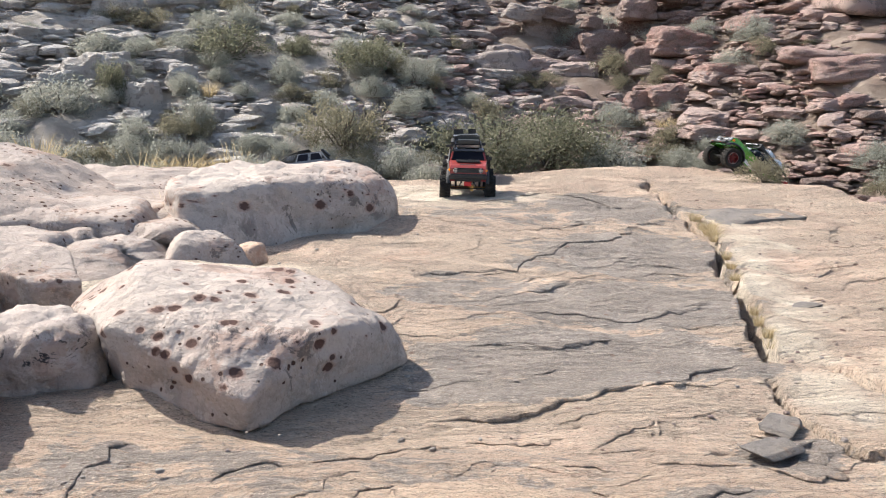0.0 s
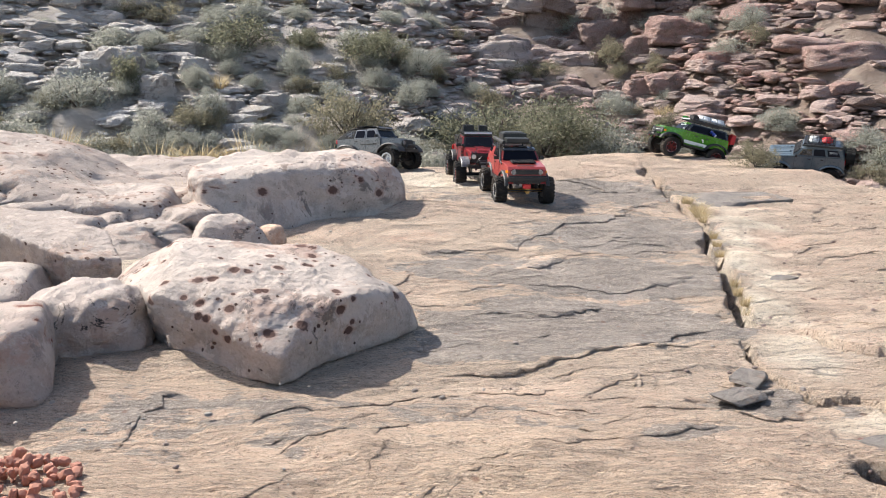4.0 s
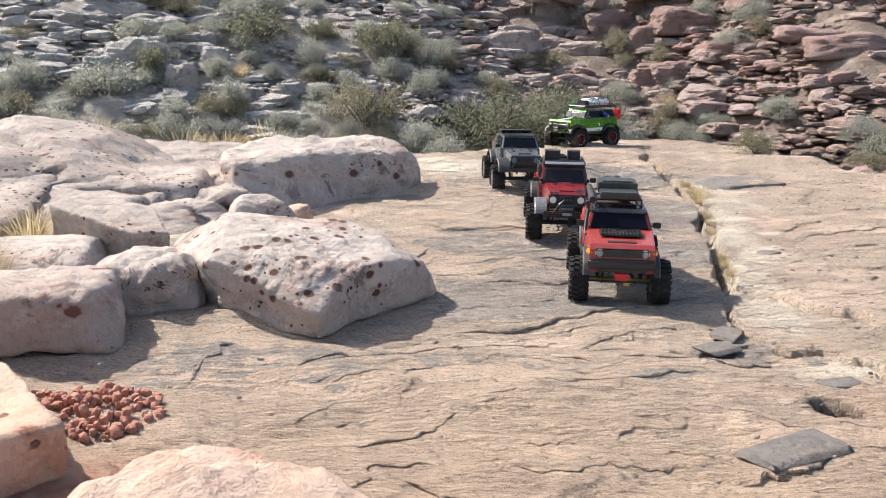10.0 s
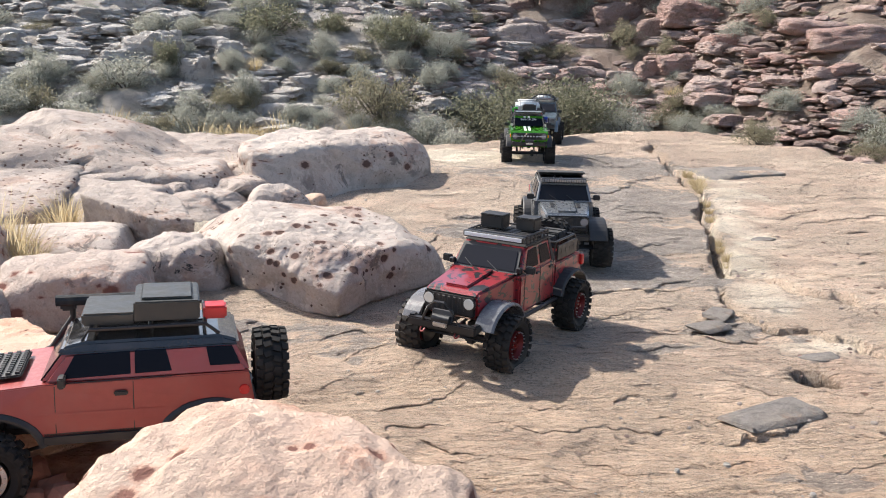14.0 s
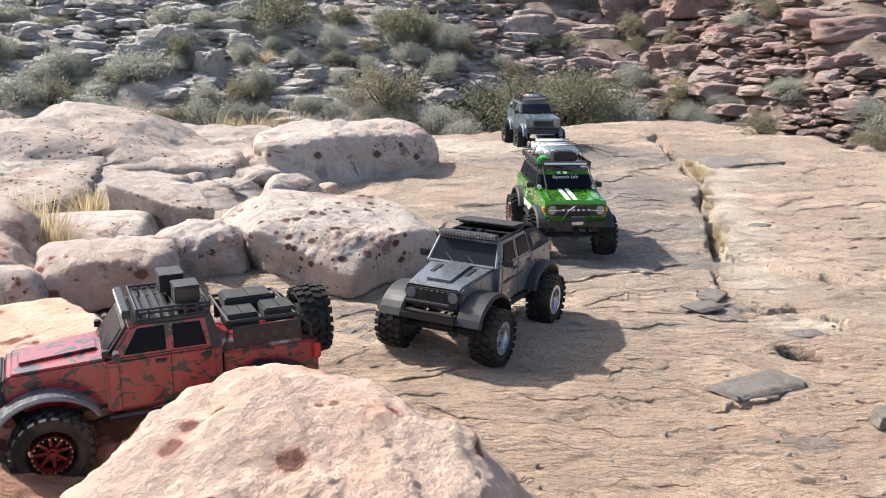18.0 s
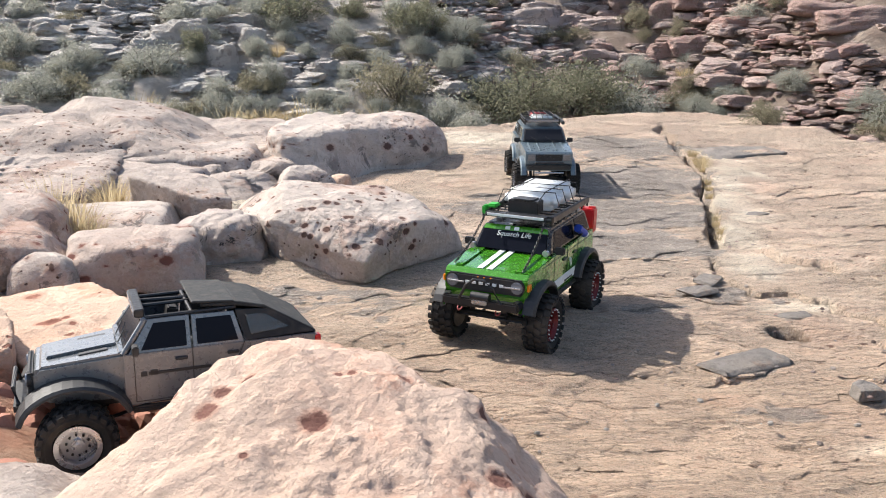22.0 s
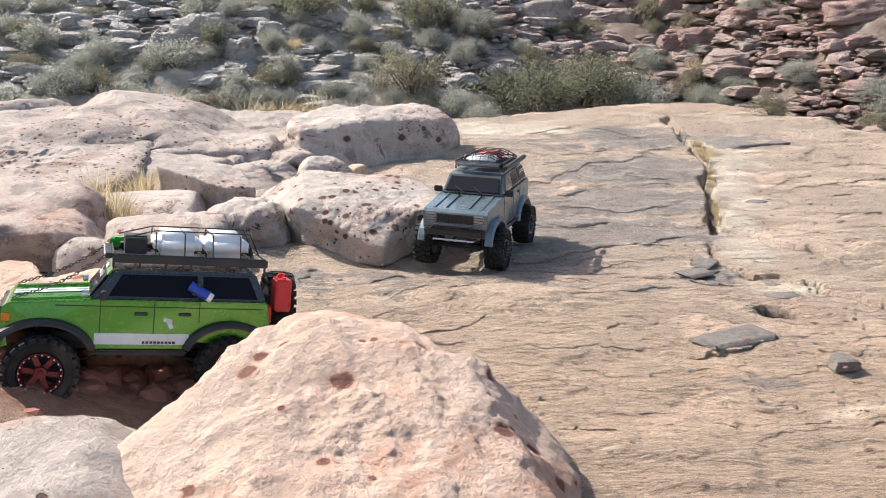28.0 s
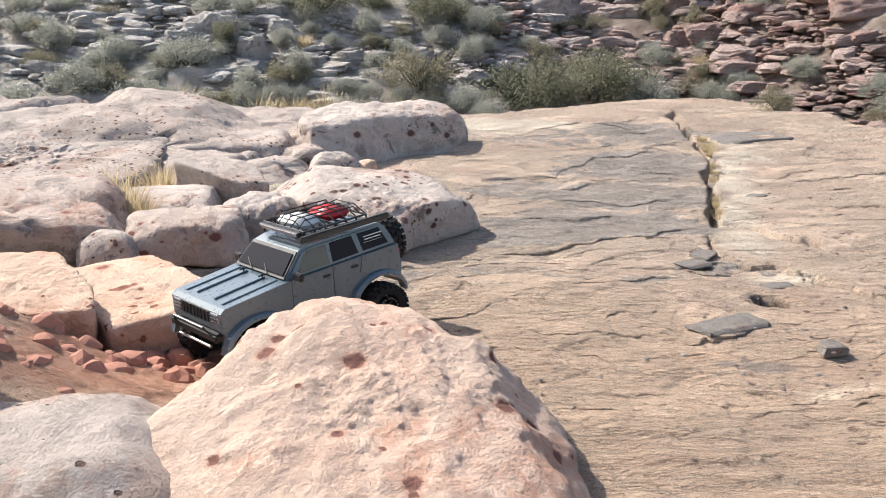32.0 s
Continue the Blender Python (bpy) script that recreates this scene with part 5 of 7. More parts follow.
def ring_mesh(r0, r1, y, mat, n=36, thick=0.002):
    bm = bmesh.new()
    rings = [[bm.verts.new((r * math.cos(k * 6.28319 / n), yy, r * math.sin(k * 6.28319 / n))) for r, yy in ((r0, y), (r1, y), (r1, y + thick), (r0, y + thick))] for k in range(n)]
    for k in range(n):
        for q in range(4):
            bm.faces.new((rings[k][q], rings[k][(q + 1) % 4], rings[(k + 1) % n][(q + 1) % 4], rings[(k + 1) % n][q]))
    bmesh.ops.recalc_face_normals(bm, faces=bm.faces[:])
    return mesh_of("beadlock_ring", bm, mat, smooth_shade=False)


def wheel_kit(radius, width, rim, style, rim_mat, ring=None, bolt=None):
    kit = dict(tyre=tyre_mesh(radius, width), rim=rim_mesh(rim, width, rim_mat, style), radius=radius)
    if ring:
        kit["ring"] = ring_mesh(rim * 0.84, rim * 1.08, width * 0.40, ring)
    kit["bolts"] = bolts_mesh(rim * 0.97, width * 0.40 + 0.003, bolt or SILVER, 20, 0.0016)
    kit["back"] = mesh_of("brake_disc", disc(rim * 1.06, 0.004, (0, -width * 0.41, 0), "y"), BLACK, smooth_shade=False)
    return kit


def add_wheel(kit, root, m, label):
    w = part("wheel", kit["rim"], None, root, label)
    w.matrix_basis = m
    part("tyre", kit["tyre"], None, w, "knobbly black rubber tyre")
    if "ring" in kit:
        part("beadlock_ring", kit["ring"], None, w)
    part("bolts", kit["bolts"], None, w)
    part("brake_disc", kit["back"], None, w)
    return w


def running_gear(root, kit, wb, track, rim_label, axle_mat=BLACK):
    """Four wheels, two axles, frame rails, shocks and links under the body."""
    wheels = []
    r = kit["radius"]
    for x in (wb / 2, -wb / 2):
        part("axle", tubes(((x, -track / 2 + 0.012, r), (x, track / 2 - 0.012, r)), r=0.0075, n=10), axle_mat, root)
        part("differential", boxes((x, 0.02, r, 0.03, 0.03, 0.03), bevel=0.008, segments=2), axle_mat, root)
        for s in (1, -1):
            part("shock_absorber", tubes(((x, s * 0.055, r), (x - 0.02 * (1 if x > 0 else -1), s * 0.06, 0.125)), r=0.0055, n=10), SATIN, root)
            part("link_arm", tubes(((x, s * 0.045, r - 0.008), (x * 0.25, s * 0.03, 0.078)), r=0.003), SATIN, root)
            home = pose(x, s * track / 2, r, 0, 0, 0 if s > 0 else 180)
            wheels.append((add_wheel(kit, root, home, rim_label), s, r))
        part("steering_link", tubes(((x + 0.018, -track / 2 + 0.02, r), (x + 0.018, track / 2 - 0.02, r)), r=0.0025), SATIN, root)
    part("chassis", boxes((0, 0.028, 0.095, wb + 0.06, 0.006, 0.02), (0, -0.028, 0.095, wb + 0.06, 0.006, 0.02), (0, 0, 0.088, 0.10, 0.085, 0.012), (0, 0, 0.112, wb + 0.03, 0.11, 0.016)), BLACK, root)
    return wheels


def lamp(root, x, y, z, r, mat, ring_mat=None, name="headlight", depth=0.006):
    if ring_mat:
        part("headlight_ring", disc(r * 1.25, depth, (x - 0.001, y, z), bevel=0.001), ring_mat, root)
    part(name, disc(r, depth + 0.003, (x, y, z), bevel=0.0015), mat, root)


def lettering(root, text, m, size, mat, name="lettering"):
    cu = bpy.data.curves.new(name, "FONT")
    cu.body, cu.size, cu.extrude, cu.align_x, cu.shear = text, size, 0.0003, "CENTER", 0.2
    tmp = bpy.data.objects.new(name, cu)
    scene.collection.objects.link(tmp)
    me = bpy.data.meshes.new_from_object(tmp.evaluated_get(bpy.context.evaluated_depsgraph_get()))
    bpy.data.objects.remove(tmp)
    me.materials.clear()
    me.materials.append(mat)
    ob = part(name, me, None, root)
    ob.matrix_basis = m
    return ob


def mirror_pair(root, x, z, half, mat=BLACK):
    for s in (1, -1):
        part("wing_mirror", boxes((x, s * (half + 0.016), z, 0.010, 0.022, 0.016), (x, s * (half + 0.004), z - 0.003, 0.006, 0.012, 0.005), bevel=0.002, segments=2), mat, root)


def seams(root, lines, half, s):
    """Door gaps and trim lines on the side s."""
    w = half if callable(half) else (lambda x, z: half)
    for a, b in lines:
        part("door_seam", tubes(((a[0], s * (w(*a) + 0.0002), a[1]), (b[0], s * (w(*b) + 0.0002), b[1])), r=0.0008, n=5), BLACK, root)


def roof_rack(root, x0, x1, half, z, rise=0.012, slats=7, mat=SATIN, r=0.0022):
    part("roof_rack", tubes(
        ((x0, half, z + rise), (x1, half, z + rise)), ((x0, -half, z + rise), (x1, -half, z + rise)), ((x1, -half, z + rise), (x1, half, z + rise)), ((x0, -half, z + rise), (x0, half, z + rise)),
        ((x0, half, z), (x1, half, z)), ((x0, -half, z), (x1, -half, z)), ((x1, -half, z), (x1, half, z)),
        *[((x0 + (x1 - x0) * k / 6, s * half, z - 0.012), (x0 + (x1 - x0) * k / 6, s * half, z + rise)) for k in (0, 1, 2, 3, 4, 5, 6) for s in (1, -1)], r=r), mat, root)
    for k in range(slats):
        x = x0 + (x1 - x0) * (k + 0.5) / slats
        part("rack_slat", boxes((x, 0, z, 0.007, 2 * half, 0.0025), bevel=0.0008), mat, root)


def light_bar(root, x, z, half, lit=LENS, h=0.011):
    bar = part("light_bar", boxes((x, 0, z, 0.012, 2 * half, h), bevel=0.0015), SATIN, root)
    part("lamp_lens", boxes((x + 0.0065, 0, z, 0.002, 2 * half - 0.008, h * 0.62), bevel=0.0005), lit, bar, "long clear lamp lens")


def front_bumper(root, x, z, half, hoop=True, winch=True):
    part("front_bumper", boxes((x, 0, z, 0.018, 2 * half, 0.018), (x - 0.006, half * 0.92, z + 0.004, 0.022, half * 0.2, 0.016, 0, 0, -14), (x - 0.006, -half * 0.92, z + 0.004, 0.022, half * 0.2, 0.016, 0, 0, 14), bevel=0.003, segments=2), SATIN, root)
    if hoop:
        part("bumper_hoop", tubes(((x + 0.008, half * 0.55, z + 0.006), (x + 0.013, half * 0.34, z + 0.038), (x + 0.014, half * 0.14, z + 0.052), (x + 0.014, -half * 0.14, z + 0.052), (x + 0.013, -half * 0.34, z + 0.038), (x + 0.008, -half * 0.55, z + 0.006)), r=0.003, n=8), SATIN, root)
    if winch:
        part("winch", disc(0.009, 0.04, (x + 0.004, 0, z + 0.014), "y"), BLACK, root)
        part("fairlead", boxes((x + 0.011, 0, z + 0.004, 0.004, 0.034, 0.011), bevel=0.003, segments=2), SILVER, root)
    for s in (1, -1):
        part("tow_shackle", tubes([(x + 0.010 + 0.006 * math.sin(a), s * half * 0.5 + 0.005 * math.cos(a), z - 0.010 - 0.006 * math.sin(a)) for a in np.linspace(0, 3.3, 7)], r=0.0018), REDMETAL, root)


def straight(a, b):
    """Half the width at a height, from (z, half) to (z, half)."""
    return lambda x, z: float(np.interp(z, (a[0], b[0]), (a[1], b[1])))


def car_red():
    root = empty("model_car")
    wb, tr = 0.313, 0.212
    kit = wheel_kit(0.061, 0.048, 0.030, "six", SATIN, ring=SILVER)
    wheels = running_gear(root, kit, wb, tr, "black wheel with a pale beadlock ring", BRASS)
    low = lambda x, z: 0.094 - 0.010 * max(0, (x - 0.12) / 0.11) ** 2 - (0.004 if z > 0.165 else 0)
    part("body", prism(body_profile(-0.215, 0.222, 0.098, [(0.228, 0.128), (0.226, 0.158), (0.212, 0.171), (0.075, 0.184), (-0.212, 0.186), (-0.220, 0.14)], (-wb / 2, wb / 2), 0.078, 0.07), low, 0.006), PAINT_RED, root)
    cab = straight((0.184, 0.089), (0.236, 0.074))
    part("cabin", prism([(0.082, 0.182), (0.048, 0.226), (-0.19, 0.230), (-0.216, 0.182)], cab, 0.006), PAINT_RED, root)
    part("roof", prism([(0.060, 0.222), (0.050, 0.233), (0.02, 0.239), (-0.17, 0.240), (-0.198, 0.232), (-0.200, 0.224)], straight((0.222, 0.079), (0.240, 0.071)), 0.005), plain("glossy_black_roof_paint", (0.02, 0.02, 0.021), 0.14, wear=0.12, coat=0.6), root, "glossy black roof")
    part("windscreen", cross_panel((0.080, 0.186), (0.053, 0.222), 0.078, 0.068), GLASS, root)
    for s in (1, -1):
        part("side_window", side_panel([(0.052, 0.190), (0.034, 0.222), (-0.042, 0.224), (-0.042, 0.192)], cab, s), GLASS, root)
        part("side_window", side_panel([(-0.048, 0.192), (-0.048, 0.224), (-0.092, 0.224), (-0.100, 0.193)], cab, s), GLASS, root)
        part("side_window", side_panel([(-0.155, 0.197), (-0.150, 0.224), (-0.188, 0.224), (-0.200, 0.197)], cab, s), GLASS, root)
        part("rocker_panel", boxes((0.0, s * 0.092, 0.101, 0.165, 0.012, 0.018), bevel=0.004, segments=2), BLACK, root)
        for ax in (wb / 2, -wb / 2):
            part("wheel_arch_flare", flare(ax, s, 0.077, 0.084, 0.100, 0.07, 0.010), BLACK, root)
        part("door_handle", boxes((-0.028, s * 0.0945, 0.166, 0.020, 0.004, 0.008), bevel=0.0018, segments=2), BLACK, root)
        seams(root, [((0.062, 0.110), (0.062, 0.180)), ((-0.045, 0.105), (-0.045, 0.182)), ((0.062, 0.184), (-0.10, 0.186))], low, s)
        lamp(root, 0.226, s * 0.058, 0.149, 0.0095, LENS, SILVER)
        part("corner_lamp", boxes((0.214, s * 0.082, 0.150, 0.026, 0.014, 0.013, 0, 0, -s * 24), bevel=0.003, segments=2), AMBER, root, "amber corner lamp")
        part("tail_lamp", disc(0.008, 0.006, (-0.205, s * 0.092, 0.158), "y", bevel=0.001), REDLENS, root)
    part("grille", boxes((0.226, 0, 0.149, 0.008, 0.142, 0.026), bevel=0.004, segments=2), BLACK, root)
    part("front_bumper", boxes((0.226, 0, 0.122, 0.030, 0.176, 0.026), (0.226, 0, 0.108, 0.022, 0.13, 0.016), bevel=0.006, segments=3), BLACK, root)
    part("rear_bumper", boxes((-0.220, 0, 0.112, 0.020, 0.17, 0.022), bevel=0.005, segments=2), BLACK, root)
    part("tow_block", boxes((0.222, 0, 0.088, 0.026, 0.034, 0.020), bevel=0.002), REDPLASTIC, root, "red servo block")
    part("bonnet_scoop", boxes((0.195, 0, 0.1735, 0.012, 0.075, 0.003, 0, 5, 0), bevel=0.001), BLACK, root)
    boards = part("traction_board", boxes((0.135, 0, 0.185, 0.052, 0.112, 0.004, 0, 5, 0), bevel=0.003, segments=2), BLACK, root, "black knobbly traction board on the bonnet")
    part("board_studs", boxes(*[(0.116 + 0.0125 * i, -0.048 + 0.0096 * j, 0.1885 - 0.0011 * (i - 1.5), 0.006, 0.005, 0.004) for i in range(4) for j in range(11)], bevel=0), BLACK, boards)
    part("snorkel", tubes(((0.11, -0.088, 0.172), (0.085, -0.092, 0.182), (0.052, -0.086, 0.232), (0.052, -0.086, 0.246)), r=0.005, n=8), BLACK, root)
    part("snorkel_head", boxes((0.058, -0.087, 0.250, 0.024, 0.014, 0.014), bevel=0.003, segments=2), BLACK, root)
    mirror_pair(root, 0.050, 0.192, 0.088)
    part("roof_rail", tubes(*[((0.025, s * 0.062, 0.238), (0.015, s * 0.062, 0.254), (-0.15, s * 0.062, 0.256), (-0.17, s * 0.062, 0.240)) for s in (1, -1)], ((0.012, -0.062, 0.254), (0.012, 0.062, 0.254)), ((-0.15, -0.062, 0.256), (-0.15, 0.062, 0.256)), ((-0.07, -0.062, 0.255), (-0.07, 0.062, 0.255)), r=0.003), SATIN, root)
    part("side_awning", tubes(((0.075, -0.076, 0.262), (-0.14, -0.076, 0.264)), r=0.009, n=10), FABRIC, root, "rolled black awning on the roof rail")
    part("cargo_case", boxes((-0.012, 0.0, 0.266, 0.075, 0.105, 0.018), bevel=0.003, segments=2), GREYCASE, root, "flat black cargo case")
    part("cargo_case", boxes((-0.095, 0.0, 0.276, 0.095, 0.110, 0.030), (-0.095, 0, 0.293, 0.075, 0.09, 0.004), bevel=0.003, segments=2), GREYCASE, root, "dark grey cargo case with a ribbed lid")
    part("cargo_case", boxes((-0.165, 0.03, 0.268, 0.035, 0.035, 0.020), bevel=0.003, segments=2), REDPLASTIC, root, "small red cargo box")
    spare = add_wheel(kit, root, pose(-0.252, 0, 0.165, 0, 0, 90), "spare wheel with a knobbly tyre")
    return tagged(root, "faded red model off-roader with black roof and cargo cases", "model car", "model cars in a convoy"), wheels


def slotted_front(root, paint, nose, z, half, lit):
    """Upright slotted grille with round lamps."""
    g = part("grille", boxes((nose, 0, z, 0.008, half * 2, 0.046), bevel=0.004, segments=2), paint, root)
    for k in range(7):
        part("grille_slot", boxes((nose + 0.0042, (k - 3) * 0.0125, z, 0.002, 0.0068, 0.032), bevel=0.0008), BLACK, g)
    for s in (1, -1):
        lamp(root, nose + 0.003, s * half * 0.78, z + 0.006, 0.0115, lit, SATIN)


def car_camo():
    root = empty("model_car")
    wb, tr = 0.345, 0.212
    kit = wheel_kit(0.063, 0.052, 0.029, "split", REDMETAL)
    wheels = running_gear(root, kit, wb, tr, "red anodised spoked wheel")
    hood = lambda x, z: 0.060 + 0.018 * min(1, max(0, (0.235 - x) / 0.15))
    part("bonnet", prism([(0.228, 0.125), (0.232, 0.165), (0.222, 0.176), (0.078, 0.188), (0.078, 0.11), (0.20, 0.11)], hood, 0.005), PAINT_CAMO, root)
    part("bonnet_bulge", boxes((0.15, 0, 0.184, 0.12, 0.055, 0.006, 0, 5, 0), bevel=0.003, segments=2), PAINT_CAMO, root)
    low = lambda x, z: 0.088
    part("body", prism([(0.085, 0.098), (0.085, 0.186), (-0.098, 0.188), (-0.098, 0.098)], low, 0.004), PAINT_CAMO, root)
    bed = body_profile(-0.262, -0.101, 0.112, [(-0.101, 0.174), (-0.262, 0.174)], (-wb / 2,), 0.082, 0.07)
    part("cargo_bed", prism(bed, 0.088, 0.003), PAINT_CAMO, root)
    cab = straight((0.184, 0.086), (0.240, 0.075))
    part("cabin", prism([(0.082, 0.184), (0.045, 0.234), (0.03, 0.240), (-0.085, 0.240), (-0.098, 0.184)], cab, 0.005), PAINT_CAMO, root)
    part("hard_top", prism([(0.040, 0.236), (0.036, 0.243), (-0.084, 0.245), (-0.101, 0.186), (-0.078, 0.186), (-0.072, 0.236)], straight((0.186, 0.088), (0.245, 0.075)), 0.003), BLACK, root, "black hard top")
    part("windscreen_frame", cross_panel((0.084, 0.187), (0.048, 0.236), 0.078, 0.070, 0.001), BLACK, root)
    part("windscreen", cross_panel((0.081, 0.191), (0.053, 0.229), 0.070, 0.064, 0.003), GLASS_DIM, root)
    for s in (1, -1):
        part("side_window", side_panel([(0.056, 0.192), (0.032, 0.231), (-0.010, 0.231), (-0.010, 0.192)], cab, s), GLASS, root)
        part("side_window", side_panel([(-0.022, 0.192), (-0.022, 0.231), (-0.066, 0.231), (-0.074, 0.192)], cab, s), GLASS, root)
        seams(root, [((0.064, 0.105), (0.064, 0.186)), ((-0.016, 0.105), (-0.016, 0.188)), ((-0.086, 0.12), (-0.086, 0.188)), ((0.064, 0.104), (-0.05, 0.104))], low, s)
        for hx in (0.0, -0.072):
            part("door_handle", boxes((hx, s * 0.0895, 0.176, 0.017, 0.004, 0.006), bevel=0.0015), BLACK, root)
        part("front_flare", flare(wb / 2, s, 0.080, 0.066, 0.108, 0.07, 0.007, 0.035), FLARE_GREY, root, "pale worn front wheel flare")
        part("rear_flare", flare(-wb / 2, s, 0.080, 0.084, 0.112, 0.07, 0.008, 0.03), BLACK, root)
        part("side_step", tubes(((0.085, s * 0.094, 0.094), (-0.098, s * 0.094, 0.094)), r=0.005, n=8), SATIN, root)
        part("bed_rack_panel", boxes((-0.175, s * 0.084, 0.196, 0.115, 0.004, 0.034), bevel=0.001), SATIN, root, "black bed rack panel with holes")
        part("rack_holes", boxes(*[(-0.14 - 0.024 * k, s * 0.0865, 0.196, 0.010, 0.001, 0.012) for k in range(4)], bevel=0.0004), GREYCASE, root)
        part("tail_lamp", boxes((-0.258, s * 0.090, 0.155, 0.014, 0.010, 0.026), bevel=0.002), REDLENS, root)
        part("cowl_lamp", boxes((0.082, s * 0.082, 0.197, 0.012, 0.012, 0.012), bevel=0.002), SATIN, root)
    part("bed_rack", tubes(*[((-0.105, s * 0.080, 0.176), (-0.112, s * 0.080, 0.222), (-0.225, s * 0.080, 0.222), (-0.250, s * 0.080, 0.200), (-0.252, s * 0.080, 0.176)) for s in (1, -1)], ((-0.112, -0.08, 0.222), (-0.112, 0.08, 0.222)), ((-0.225, -0.08, 0.222), (-0.225, 0.08, 0.222)), r=0.003), SATIN, root)
    slotted_front(root, BLACK, 0.234, 0.148, 0.060, LENS_LIT)
    front_bumper(root, 0.262, 0.108, 0.080)
    part("stinger_plate", boxes((0.262, 0, 0.128, 0.004, 0.050, 0.026, 0, -18, 0), bevel=0.002), SATIN, root)
    part("frame_horn", boxes((0.245, 0.028, 0.105, 0.05, 0.008, 0.014), (0.245, -0.028, 0.105, 0.05, 0.008, 0.014)), SATIN, root)
    mirror_pair(root, 0.068, 0.197, 0.086)
    roof_rack(root, -0.082, 0.030, 0.072, 0.253, 0.006, 8)
    light_bar(root, 0.046, 0.254, 0.074, GLARE_LENS, 0.014)
    part("cargo_case", boxes((-0.038, -0.040, 0.272, 0.040, 0.055, 0.028), (-0.038, -0.040, 0.287, 0.044, 0.059, 0.004), bevel=0.003, segments=2), BLACK, root, "black cargo case on the roof rack")
    part("cargo_case", boxes((-0.052, 0.038, 0.271, 0.040, 0.045, 0.026), (-0.052, 0.038, 0.285, 0.044, 0.049, 0.004), bevel=0.003, segments=2), BLACK, root, "black cargo case on the roof rack")
    for x, y, z, sx, sy, sz in ((-0.14, 0.03, 0.214, 0.055, 0.06, 0.026), (-0.165, -0.03, 0.226, 0.085, 0.06, 0.024), (-0.205, 0.03, 0.218, 0.055, 0.06, 0.024)):
        part("cargo_bag", boxes((x, y, z, sx, sy, sz), (x, y, z + 0.001, 0.006, sy + 0.001, sz + 0.002), bevel=0.006, segments=2), FABRIC, root, "black soft cargo bag")
    add_wheel(kit, root, pose(-0.272, 0.0, 0.182, 0, 0, 90), "spare wheel upright on the tail")
    part("wiper", tubes(((0.085, 0.03, 0.190), (0.074, 0.0, 0.205)), r=0.0012, n=5), BLACK, root)
    part("wiper", tubes(((0.085, -0.03, 0.190), (0.074, -0.055, 0.205)), r=0.0012, n=5), BLACK, root)
    return tagged(root, "red and black camouflage model pickup with roof and bed cargo", "model car", "model cars in a convoy"), wheels


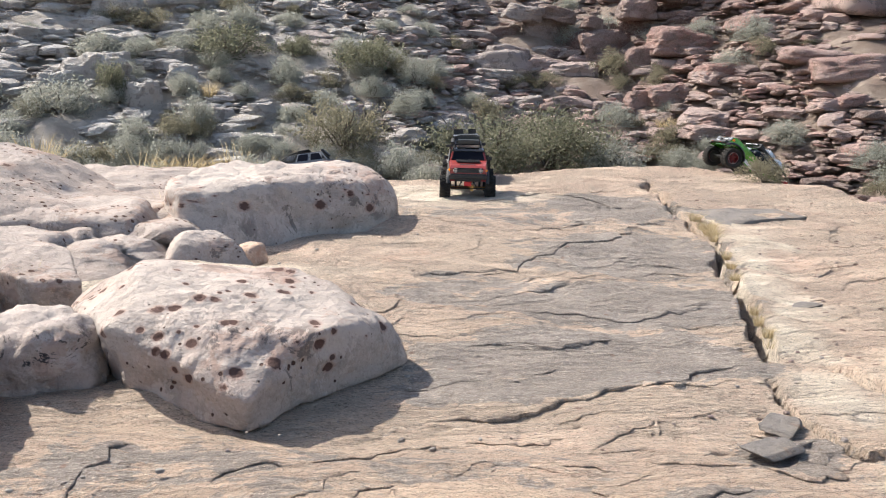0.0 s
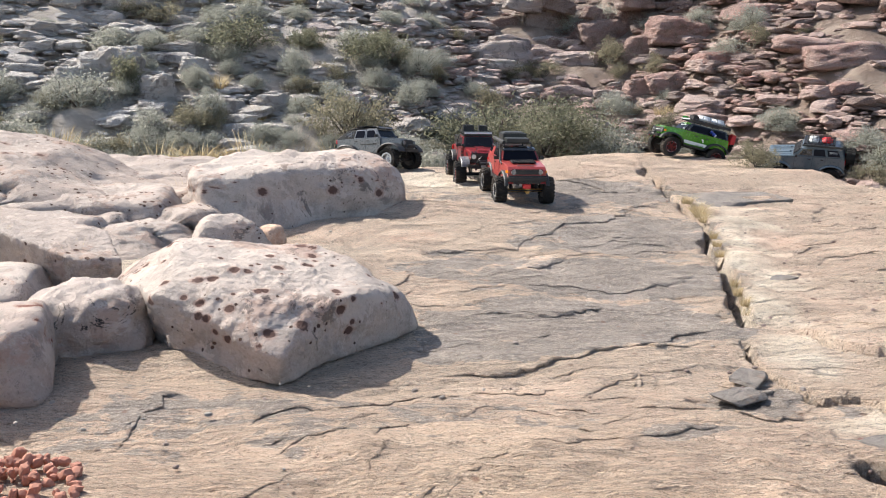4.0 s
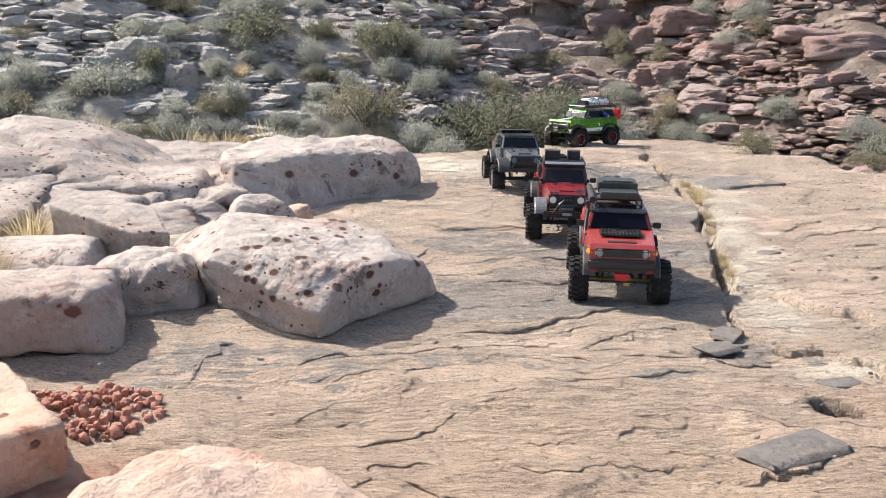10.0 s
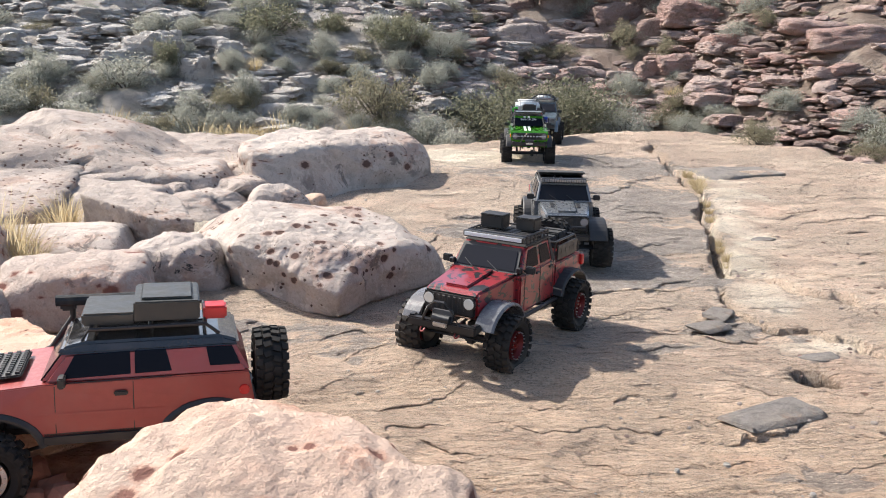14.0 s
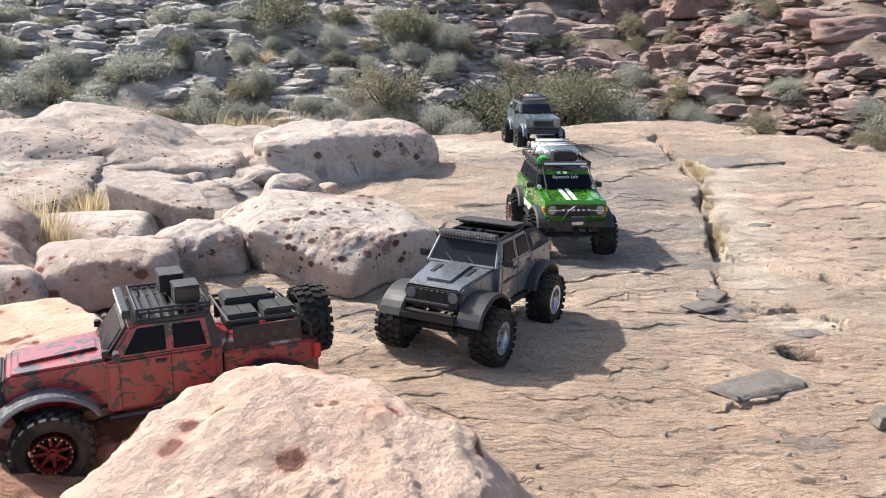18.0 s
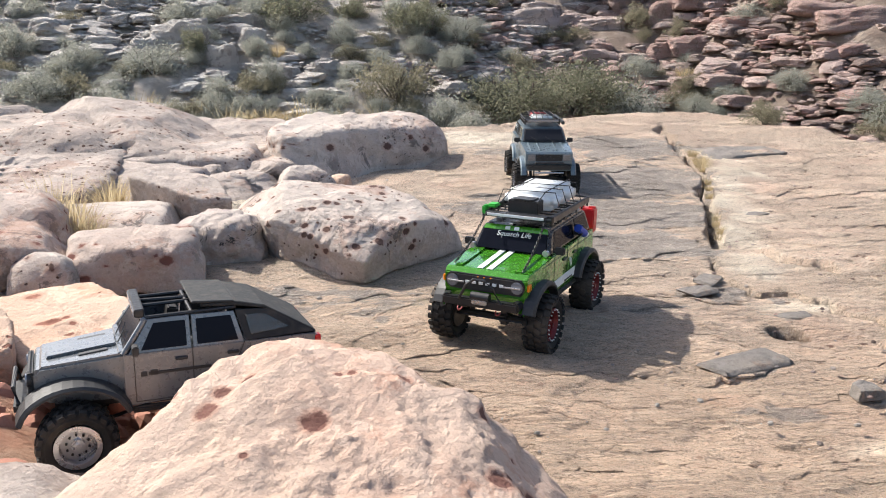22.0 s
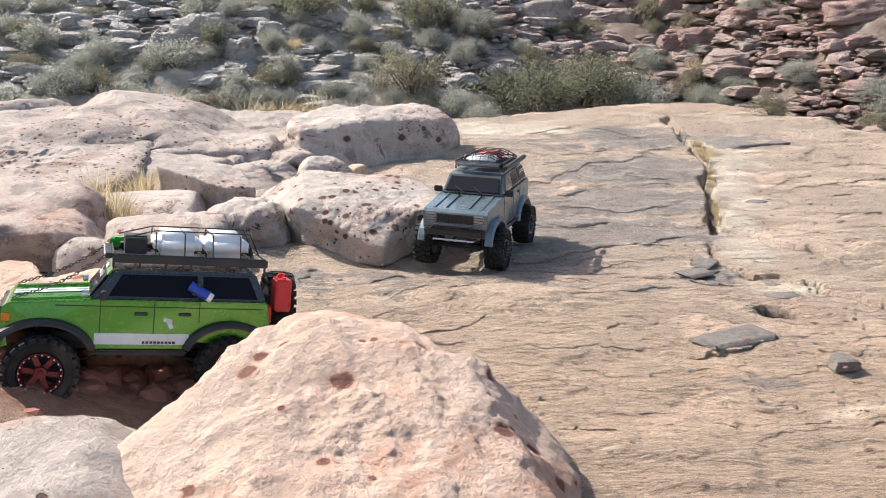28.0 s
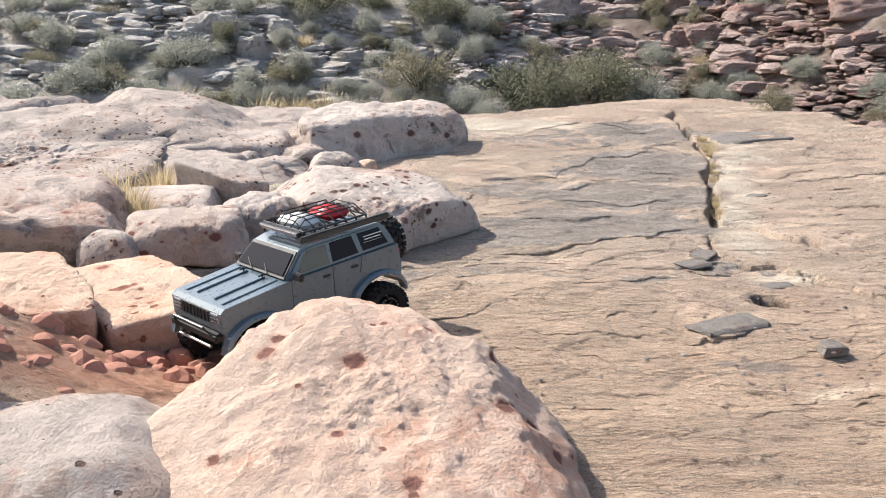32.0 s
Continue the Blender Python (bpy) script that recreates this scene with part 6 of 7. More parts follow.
def car_grey():
    root = empty("model_car")
    wb, tr = 0.318, 0.226
    kit = wheel_kit(0.062, 0.056, 0.033, "drilled", SILVER, ring=SILVER)
    kit["bolts"] = bolts_mesh(0.017, 0.0125, BLACK, 10, 0.0022)
    wheels = running_gear(root, kit, wb, tr, "silver drilled wheel with a deep lip")
    hood = lambda x, z: 0.062 + 0.018 * min(1, max(0, (0.225 - x) / 0.14))
    part("bonnet", prism([(0.214, 0.125), (0.218, 0.163), (0.208, 0.174), (0.075, 0.188), (0.075, 0.11), (0.19, 0.11)], hood, 0.005), PAINT_GREY, root)
    part("bonnet_bulge", boxes((0.142, 0, 0.1835, 0.11, 0.060, 0.005, 0, 6, 0), bevel=0.0025, segments=2), PAINT_GREY, root)
    for s in (1, -1):
        part("bonnet_vent", boxes((0.125, s * 0.040, 0.1835, 0.045, 0.012, 0.003, 0, 6, 0), bevel=0.001), BLACK, root)
    low = lambda x, z: 0.090
    prof = body_profile(-0.235, -0.06, 0.100, [(0.082, 0.100), (0.082, 0.187), (-0.235, 0.187)], (-wb / 2,), 0.084, 0.07)
    part("body", prism(prof, low, 0.004), PAINT_GREY, root)
    cab = straight((0.186, 0.087), (0.240, 0.074))
    for s in (1, -1):
        part("windscreen_pillar", tubes(((0.082, s * 0.083, 0.186), (0.046, s * 0.072, 0.236)), r=0.0045, n=8), PAINT_GREY, root)
        part("door_frame", side_panel([(0.074, 0.186), (0.040, 0.238), (-0.025, 0.239), (-0.025, 0.186)], cab, s, 0.0, 0.004), PAINT_GREY, root)
        part("door_frame", side_panel([(-0.028, 0.186), (-0.028, 0.239), (-0.098, 0.238), (-0.112, 0.186)], cab, s, 0.0, 0.004), PAINT_GREY, root)
        part("side_window", side_panel([(0.054, 0.191), (0.032, 0.232), (-0.018, 0.232), (-0.018, 0.191)], cab, s, 0.002), GLASS, root)
        part("side_window", side_panel([(-0.035, 0.191), (-0.035, 0.232), (-0.092, 0.232), (-0.102, 0.191)], cab, s, 0.002), GLASS, root)
        part("soft_top_side", side_panel([(-0.114, 0.187), (-0.100, 0.240), (-0.155, 0.236), (-0.232, 0.190)], cab, s, 0.0, 0.004), FABRIC, root)
        part("quarter_window", side_panel([(-0.124, 0.196), (-0.116, 0.230), (-0.150, 0.229), (-0.190, 0.203)], cab, s, 0.002), GLASS_LIGHT, root)
        seams(root, [((0.066, 0.106), (0.066, 0.186)), ((-0.026, 0.106), (-0.026, 0.188)), ((-0.100, 0.16), (-0.112, 0.188)), ((0.066, 0.106), (-0.06, 0.106))], low, s)
        for hx in (-0.008, -0.092):
            part("door_handle", boxes((hx, s * 0.0915, 0.172, 0.020, 0.004, 0.006), bevel=0.0015), BLACK, root)
        part("decal_stripe", boxes((-0.005, s * 0.0907, 0.152, 0.10, 0.0012, 0.005), (0.052, s * 0.0907, 0.152, 0.010, 0.0012, 0.008), (0.036, s * 0.0907, 0.153, 0.012, 0.0012, 0.009), bevel=0.0003), BLACK, root, "dark side decal")
        part("front_flare", flare(wb / 2, s, 0.084, 0.066, 0.120, 0.07, 0.009, 0.03), BLACK, root)
        part("rear_flare", flare(-wb / 2, s, 0.084, 0.086, 0.116, 0.07, 0.009, 0.03), BLACK, root)
        part("side_step", boxes((-0.005, s * 0.093, 0.095, 0.16, 0.012, 0.010), bevel=0.003, segments=2), SATIN, root)
        part("tail_lamp", boxes((-0.238, s * 0.084, 0.172, 0.012, 0.014, 0.024), bevel=0.002), REDLENS, root)
    part("windscreen_frame", boxes((0.046, 0, 0.237, 0.010, 0.150, 0.008, 0, -36, 0), (0.083, 0, 0.188, 0.012, 0.160, 0.006), bevel=0.002), PAINT_GREY, root)
    part("windscreen", cross_panel((0.080, 0.190), (0.050, 0.233), 0.078, 0.069, 0.001, 0.002), GLASS_DIM, root)
    part("interior", boxes((-0.06, 0, 0.182, 0.25, 0.15, 0.006), (-0.005, 0.035, 0.205, 0.018, 0.04, 0.05, 0, -12, 0), (-0.005, -0.035, 0.205, 0.018, 0.04, 0.05, 0, -12, 0), (-0.085, 0, 0.202, 0.018, 0.12, 0.04, 0, -12, 0), (0.055, 0, 0.190, 0.03, 0.14, 0.014), bevel=0.004, segments=2), BLACK, root)
    part("roll_cage", tubes(((0.045, -0.068, 0.240), (-0.10, -0.068, 0.243)), ((0.045, 0.068, 0.240), (-0.10, 0.068, 0.243)), ((-0.03, -0.068, 0.242), (-0.03, 0.068, 0.242)), ((-0.10, -0.068, 0.243), (-0.10, 0.068, 0.243)), ((0.045, 0.0, 0.242), (-0.05, 0.0, 0.244)), ((0.045, -0.035, 0.242), (-0.05, -0.02, 0.244)), r=0.0035, n=8), SATIN, root)
    part("soft_top", prism([(-0.045, 0.250), (-0.05, 0.2545), (-0.105, 0.2535), (-0.150, 0.243), (-0.236, 0.192), (-0.236, 0.186), (-0.150, 0.237), (-0.105, 0.246)], straight((0.186, 0.086), (0.25, 0.072)), 0.0015, 1), FABRIC, root, "folded black soft top")
    part("soft_top_roll", boxes((-0.065, 0, 0.257, 0.070, 0.150, 0.004, 0, -4, 0), bevel=0.0015), FABRIC, root, "loose rolled flap of the soft top")
    slotted_front(root, BLACK, 0.220, 0.147, 0.063, LENS)
    part("front_bumper", boxes((0.236, 0, 0.110, 0.024, 0.130, 0.018), bevel=0.004, segments=2), BLACK, root)
    part("bumper_hoop", tubes(((0.240, 0.058, 0.116), (0.246, 0.050, 0.142), (0.246, -0.050, 0.142), (0.240, -0.058, 0.116)), r=0.0035, n=8), SATIN, root)
    part("rear_bumper", boxes((-0.245, 0, 0.112, 0.020, 0.170, 0.020), bevel=0.004, segments=2), BLACK, root)
    mirror_pair(root, 0.064, 0.198, 0.087)
    bar = part("light_bar", boxes((0.052, 0, 0.248, 0.016, 0.140, 0.014), bevel=0.002), SATIN, root)
    for k in range(18):
        part("lamp_cell", boxes((0.0605, -0.0646 + 0.0076 * k, 0.248, 0.002, 0.0058, 0.009), bevel=0.0006), LENS, bar)
    part("wiper", tubes(((0.086, 0.03, 0.192), (0.074, 0.008, 0.206)), r=0.0012, n=5), BLACK, root)
    part("wiper", tubes(((0.086, -0.02, 0.192), (0.074, -0.045, 0.206)), r=0.0012, n=5), BLACK, root)
    return tagged(root, "gunmetal grey model off-roader with a folded black soft top", "model car", "model cars in a convoy"), wheels


def chain(root, a, b, links=26):
    a, b = Vector(a), Vector(b)
    d = (b - a) / links
    for k in range(links):
        c = a + d * (k + 0.5) + Vector((0, 0, -0.010 * math.sin(math.pi * (k + 0.5) / links)))
        ax = d.normalized()
        side = ax.cross(Vector((0, 0, 1))).normalized() if k % 2 else ax.cross(Vector((0, 1, 0))).normalized()
        l = d.length * 0.72
        part("chain_link", tubes([c + ax * l * math.cos(q) + side * 0.0024 * math.sin(q) for q in np.linspace(0, 6.2832, 9)], r=0.0009, n=5), SATIN, root)


def car_green():
    root = empty("model_car")
    wb, tr = 0.315, 0.214
    kit = wheel_kit(0.063, 0.050, 0.034, "six", REDMETAL, bolt=WHITE)
    wheels = running_gear(root, kit, wb, tr, "dark red beadlock wheel with pale bolts")
    low = lambda x, z: 0.096 - 0.006 * max(0, (x - 0.15) / 0.08) ** 2
    part("body", prism(body_profile(-0.225, 0.215, 0.100, [(0.224, 0.130), (0.224, 0.168), (0.214, 0.178), (0.075, 0.187), (-0.222, 0.188), (-0.230, 0.14)], (-wb / 2, wb / 2), 0.079, 0.07), low, 0.005), PAINT_GREEN, root)
    cab = straight((0.186, 0.090), (0.240, 0.078))
    part("cabin", prism([(0.086, 0.186), (0.052, 0.232), (0.03, 0.238), (-0.20, 0.240), (-0.222, 0.186)], cab, 0.005), plain("black_upper_body", (0.016, 0.017, 0.018), 0.25, wear=0.08, coat=0.4), root, "black upper body")
    part("windscreen_header", cross_panel((0.0585, 0.2275), (0.050, 0.237), 0.075, 0.072, 0.002), PAINT_GREEN, root)
    part("windscreen", cross_panel((0.085, 0.190), (0.0585, 0.227), 0.080, 0.073, 0.0025), GLASS, root)
    n = Vector((0.034, 0, 0.025)).normalized()
    tilt = math.degrees(math.atan2(0.034, 0.025))
    lettering(root, "Squatch Life", Matrix.Translation(Vector((0.066, 0, 0.2155)) + n * 0.0048) @ pose(0, 0, 0, 0, 0, 90) @ pose(0, 0, 0, 90 - (90 - tilt), 0, 0), 0.0165, WHITE)
    for y in (-0.0105, 0.0105):
        part("bonnet_stripe", boxes((0.146, y - 0.008, 0.1838, 0.128, 0.013, 0.0014, 0, 3.8, 0), bevel=0.0004), WHITE, root, "white bonnet stripe")
        part("header_stripe", boxes((0.0572, y - 0.008, 0.2335, 0.002, 0.011, 0.008, 0, -40, 0), bevel=0.0004), WHITE, root)
    for s in (1, -1):
        part("bonnet_ridge", boxes((0.146, s * 0.066, 0.1835, 0.13, 0.018, 0.005, 0, 3.8, 0), bevel=0.002, segments=2), PAINT_GREEN, root)
        part("side_window", side_panel([(0.056, 0.193), (0.034, 0.231), (-0.095, 0.232), (-0.095, 0.193)], cab, s), GLASS, root)
        part("side_window", side_panel([(-0.105, 0.193), (-0.105, 0.232), (-0.188, 0.232), (-0.205, 0.193)], cab, s), GLASS, root)
        part("side_stripe", boxes((-0.004, s * 0.0963, 0.118, 0.160, 0.0012, 0.020), bevel=0.0003), WHITE, root, "pale lower side stripe")
        part("side_mark", boxes(*[(-0.058 + 0.0065 * k, s * 0.0972, 0.112, 0.0045, 0.0008, 0.0045) for k in range(9)], bevel=0.0003), BLACK, root)
        part("side_badge", boxes((-0.050, s * 0.0966, 0.146, 0.008, 0.001, 0.018, 0, 20, 0), (-0.046, s * 0.0966, 0.152, 0.016, 0.001, 0.007, 0, -20, 0), bevel=0.0003), WHITE, root)
        seams(root, [((0.068, 0.106), (0.068, 0.186)), ((-0.022, 0.106), (-0.022, 0.186)), ((-0.10, 0.150), (-0.10, 0.186)), ((0.14, 0.176), (-0.215, 0.176))], low, s)
        for hx in (0.0, -0.075):
            part("door_handle", boxes((hx, s * 0.0975, 0.164, 0.022, 0.004, 0.006), bevel=0.0015), BLACK, root)
        for ax in (wb / 2, -wb / 2):
            part("wheel_arch_flare", flare(ax, s, 0.080, 0.088, 0.114, 0.07, 0.012, 0.03), BLACK, root)
        part("side_step", boxes((-0.004, s * 0.094, 0.094, 0.155, 0.016, 0.010), bevel=0.003, segments=2), BLACK, root)
        lamp(root, 0.227, s * 0.071, 0.153, 0.013, LENS, SATIN)
        part("lamp_bar", boxes((0.2345, s * 0.062, 0.153, 0.002, 0.036, 0.0035), bevel=0.0005), SILVER, root)
        part("corner_lamp", boxes((0.216, s * 0.093, 0.153, 0.014, 0.006, 0.014), bevel=0.0015), AMBER, root, "amber corner lamp")
        part("tail_lamp", boxes((-0.228, s * 0.080, 0.165, 0.008, 0.020, 0.034), bevel=0.002), REDLENS, root)
        part("cowl_lamp", disc(0.007, 0.010, (0.094, s * 0.084, 0.196), bevel=0.001), SILVER, root)
        chain(root, (0.062, s * 0.070, 0.262), (0.208, s * 0.076, 0.184))
    part("grille", boxes((0.224, 0, 0.152, 0.010, 0.164, 0.034), bevel=0.003, segments=2), BLACK, root)
    part("grille_mark", boxes(*[(0.2298, -0.0375 + 0.015 * k, 0.153, 0.002, 0.009, 0.006) for k in range(6)], bevel=0.0005), WHITE, root, "pale bars across the grille")
    part("marker_lamp", boxes(*[(0.230, 0.014 * k, 0.166, 0.002, 0.003, 0.0025) for k in (-1, 0, 1)], bevel=0.0005), AMBER, root)
    front_bumper(root, 0.244, 0.116, 0.084)
    part("rear_bumper", boxes((-0.238, 0, 0.112, 0.020, 0.17, 0.020), bevel=0.004, segments=2), BLACK, root)
    mirror_pair(root, 0.064, 0.197, 0.090)
    roof_rack(root, -0.215, 0.050, 0.080, 0.256, 0.010, 9)
    for s in (1, -1):
        part("rack_side_plate", boxes((-0.085, s * 0.082, 0.259, 0.27, 0.003, 0.014), bevel=0.001), SATIN, root)
    light_bar(root, 0.058, 0.262, 0.070, GLARE_LENS, 0.010)
    part("cargo_case", boxes((0.012, 0.005, 0.277, 0.038, 0.070, 0.030), (0.012, 0.005, 0.293, 0.04, 0.05, 0.004), bevel=0.003, segments=2), BLACK, root, "black cargo case with a handle")
    part("water_pack", boxes((-0.060, 0.0, 0.283, 0.085, 0.125, 0.044), bevel=0.014, segments=4), CLEARBAG, root, "clear plastic water bundle", True)
    part("water_pack", boxes((-0.148, 0.0, 0.284, 0.080, 0.125, 0.046), bevel=0.014, segments=4), CLEARBAG, root, "clear plastic water bundle", True)
    part("cargo_net", tubes(*[((-0.02 - 0.05 * k, -0.078, 0.262), (-0.02 - 0.05 * k, -0.062, 0.304), (-0.02 - 0.05 * k, 0.062, 0.306), (-0.02 - 0.05 * k, 0.078, 0.262)) for k in range(4)], *[((0.04, y, 0.290), (-0.02, y, 0.307), (-0.19, y, 0.309), (-0.21, y, 0.268)) for y in (-0.04, 0.04)], r=0.0013, n=5), BLACK, root, "black elastic cargo net")
    part("recovery_hook", boxes((0.035, -0.062, 0.277, 0.030, 0.022, 0.008), (0.045, -0.078, 0.268, 0.020, 0.010, 0.020), bevel=0.003, segments=2), GREENPART, root, "green bracket on the rack")
    part("jerry_can", boxes((-0.252, 0.068, 0.202, 0.030, 0.048, 0.060), (-0.252, 0.055, 0.235, 0.014, 0.014, 0.010), (-0.252, 0.083, 0.234, 0.010, 0.022, 0.005), bevel=0.006, segments=2), REDPLASTIC, root, "red fuel can on the tail")
    bottle = part("gas_bottle", tubes(((-0.080, 0.100, 0.218), (-0.090, 0.102, 0.212), (-0.112, 0.106, 0.200)), r=0.0095, n=14), BLUEPLASTIC, root, "blue gas bottle strapped to the side")
    part("bottle_collar", tubes(((-0.112, 0.106, 0.200), (-0.119, 0.107, 0.196)), r=0.0085, n=14), WHITE, bottle, "white collar")
    part("bottle_strap", boxes((-0.092, 0.098, 0.212, 0.008, 0.022, 0.026, 0, -28, 0), bevel=0.002), BLACK, bottle)
    add_wheel(kit, root, pose(-0.262, -0.015, 0.170, 0, 0, 90), "spare wheel on the tail")
    return tagged(root, "bright green model off-roader with white stripes and roof cargo", "model car", "model cars in a convoy"), wheels


def car_blue():
    root = empty("model_car")
    wb, tr = 0.300, 0.196
    kit = wheel_kit(0.057, 0.046, 0.027, "six", SATIN)
    wheels = running_gear(root, kit, wb, tr, "plain black wheel")
    low = lambda x, z: 0.090 - 0.004 * max(0, (x - 0.12) / 0.1)
    part("body", prism(body_profile(-0.215, 0.212, 0.096, [(0.222, 0.124), (0.222, 0.160), (0.214, 0.167), (0.075, 0.180), (-0.212, 0.184), (-0.220, 0.14)], (-wb / 2, wb / 2), 0.070, 0.066), low, 0.004), PAINT_BLUE, root)
    cab = straight((0.182, 0.086), (0.236, 0.074))
    part("cabin", prism([(0.078, 0.180), (0.030, 0.227), (0.01, 0.233), (-0.175, 0.235), (-0.19, 0.229), (-0.214, 0.182)], cab, 0.005), PAINT_BLUE, root)
    part("windscreen_surround", cross_panel((0.077, 0.183), (0.034, 0.226), 0.080, 0.071, 0.001), BLACK, root)
    part("windscreen", cross_panel((0.073, 0.188), (0.040, 0.221), 0.074, 0.067, 0.003), GLASS_DIM, root)
    for s in (1, -1):
        part("bonnet_ridge", boxes((0.142, s * 0.030, 0.1755, 0.115, 0.006, 0.004, 0, 5.2, 0), (0.142, s * 0.062, 0.1745, 0.125, 0.010, 0.004, 0, 5.2, 0), bevel=0.0015), PAINT_BLUE, root)
        part("body_post", tubes(((0.092, s * 0.032, 0.178), (0.092, s * 0.032, 0.190)), ((0.100, s * 0.032, 0.186), (0.084, s * 0.032, 0.186)), r=0.0018), SATIN, root)
        for poly in ([(0.046, 0.188), (0.020, 0.224), (-0.030, 0.226), (-0.030, 0.188)], [(-0.040, 0.188), (-0.040, 0.226), (-0.098, 0.227), (-0.108, 0.189)], [(-0.120, 0.190), (-0.112, 0.227), (-0.172, 0.227), (-0.190, 0.191)]):
            clear = poly[0][0] > 0
            part("side_window", side_panel(poly, cab, s, 0.0030 if clear else 0.0012, 0.0014 if clear else 0.003), GLASS_LIGHT if clear else GLASS_DIM, root)
            if clear:
                part("seat_cover", side_panel(poly, cab, s, 0.0010, 0.003), TAN, root, "tan seat cloth behind the side glass")
        part("window_print", boxes(*[(-0.150, s * 0.0815, 0.218 - 0.0065 * k, 0.05 - 0.006 * (k % 2), 0.001, 0.0022) for k in range(4)], bevel=0.0003), WHITE, root, "pale lines of print on the rear window")
        seams(root, [((0.066, 0.104), (0.066, 0.180)), ((-0.035, 0.104), (-0.035, 0.182)), ((-0.105, 0.150), (-0.112, 0.182)), ((0.066, 0.103), (-0.08, 0.103))], low, s)
        for hx in (-0.018, -0.090):
            part("door_handle", boxes((hx, s * 0.0915, 0.166, 0.018, 0.004, 0.005), bevel=0.0012), BLACK, root)
        for ax in (wb / 2, -wb / 2):
            part("wheel_arch_flare", flare(ax, s, 0.071, 0.082, 0.102, 0.066, 0.011, 0.015), PAINT_BLUE, root)
        part("rock_slider", tubes(((0.075, s * 0.094, 0.090), (-0.075, s * 0.094, 0.090)), r=0.004, n=8), SATIN, root)
        part("headlight", boxes((0.2225, s * 0.064, 0.146, 0.004, 0.026, 0.022), bevel=0.001), LENS, root, "rectangular lamp")
        part("headlight_bars", boxes(*[(0.2250, s * 0.064, 0.139 + 0.007 * k, 0.002, 0.026, 0.0016) for k in range(3)], bevel=0), BLACK, root)
        part("tail_lamp", boxes((-0.2185, s * 0.078, 0.155, 0.004, 0.018, 0.030), bevel=0.001), REDLENS, root)
    grille = part("grille", boxes((0.2215, 0, 0.146, 0.004, 0.098, 0.024), bevel=0.001), BLACK, root)
    for k in range(8):
        part("grille_bar", boxes((0.2240, -0.042 + 0.012 * k, 0.146, 0.002, 0.003, 0.022), bevel=0.0004), SATIN, grille)
    part("front_bumper", boxes((0.226, 0, 0.112, 0.018, 0.160, 0.018), bevel=0.004, segments=2), BLACK, root)
    part("bumper_hoop", tubes(((0.232, 0.066, 0.114), (0.242, 0.050, 0.131), (0.242, -0.050, 0.131), (0.232, -0.066, 0.114)), r=0.003, n=8), SATIN, root)
    part("skid_bar", tubes(((0.232, 0.055, 0.092), (0.232, -0.055, 0.092)), r=0.003, n=8), SILVER, root)
    part("rear_bumper", boxes((-0.222, 0, 0.110, 0.016, 0.16, 0.018), bevel=0.004, segments=2), BLACK, root)
    mirror_pair(root, 0.056, 0.187, 0.085)
    roof_rack(root, -0.150, 0.010, 0.066, 0.250, 0.008, 8)
    light_bar(root, 0.018, 0.254, 0.064, LENS, 0.010)
    part("side_awning", boxes((-0.085, 0.078, 0.248, 0.23, 0.012, 0.013), bevel=0.003, segments=2), GREYCASE, root, "grey awning case on the roof side")
    part("cargo_bag", boxes((-0.030, 0.0, 0.262, 0.055, 0.085, 0.018), bevel=0.007, segments=3), WHITE, root, "white cargo bag on the rack", True)
    part("cargo_bag", boxes((-0.105, 0.0, 0.262, 0.060, 0.075, 0.018), bevel=0.007, segments=3), REDPLASTIC, root, "red cargo bag on the rack", True)
    part("cargo_net", tubes(*[((0.005 - 0.026 * k, -0.066, 0.258), (0.005 - 0.026 * k, -0.03, 0.274), (0.005 - 0.026 * k, 0.03, 0.274), (0.005 - 0.026 * k, 0.066, 0.258)) for k in range(7)], *[((0.010, y, 0.258), (-0.01, y, 0.2745), (-0.135, y, 0.2745), (-0.150, y, 0.258)) for y in (-0.045, -0.022, 0.0, 0.022, 0.045)], r=0.0014, n=5), BLACK, root, "black cargo net")
    add_wheel(kit, root, pose(-0.246, 0.0, 0.165, 0, 0, 90), "spare wheel on the tail")
    part("wiper", tubes(((0.080, 0.03, 0.186), (0.066, 0.004, 0.200)), r=0.0012, n=5), BLACK, root)
    part("wiper", tubes(((0.080, -0.02, 0.186), (0.066, -0.05, 0.200)), r=0.0012, n=5), BLACK, root)
    return tagged(root, "dusty blue-grey model wagon with a netted roof rack", "model car", "model cars in a convoy"), wheels


def sized(car, k):
    """A car built to one scale larger than its neighbours."""
    car[0].scale = (k, k, k)
    return car[0], [(w, s, r * k) for w, s, r in car[1]]


CARS = {"red": car_red(), "camo": car_camo(), "grey": car_grey(), "green": sized(car_green(), 1.05), "blue": sized(car_blue(), 1.11)}


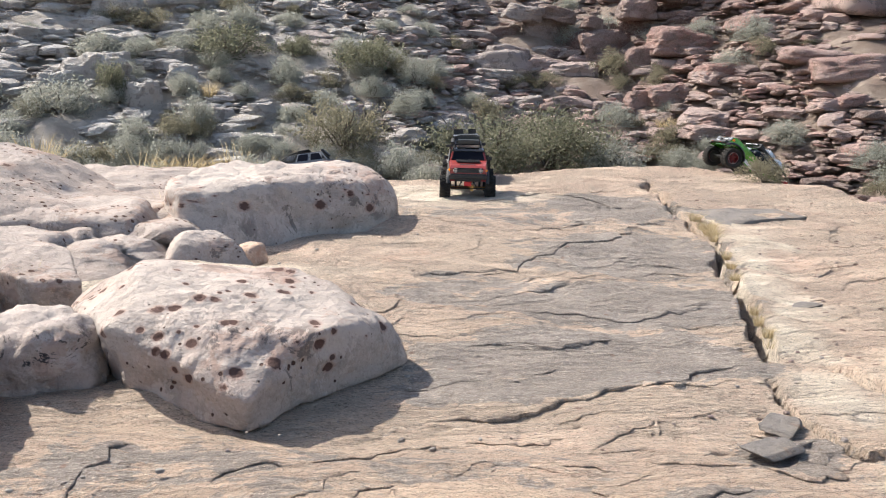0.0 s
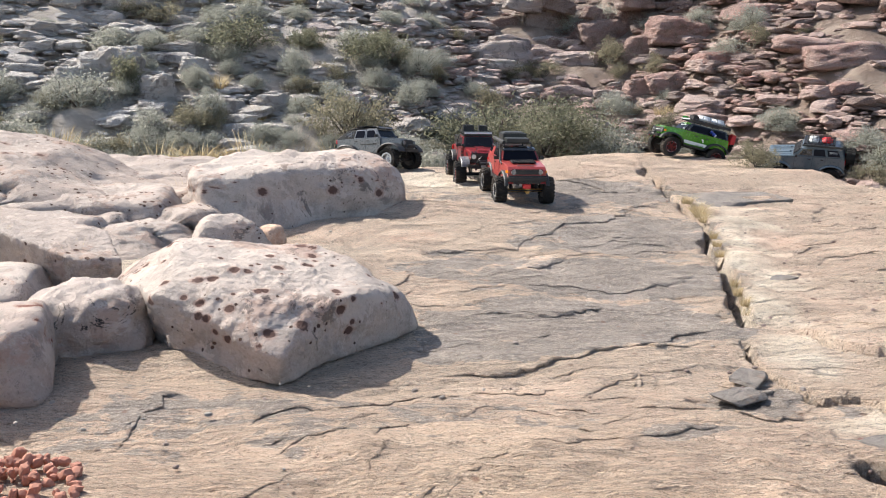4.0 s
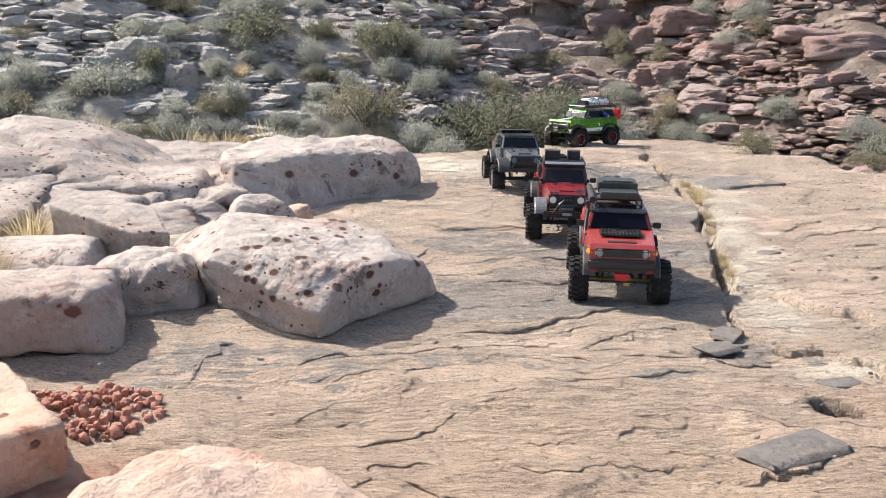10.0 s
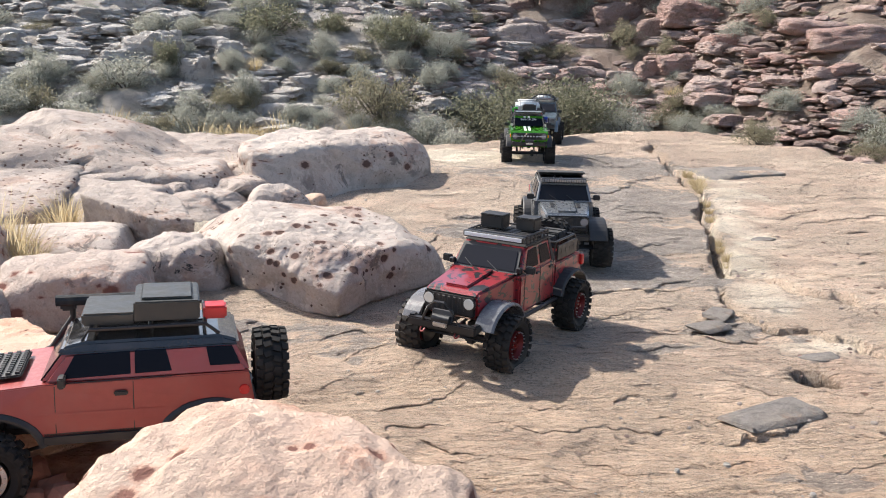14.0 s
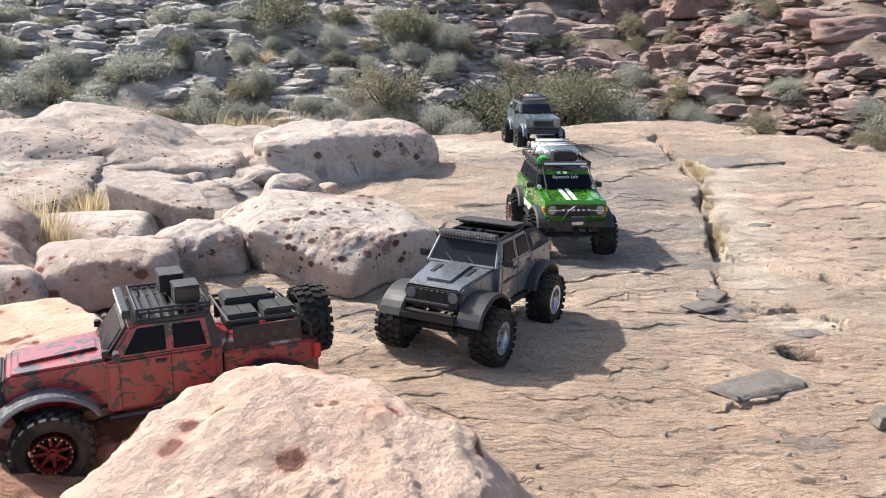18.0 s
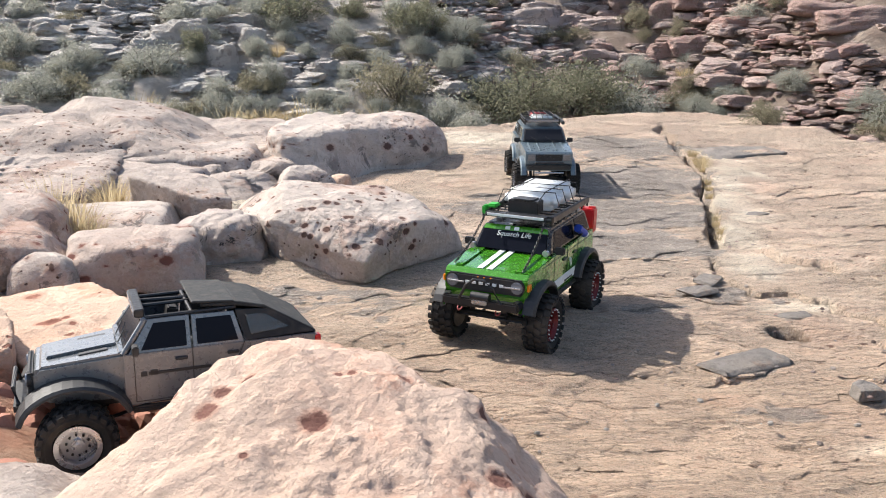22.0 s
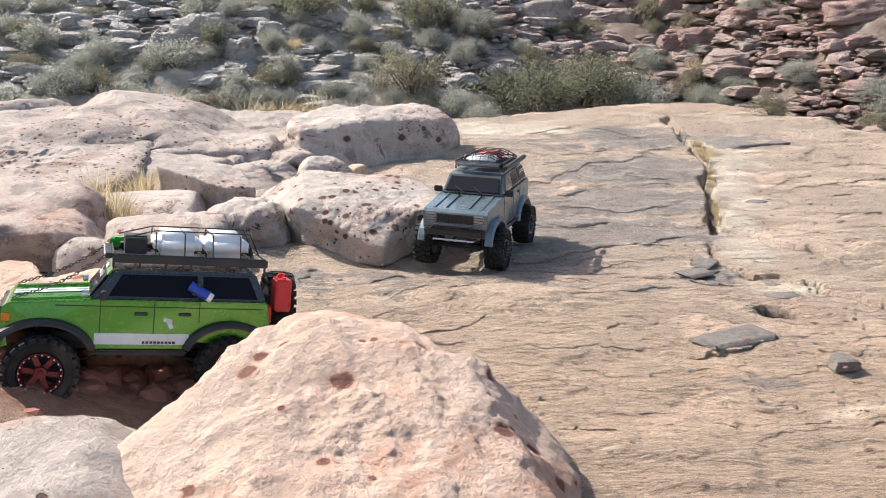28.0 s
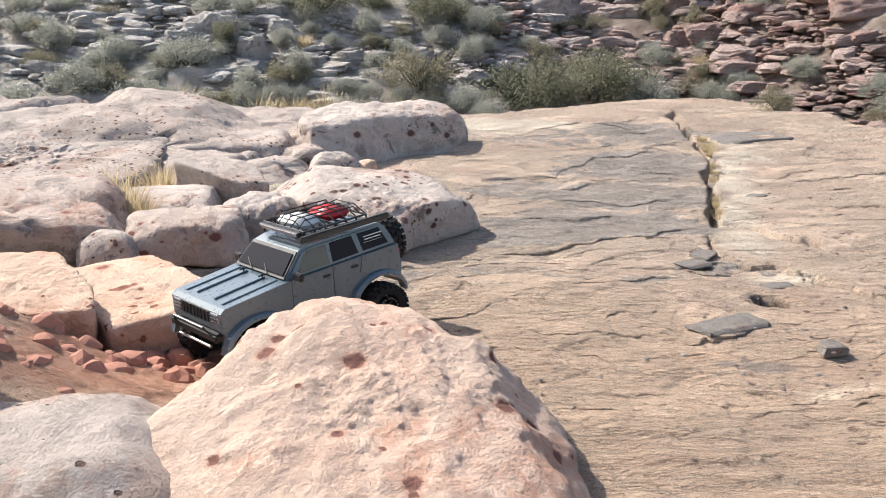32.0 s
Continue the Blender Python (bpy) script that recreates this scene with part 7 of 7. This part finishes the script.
# ---- how the cars drive: seconds, x, y, heading, and where they climb the pitch and lift ----
DRIVE = {
    "red": [
        (0, 0.490, 5.024, -95), (1, 0.530, 4.925, -94), (2, 0.545, 4.766, -90), (3, 0.600, 4.655, -86), (6, 0.683, 4.064, -87),
        (7, 0.684, 3.780, -88), (8, 0.688, 3.372, -90), (9, 0.680, 3.021, -94), (10, 0.645, 2.667, -100), (11, 0.483, 2.295, -116),
        (12, 0.166, 1.884, -130), (13, -0.150, 1.563, -140), (14, -0.460, 1.420, -166), (14.5, -0.620, 1.340, -172), (16, -1.100, 1.220, -178),
        (32, -2.600, 1.150, -180),
    ],
    "camo": [
        (0, 0.570, 5.850, -96), (1, 0.550, 5.677, -94), (2, 0.520, 5.505, -90), (3, 0.514, 5.289, -88), (6, 0.582, 4.637, -84),
        (7, 0.640, 4.523, -79), (8, 0.656, 4.231, -90), (9, 0.642, 3.838, -91), (10, 0.632, 3.424, -97), (11, 0.597, 3.204, -88),
        (12, 0.552, 2.753, -98), (13, 0.416, 2.385, -110), (14, 0.228, 2.031, -123), (16.5, -0.199, 1.498, -138), (17, -0.278, 1.459, -156),
        (18, -0.436, 1.408, -157), (19, -0.660, 1.295, -163), (20, -0.731, 1.214, -172), (21, -1.060, 1.140, -178), (23, -1.550, 1.150, -180),
        (32, -2.200, 1.150, -180),
    ],
    "grey": [
        (0, -0.300, 5.970, -12), (3, -0.120, 5.930, -22), (4.5, 0.080, 5.550, -40), (6, 0.301, 5.079, -43), (7, 0.451, 4.939, -57),
        (8, 0.519, 4.741, -66), (9, 0.578, 4.639, -78), (10, 0.595, 4.368, -89), (11, 0.585, 4.060, -93), (12, 0.555, 3.640, -99),
        (13, 0.492, 3.237, -83), (14, 0.513, 2.875, -95), (17, 0.218, 2.040, -111), (18, 0.150, 1.923, -119), (19, 0.042, 1.743, -128),
        (20, -0.160, 1.553, -141), (21, -0.352, 1.357, -144), (22, -0.436, 1.299, -158), (23, -0.520, 1.387, -160), (24, -0.645, 1.167, -168),
        (25, -0.770, 1.110, -174), (28, -1.300, 1.140, -180), (32, -1.800, 1.140, -180),
    ],
    "green": [
        (0, 2.360, 6.360, -172, 13, 0.03), (1, 2.290, 6.390, -172, 15, 0.01), (2, 2.230, 6.400, -173, 16, -0.01), (3, 2.160, 6.420, -174, 17, -0.03), (6, 1.950, 6.430, -178),
        (7, 1.880, 6.430, -176), (8, 1.770, 6.400, -170), (9, 1.510, 6.320, -155), (10, 1.290, 6.180, -143), (11, 1.180, 6.060, -125),
        (12, 0.860, 5.500, -112), (13, 0.740, 5.220, -96), (14, 0.681, 4.899, -95), (17, 0.465, 3.326, -94), (18, 0.490, 2.835, -87),
        (19, 0.490, 2.520, -84), (20, 0.500, 2.490, -86), (21, 0.478, 2.314, -102), (22, 0.243, 1.877, -117), (23, 0.143, 1.748, -132),
        (24, 0.030, 1.683, -140), (25, -0.030, 1.617, -146), (27.5, -0.505, 1.330, -154), (28, -0.600, 1.315, -160), (29, -0.765, 1.120, -170),
        (30, -0.847, 1.139, -178), (31, -0.934, 1.042, -180), (31.5, -1.120, 1.080, -180), (32, -1.320, 1.120, -180),
    ],
    "blue": [
        (0, 4.400, 5.000, -215), (3, 3.700, 5.500, -215), (4.5, 2.500, 6.750, -200), (6, 1.580, 6.930, -172), (7, 1.560, 6.930, -170),
        (8, 1.540, 6.900, -165), (9, 1.480, 6.860, -152), (10, 1.380, 6.760, -132), (11, 1.280, 6.550, -115), (12, 1.150, 6.160, -108),
        (13, 1.060, 5.970, -108), (14, 0.919, 5.881, -102), (17, 0.716, 5.381, -90), (18, 0.701, 5.057, -84), (19, 0.670, 4.783, -85),
        (20, 0.607, 4.329, -84), (21, 0.530, 3.980, -84), (22, 0.520, 3.630, -90), (23, 0.461, 3.286, -98), (24, 0.375, 2.971, -102),
        (25, 0.377, 2.926, -115), (27.5, 0.173, 2.457, -112), (28, 0.136, 2.360, -109), (29, -0.017, 1.967, -116), (30, -0.086, 1.844, -121),
        (31, -0.161, 1.725, -127), (32, -0.331, 1.502, -134),
    ],
}


def on_ground(x, y, heading, climb=0.0, lift=0.0, wheelbase=0.313, track=0.2):
    """The pose of a car whose wheels stand on the land at x, y."""
    h = radians(heading)
    f, s = Vector((math.cos(h), math.sin(h))), Vector((-math.sin(h), math.cos(h)))
    z = {(a, b): float(land(x + f.x * a * wheelbase / 2 + s.x * b * track / 2, y + f.y * a * wheelbase / 2 + s.y * b * track / 2)) for a in (1, -1) for b in (1, -1)}
    front, rear = (z[1, 1] + z[1, -1]) / 2, (z[-1, 1] + z[-1, -1]) / 2
    roll = math.degrees(math.atan2((z[1, 1] + z[-1, 1] - z[1, -1] - z[-1, -1]) / 2, track))
    pitch = math.degrees(math.atan2(front - rear, wheelbase)) + climb
    return pose(x, y, (front + rear) / 2 + lift, 0, 0, heading) @ pose(0, 0, 0, 0, -pitch, 0) @ pose(0, 0, 0, roll, 0, 0)


def motions():
    for key, path in DRIVE.items():
        root, wheels = CARS[key]
        t, x, y = (np.array([row[k] for row in path], float) for k in range(3))
        walk(root, [(row[0], on_ground(*row[1:])) for row in path])
        times = np.arange(0, 32.01, 0.2)
        px, py = np.interp(times, t, x), np.interp(times, t, y)
        travel = np.concatenate([[0], np.cumsum(np.hypot(np.diff(px), np.diff(py)))])
        for w, side, r in wheels:
            home = w.matrix_basis.copy()
            walk(w, [(float(a), home @ pose(0, 0, 0, 0, side * math.degrees(d / r), 0)) for a, d in zip(times, travel)])


motions()
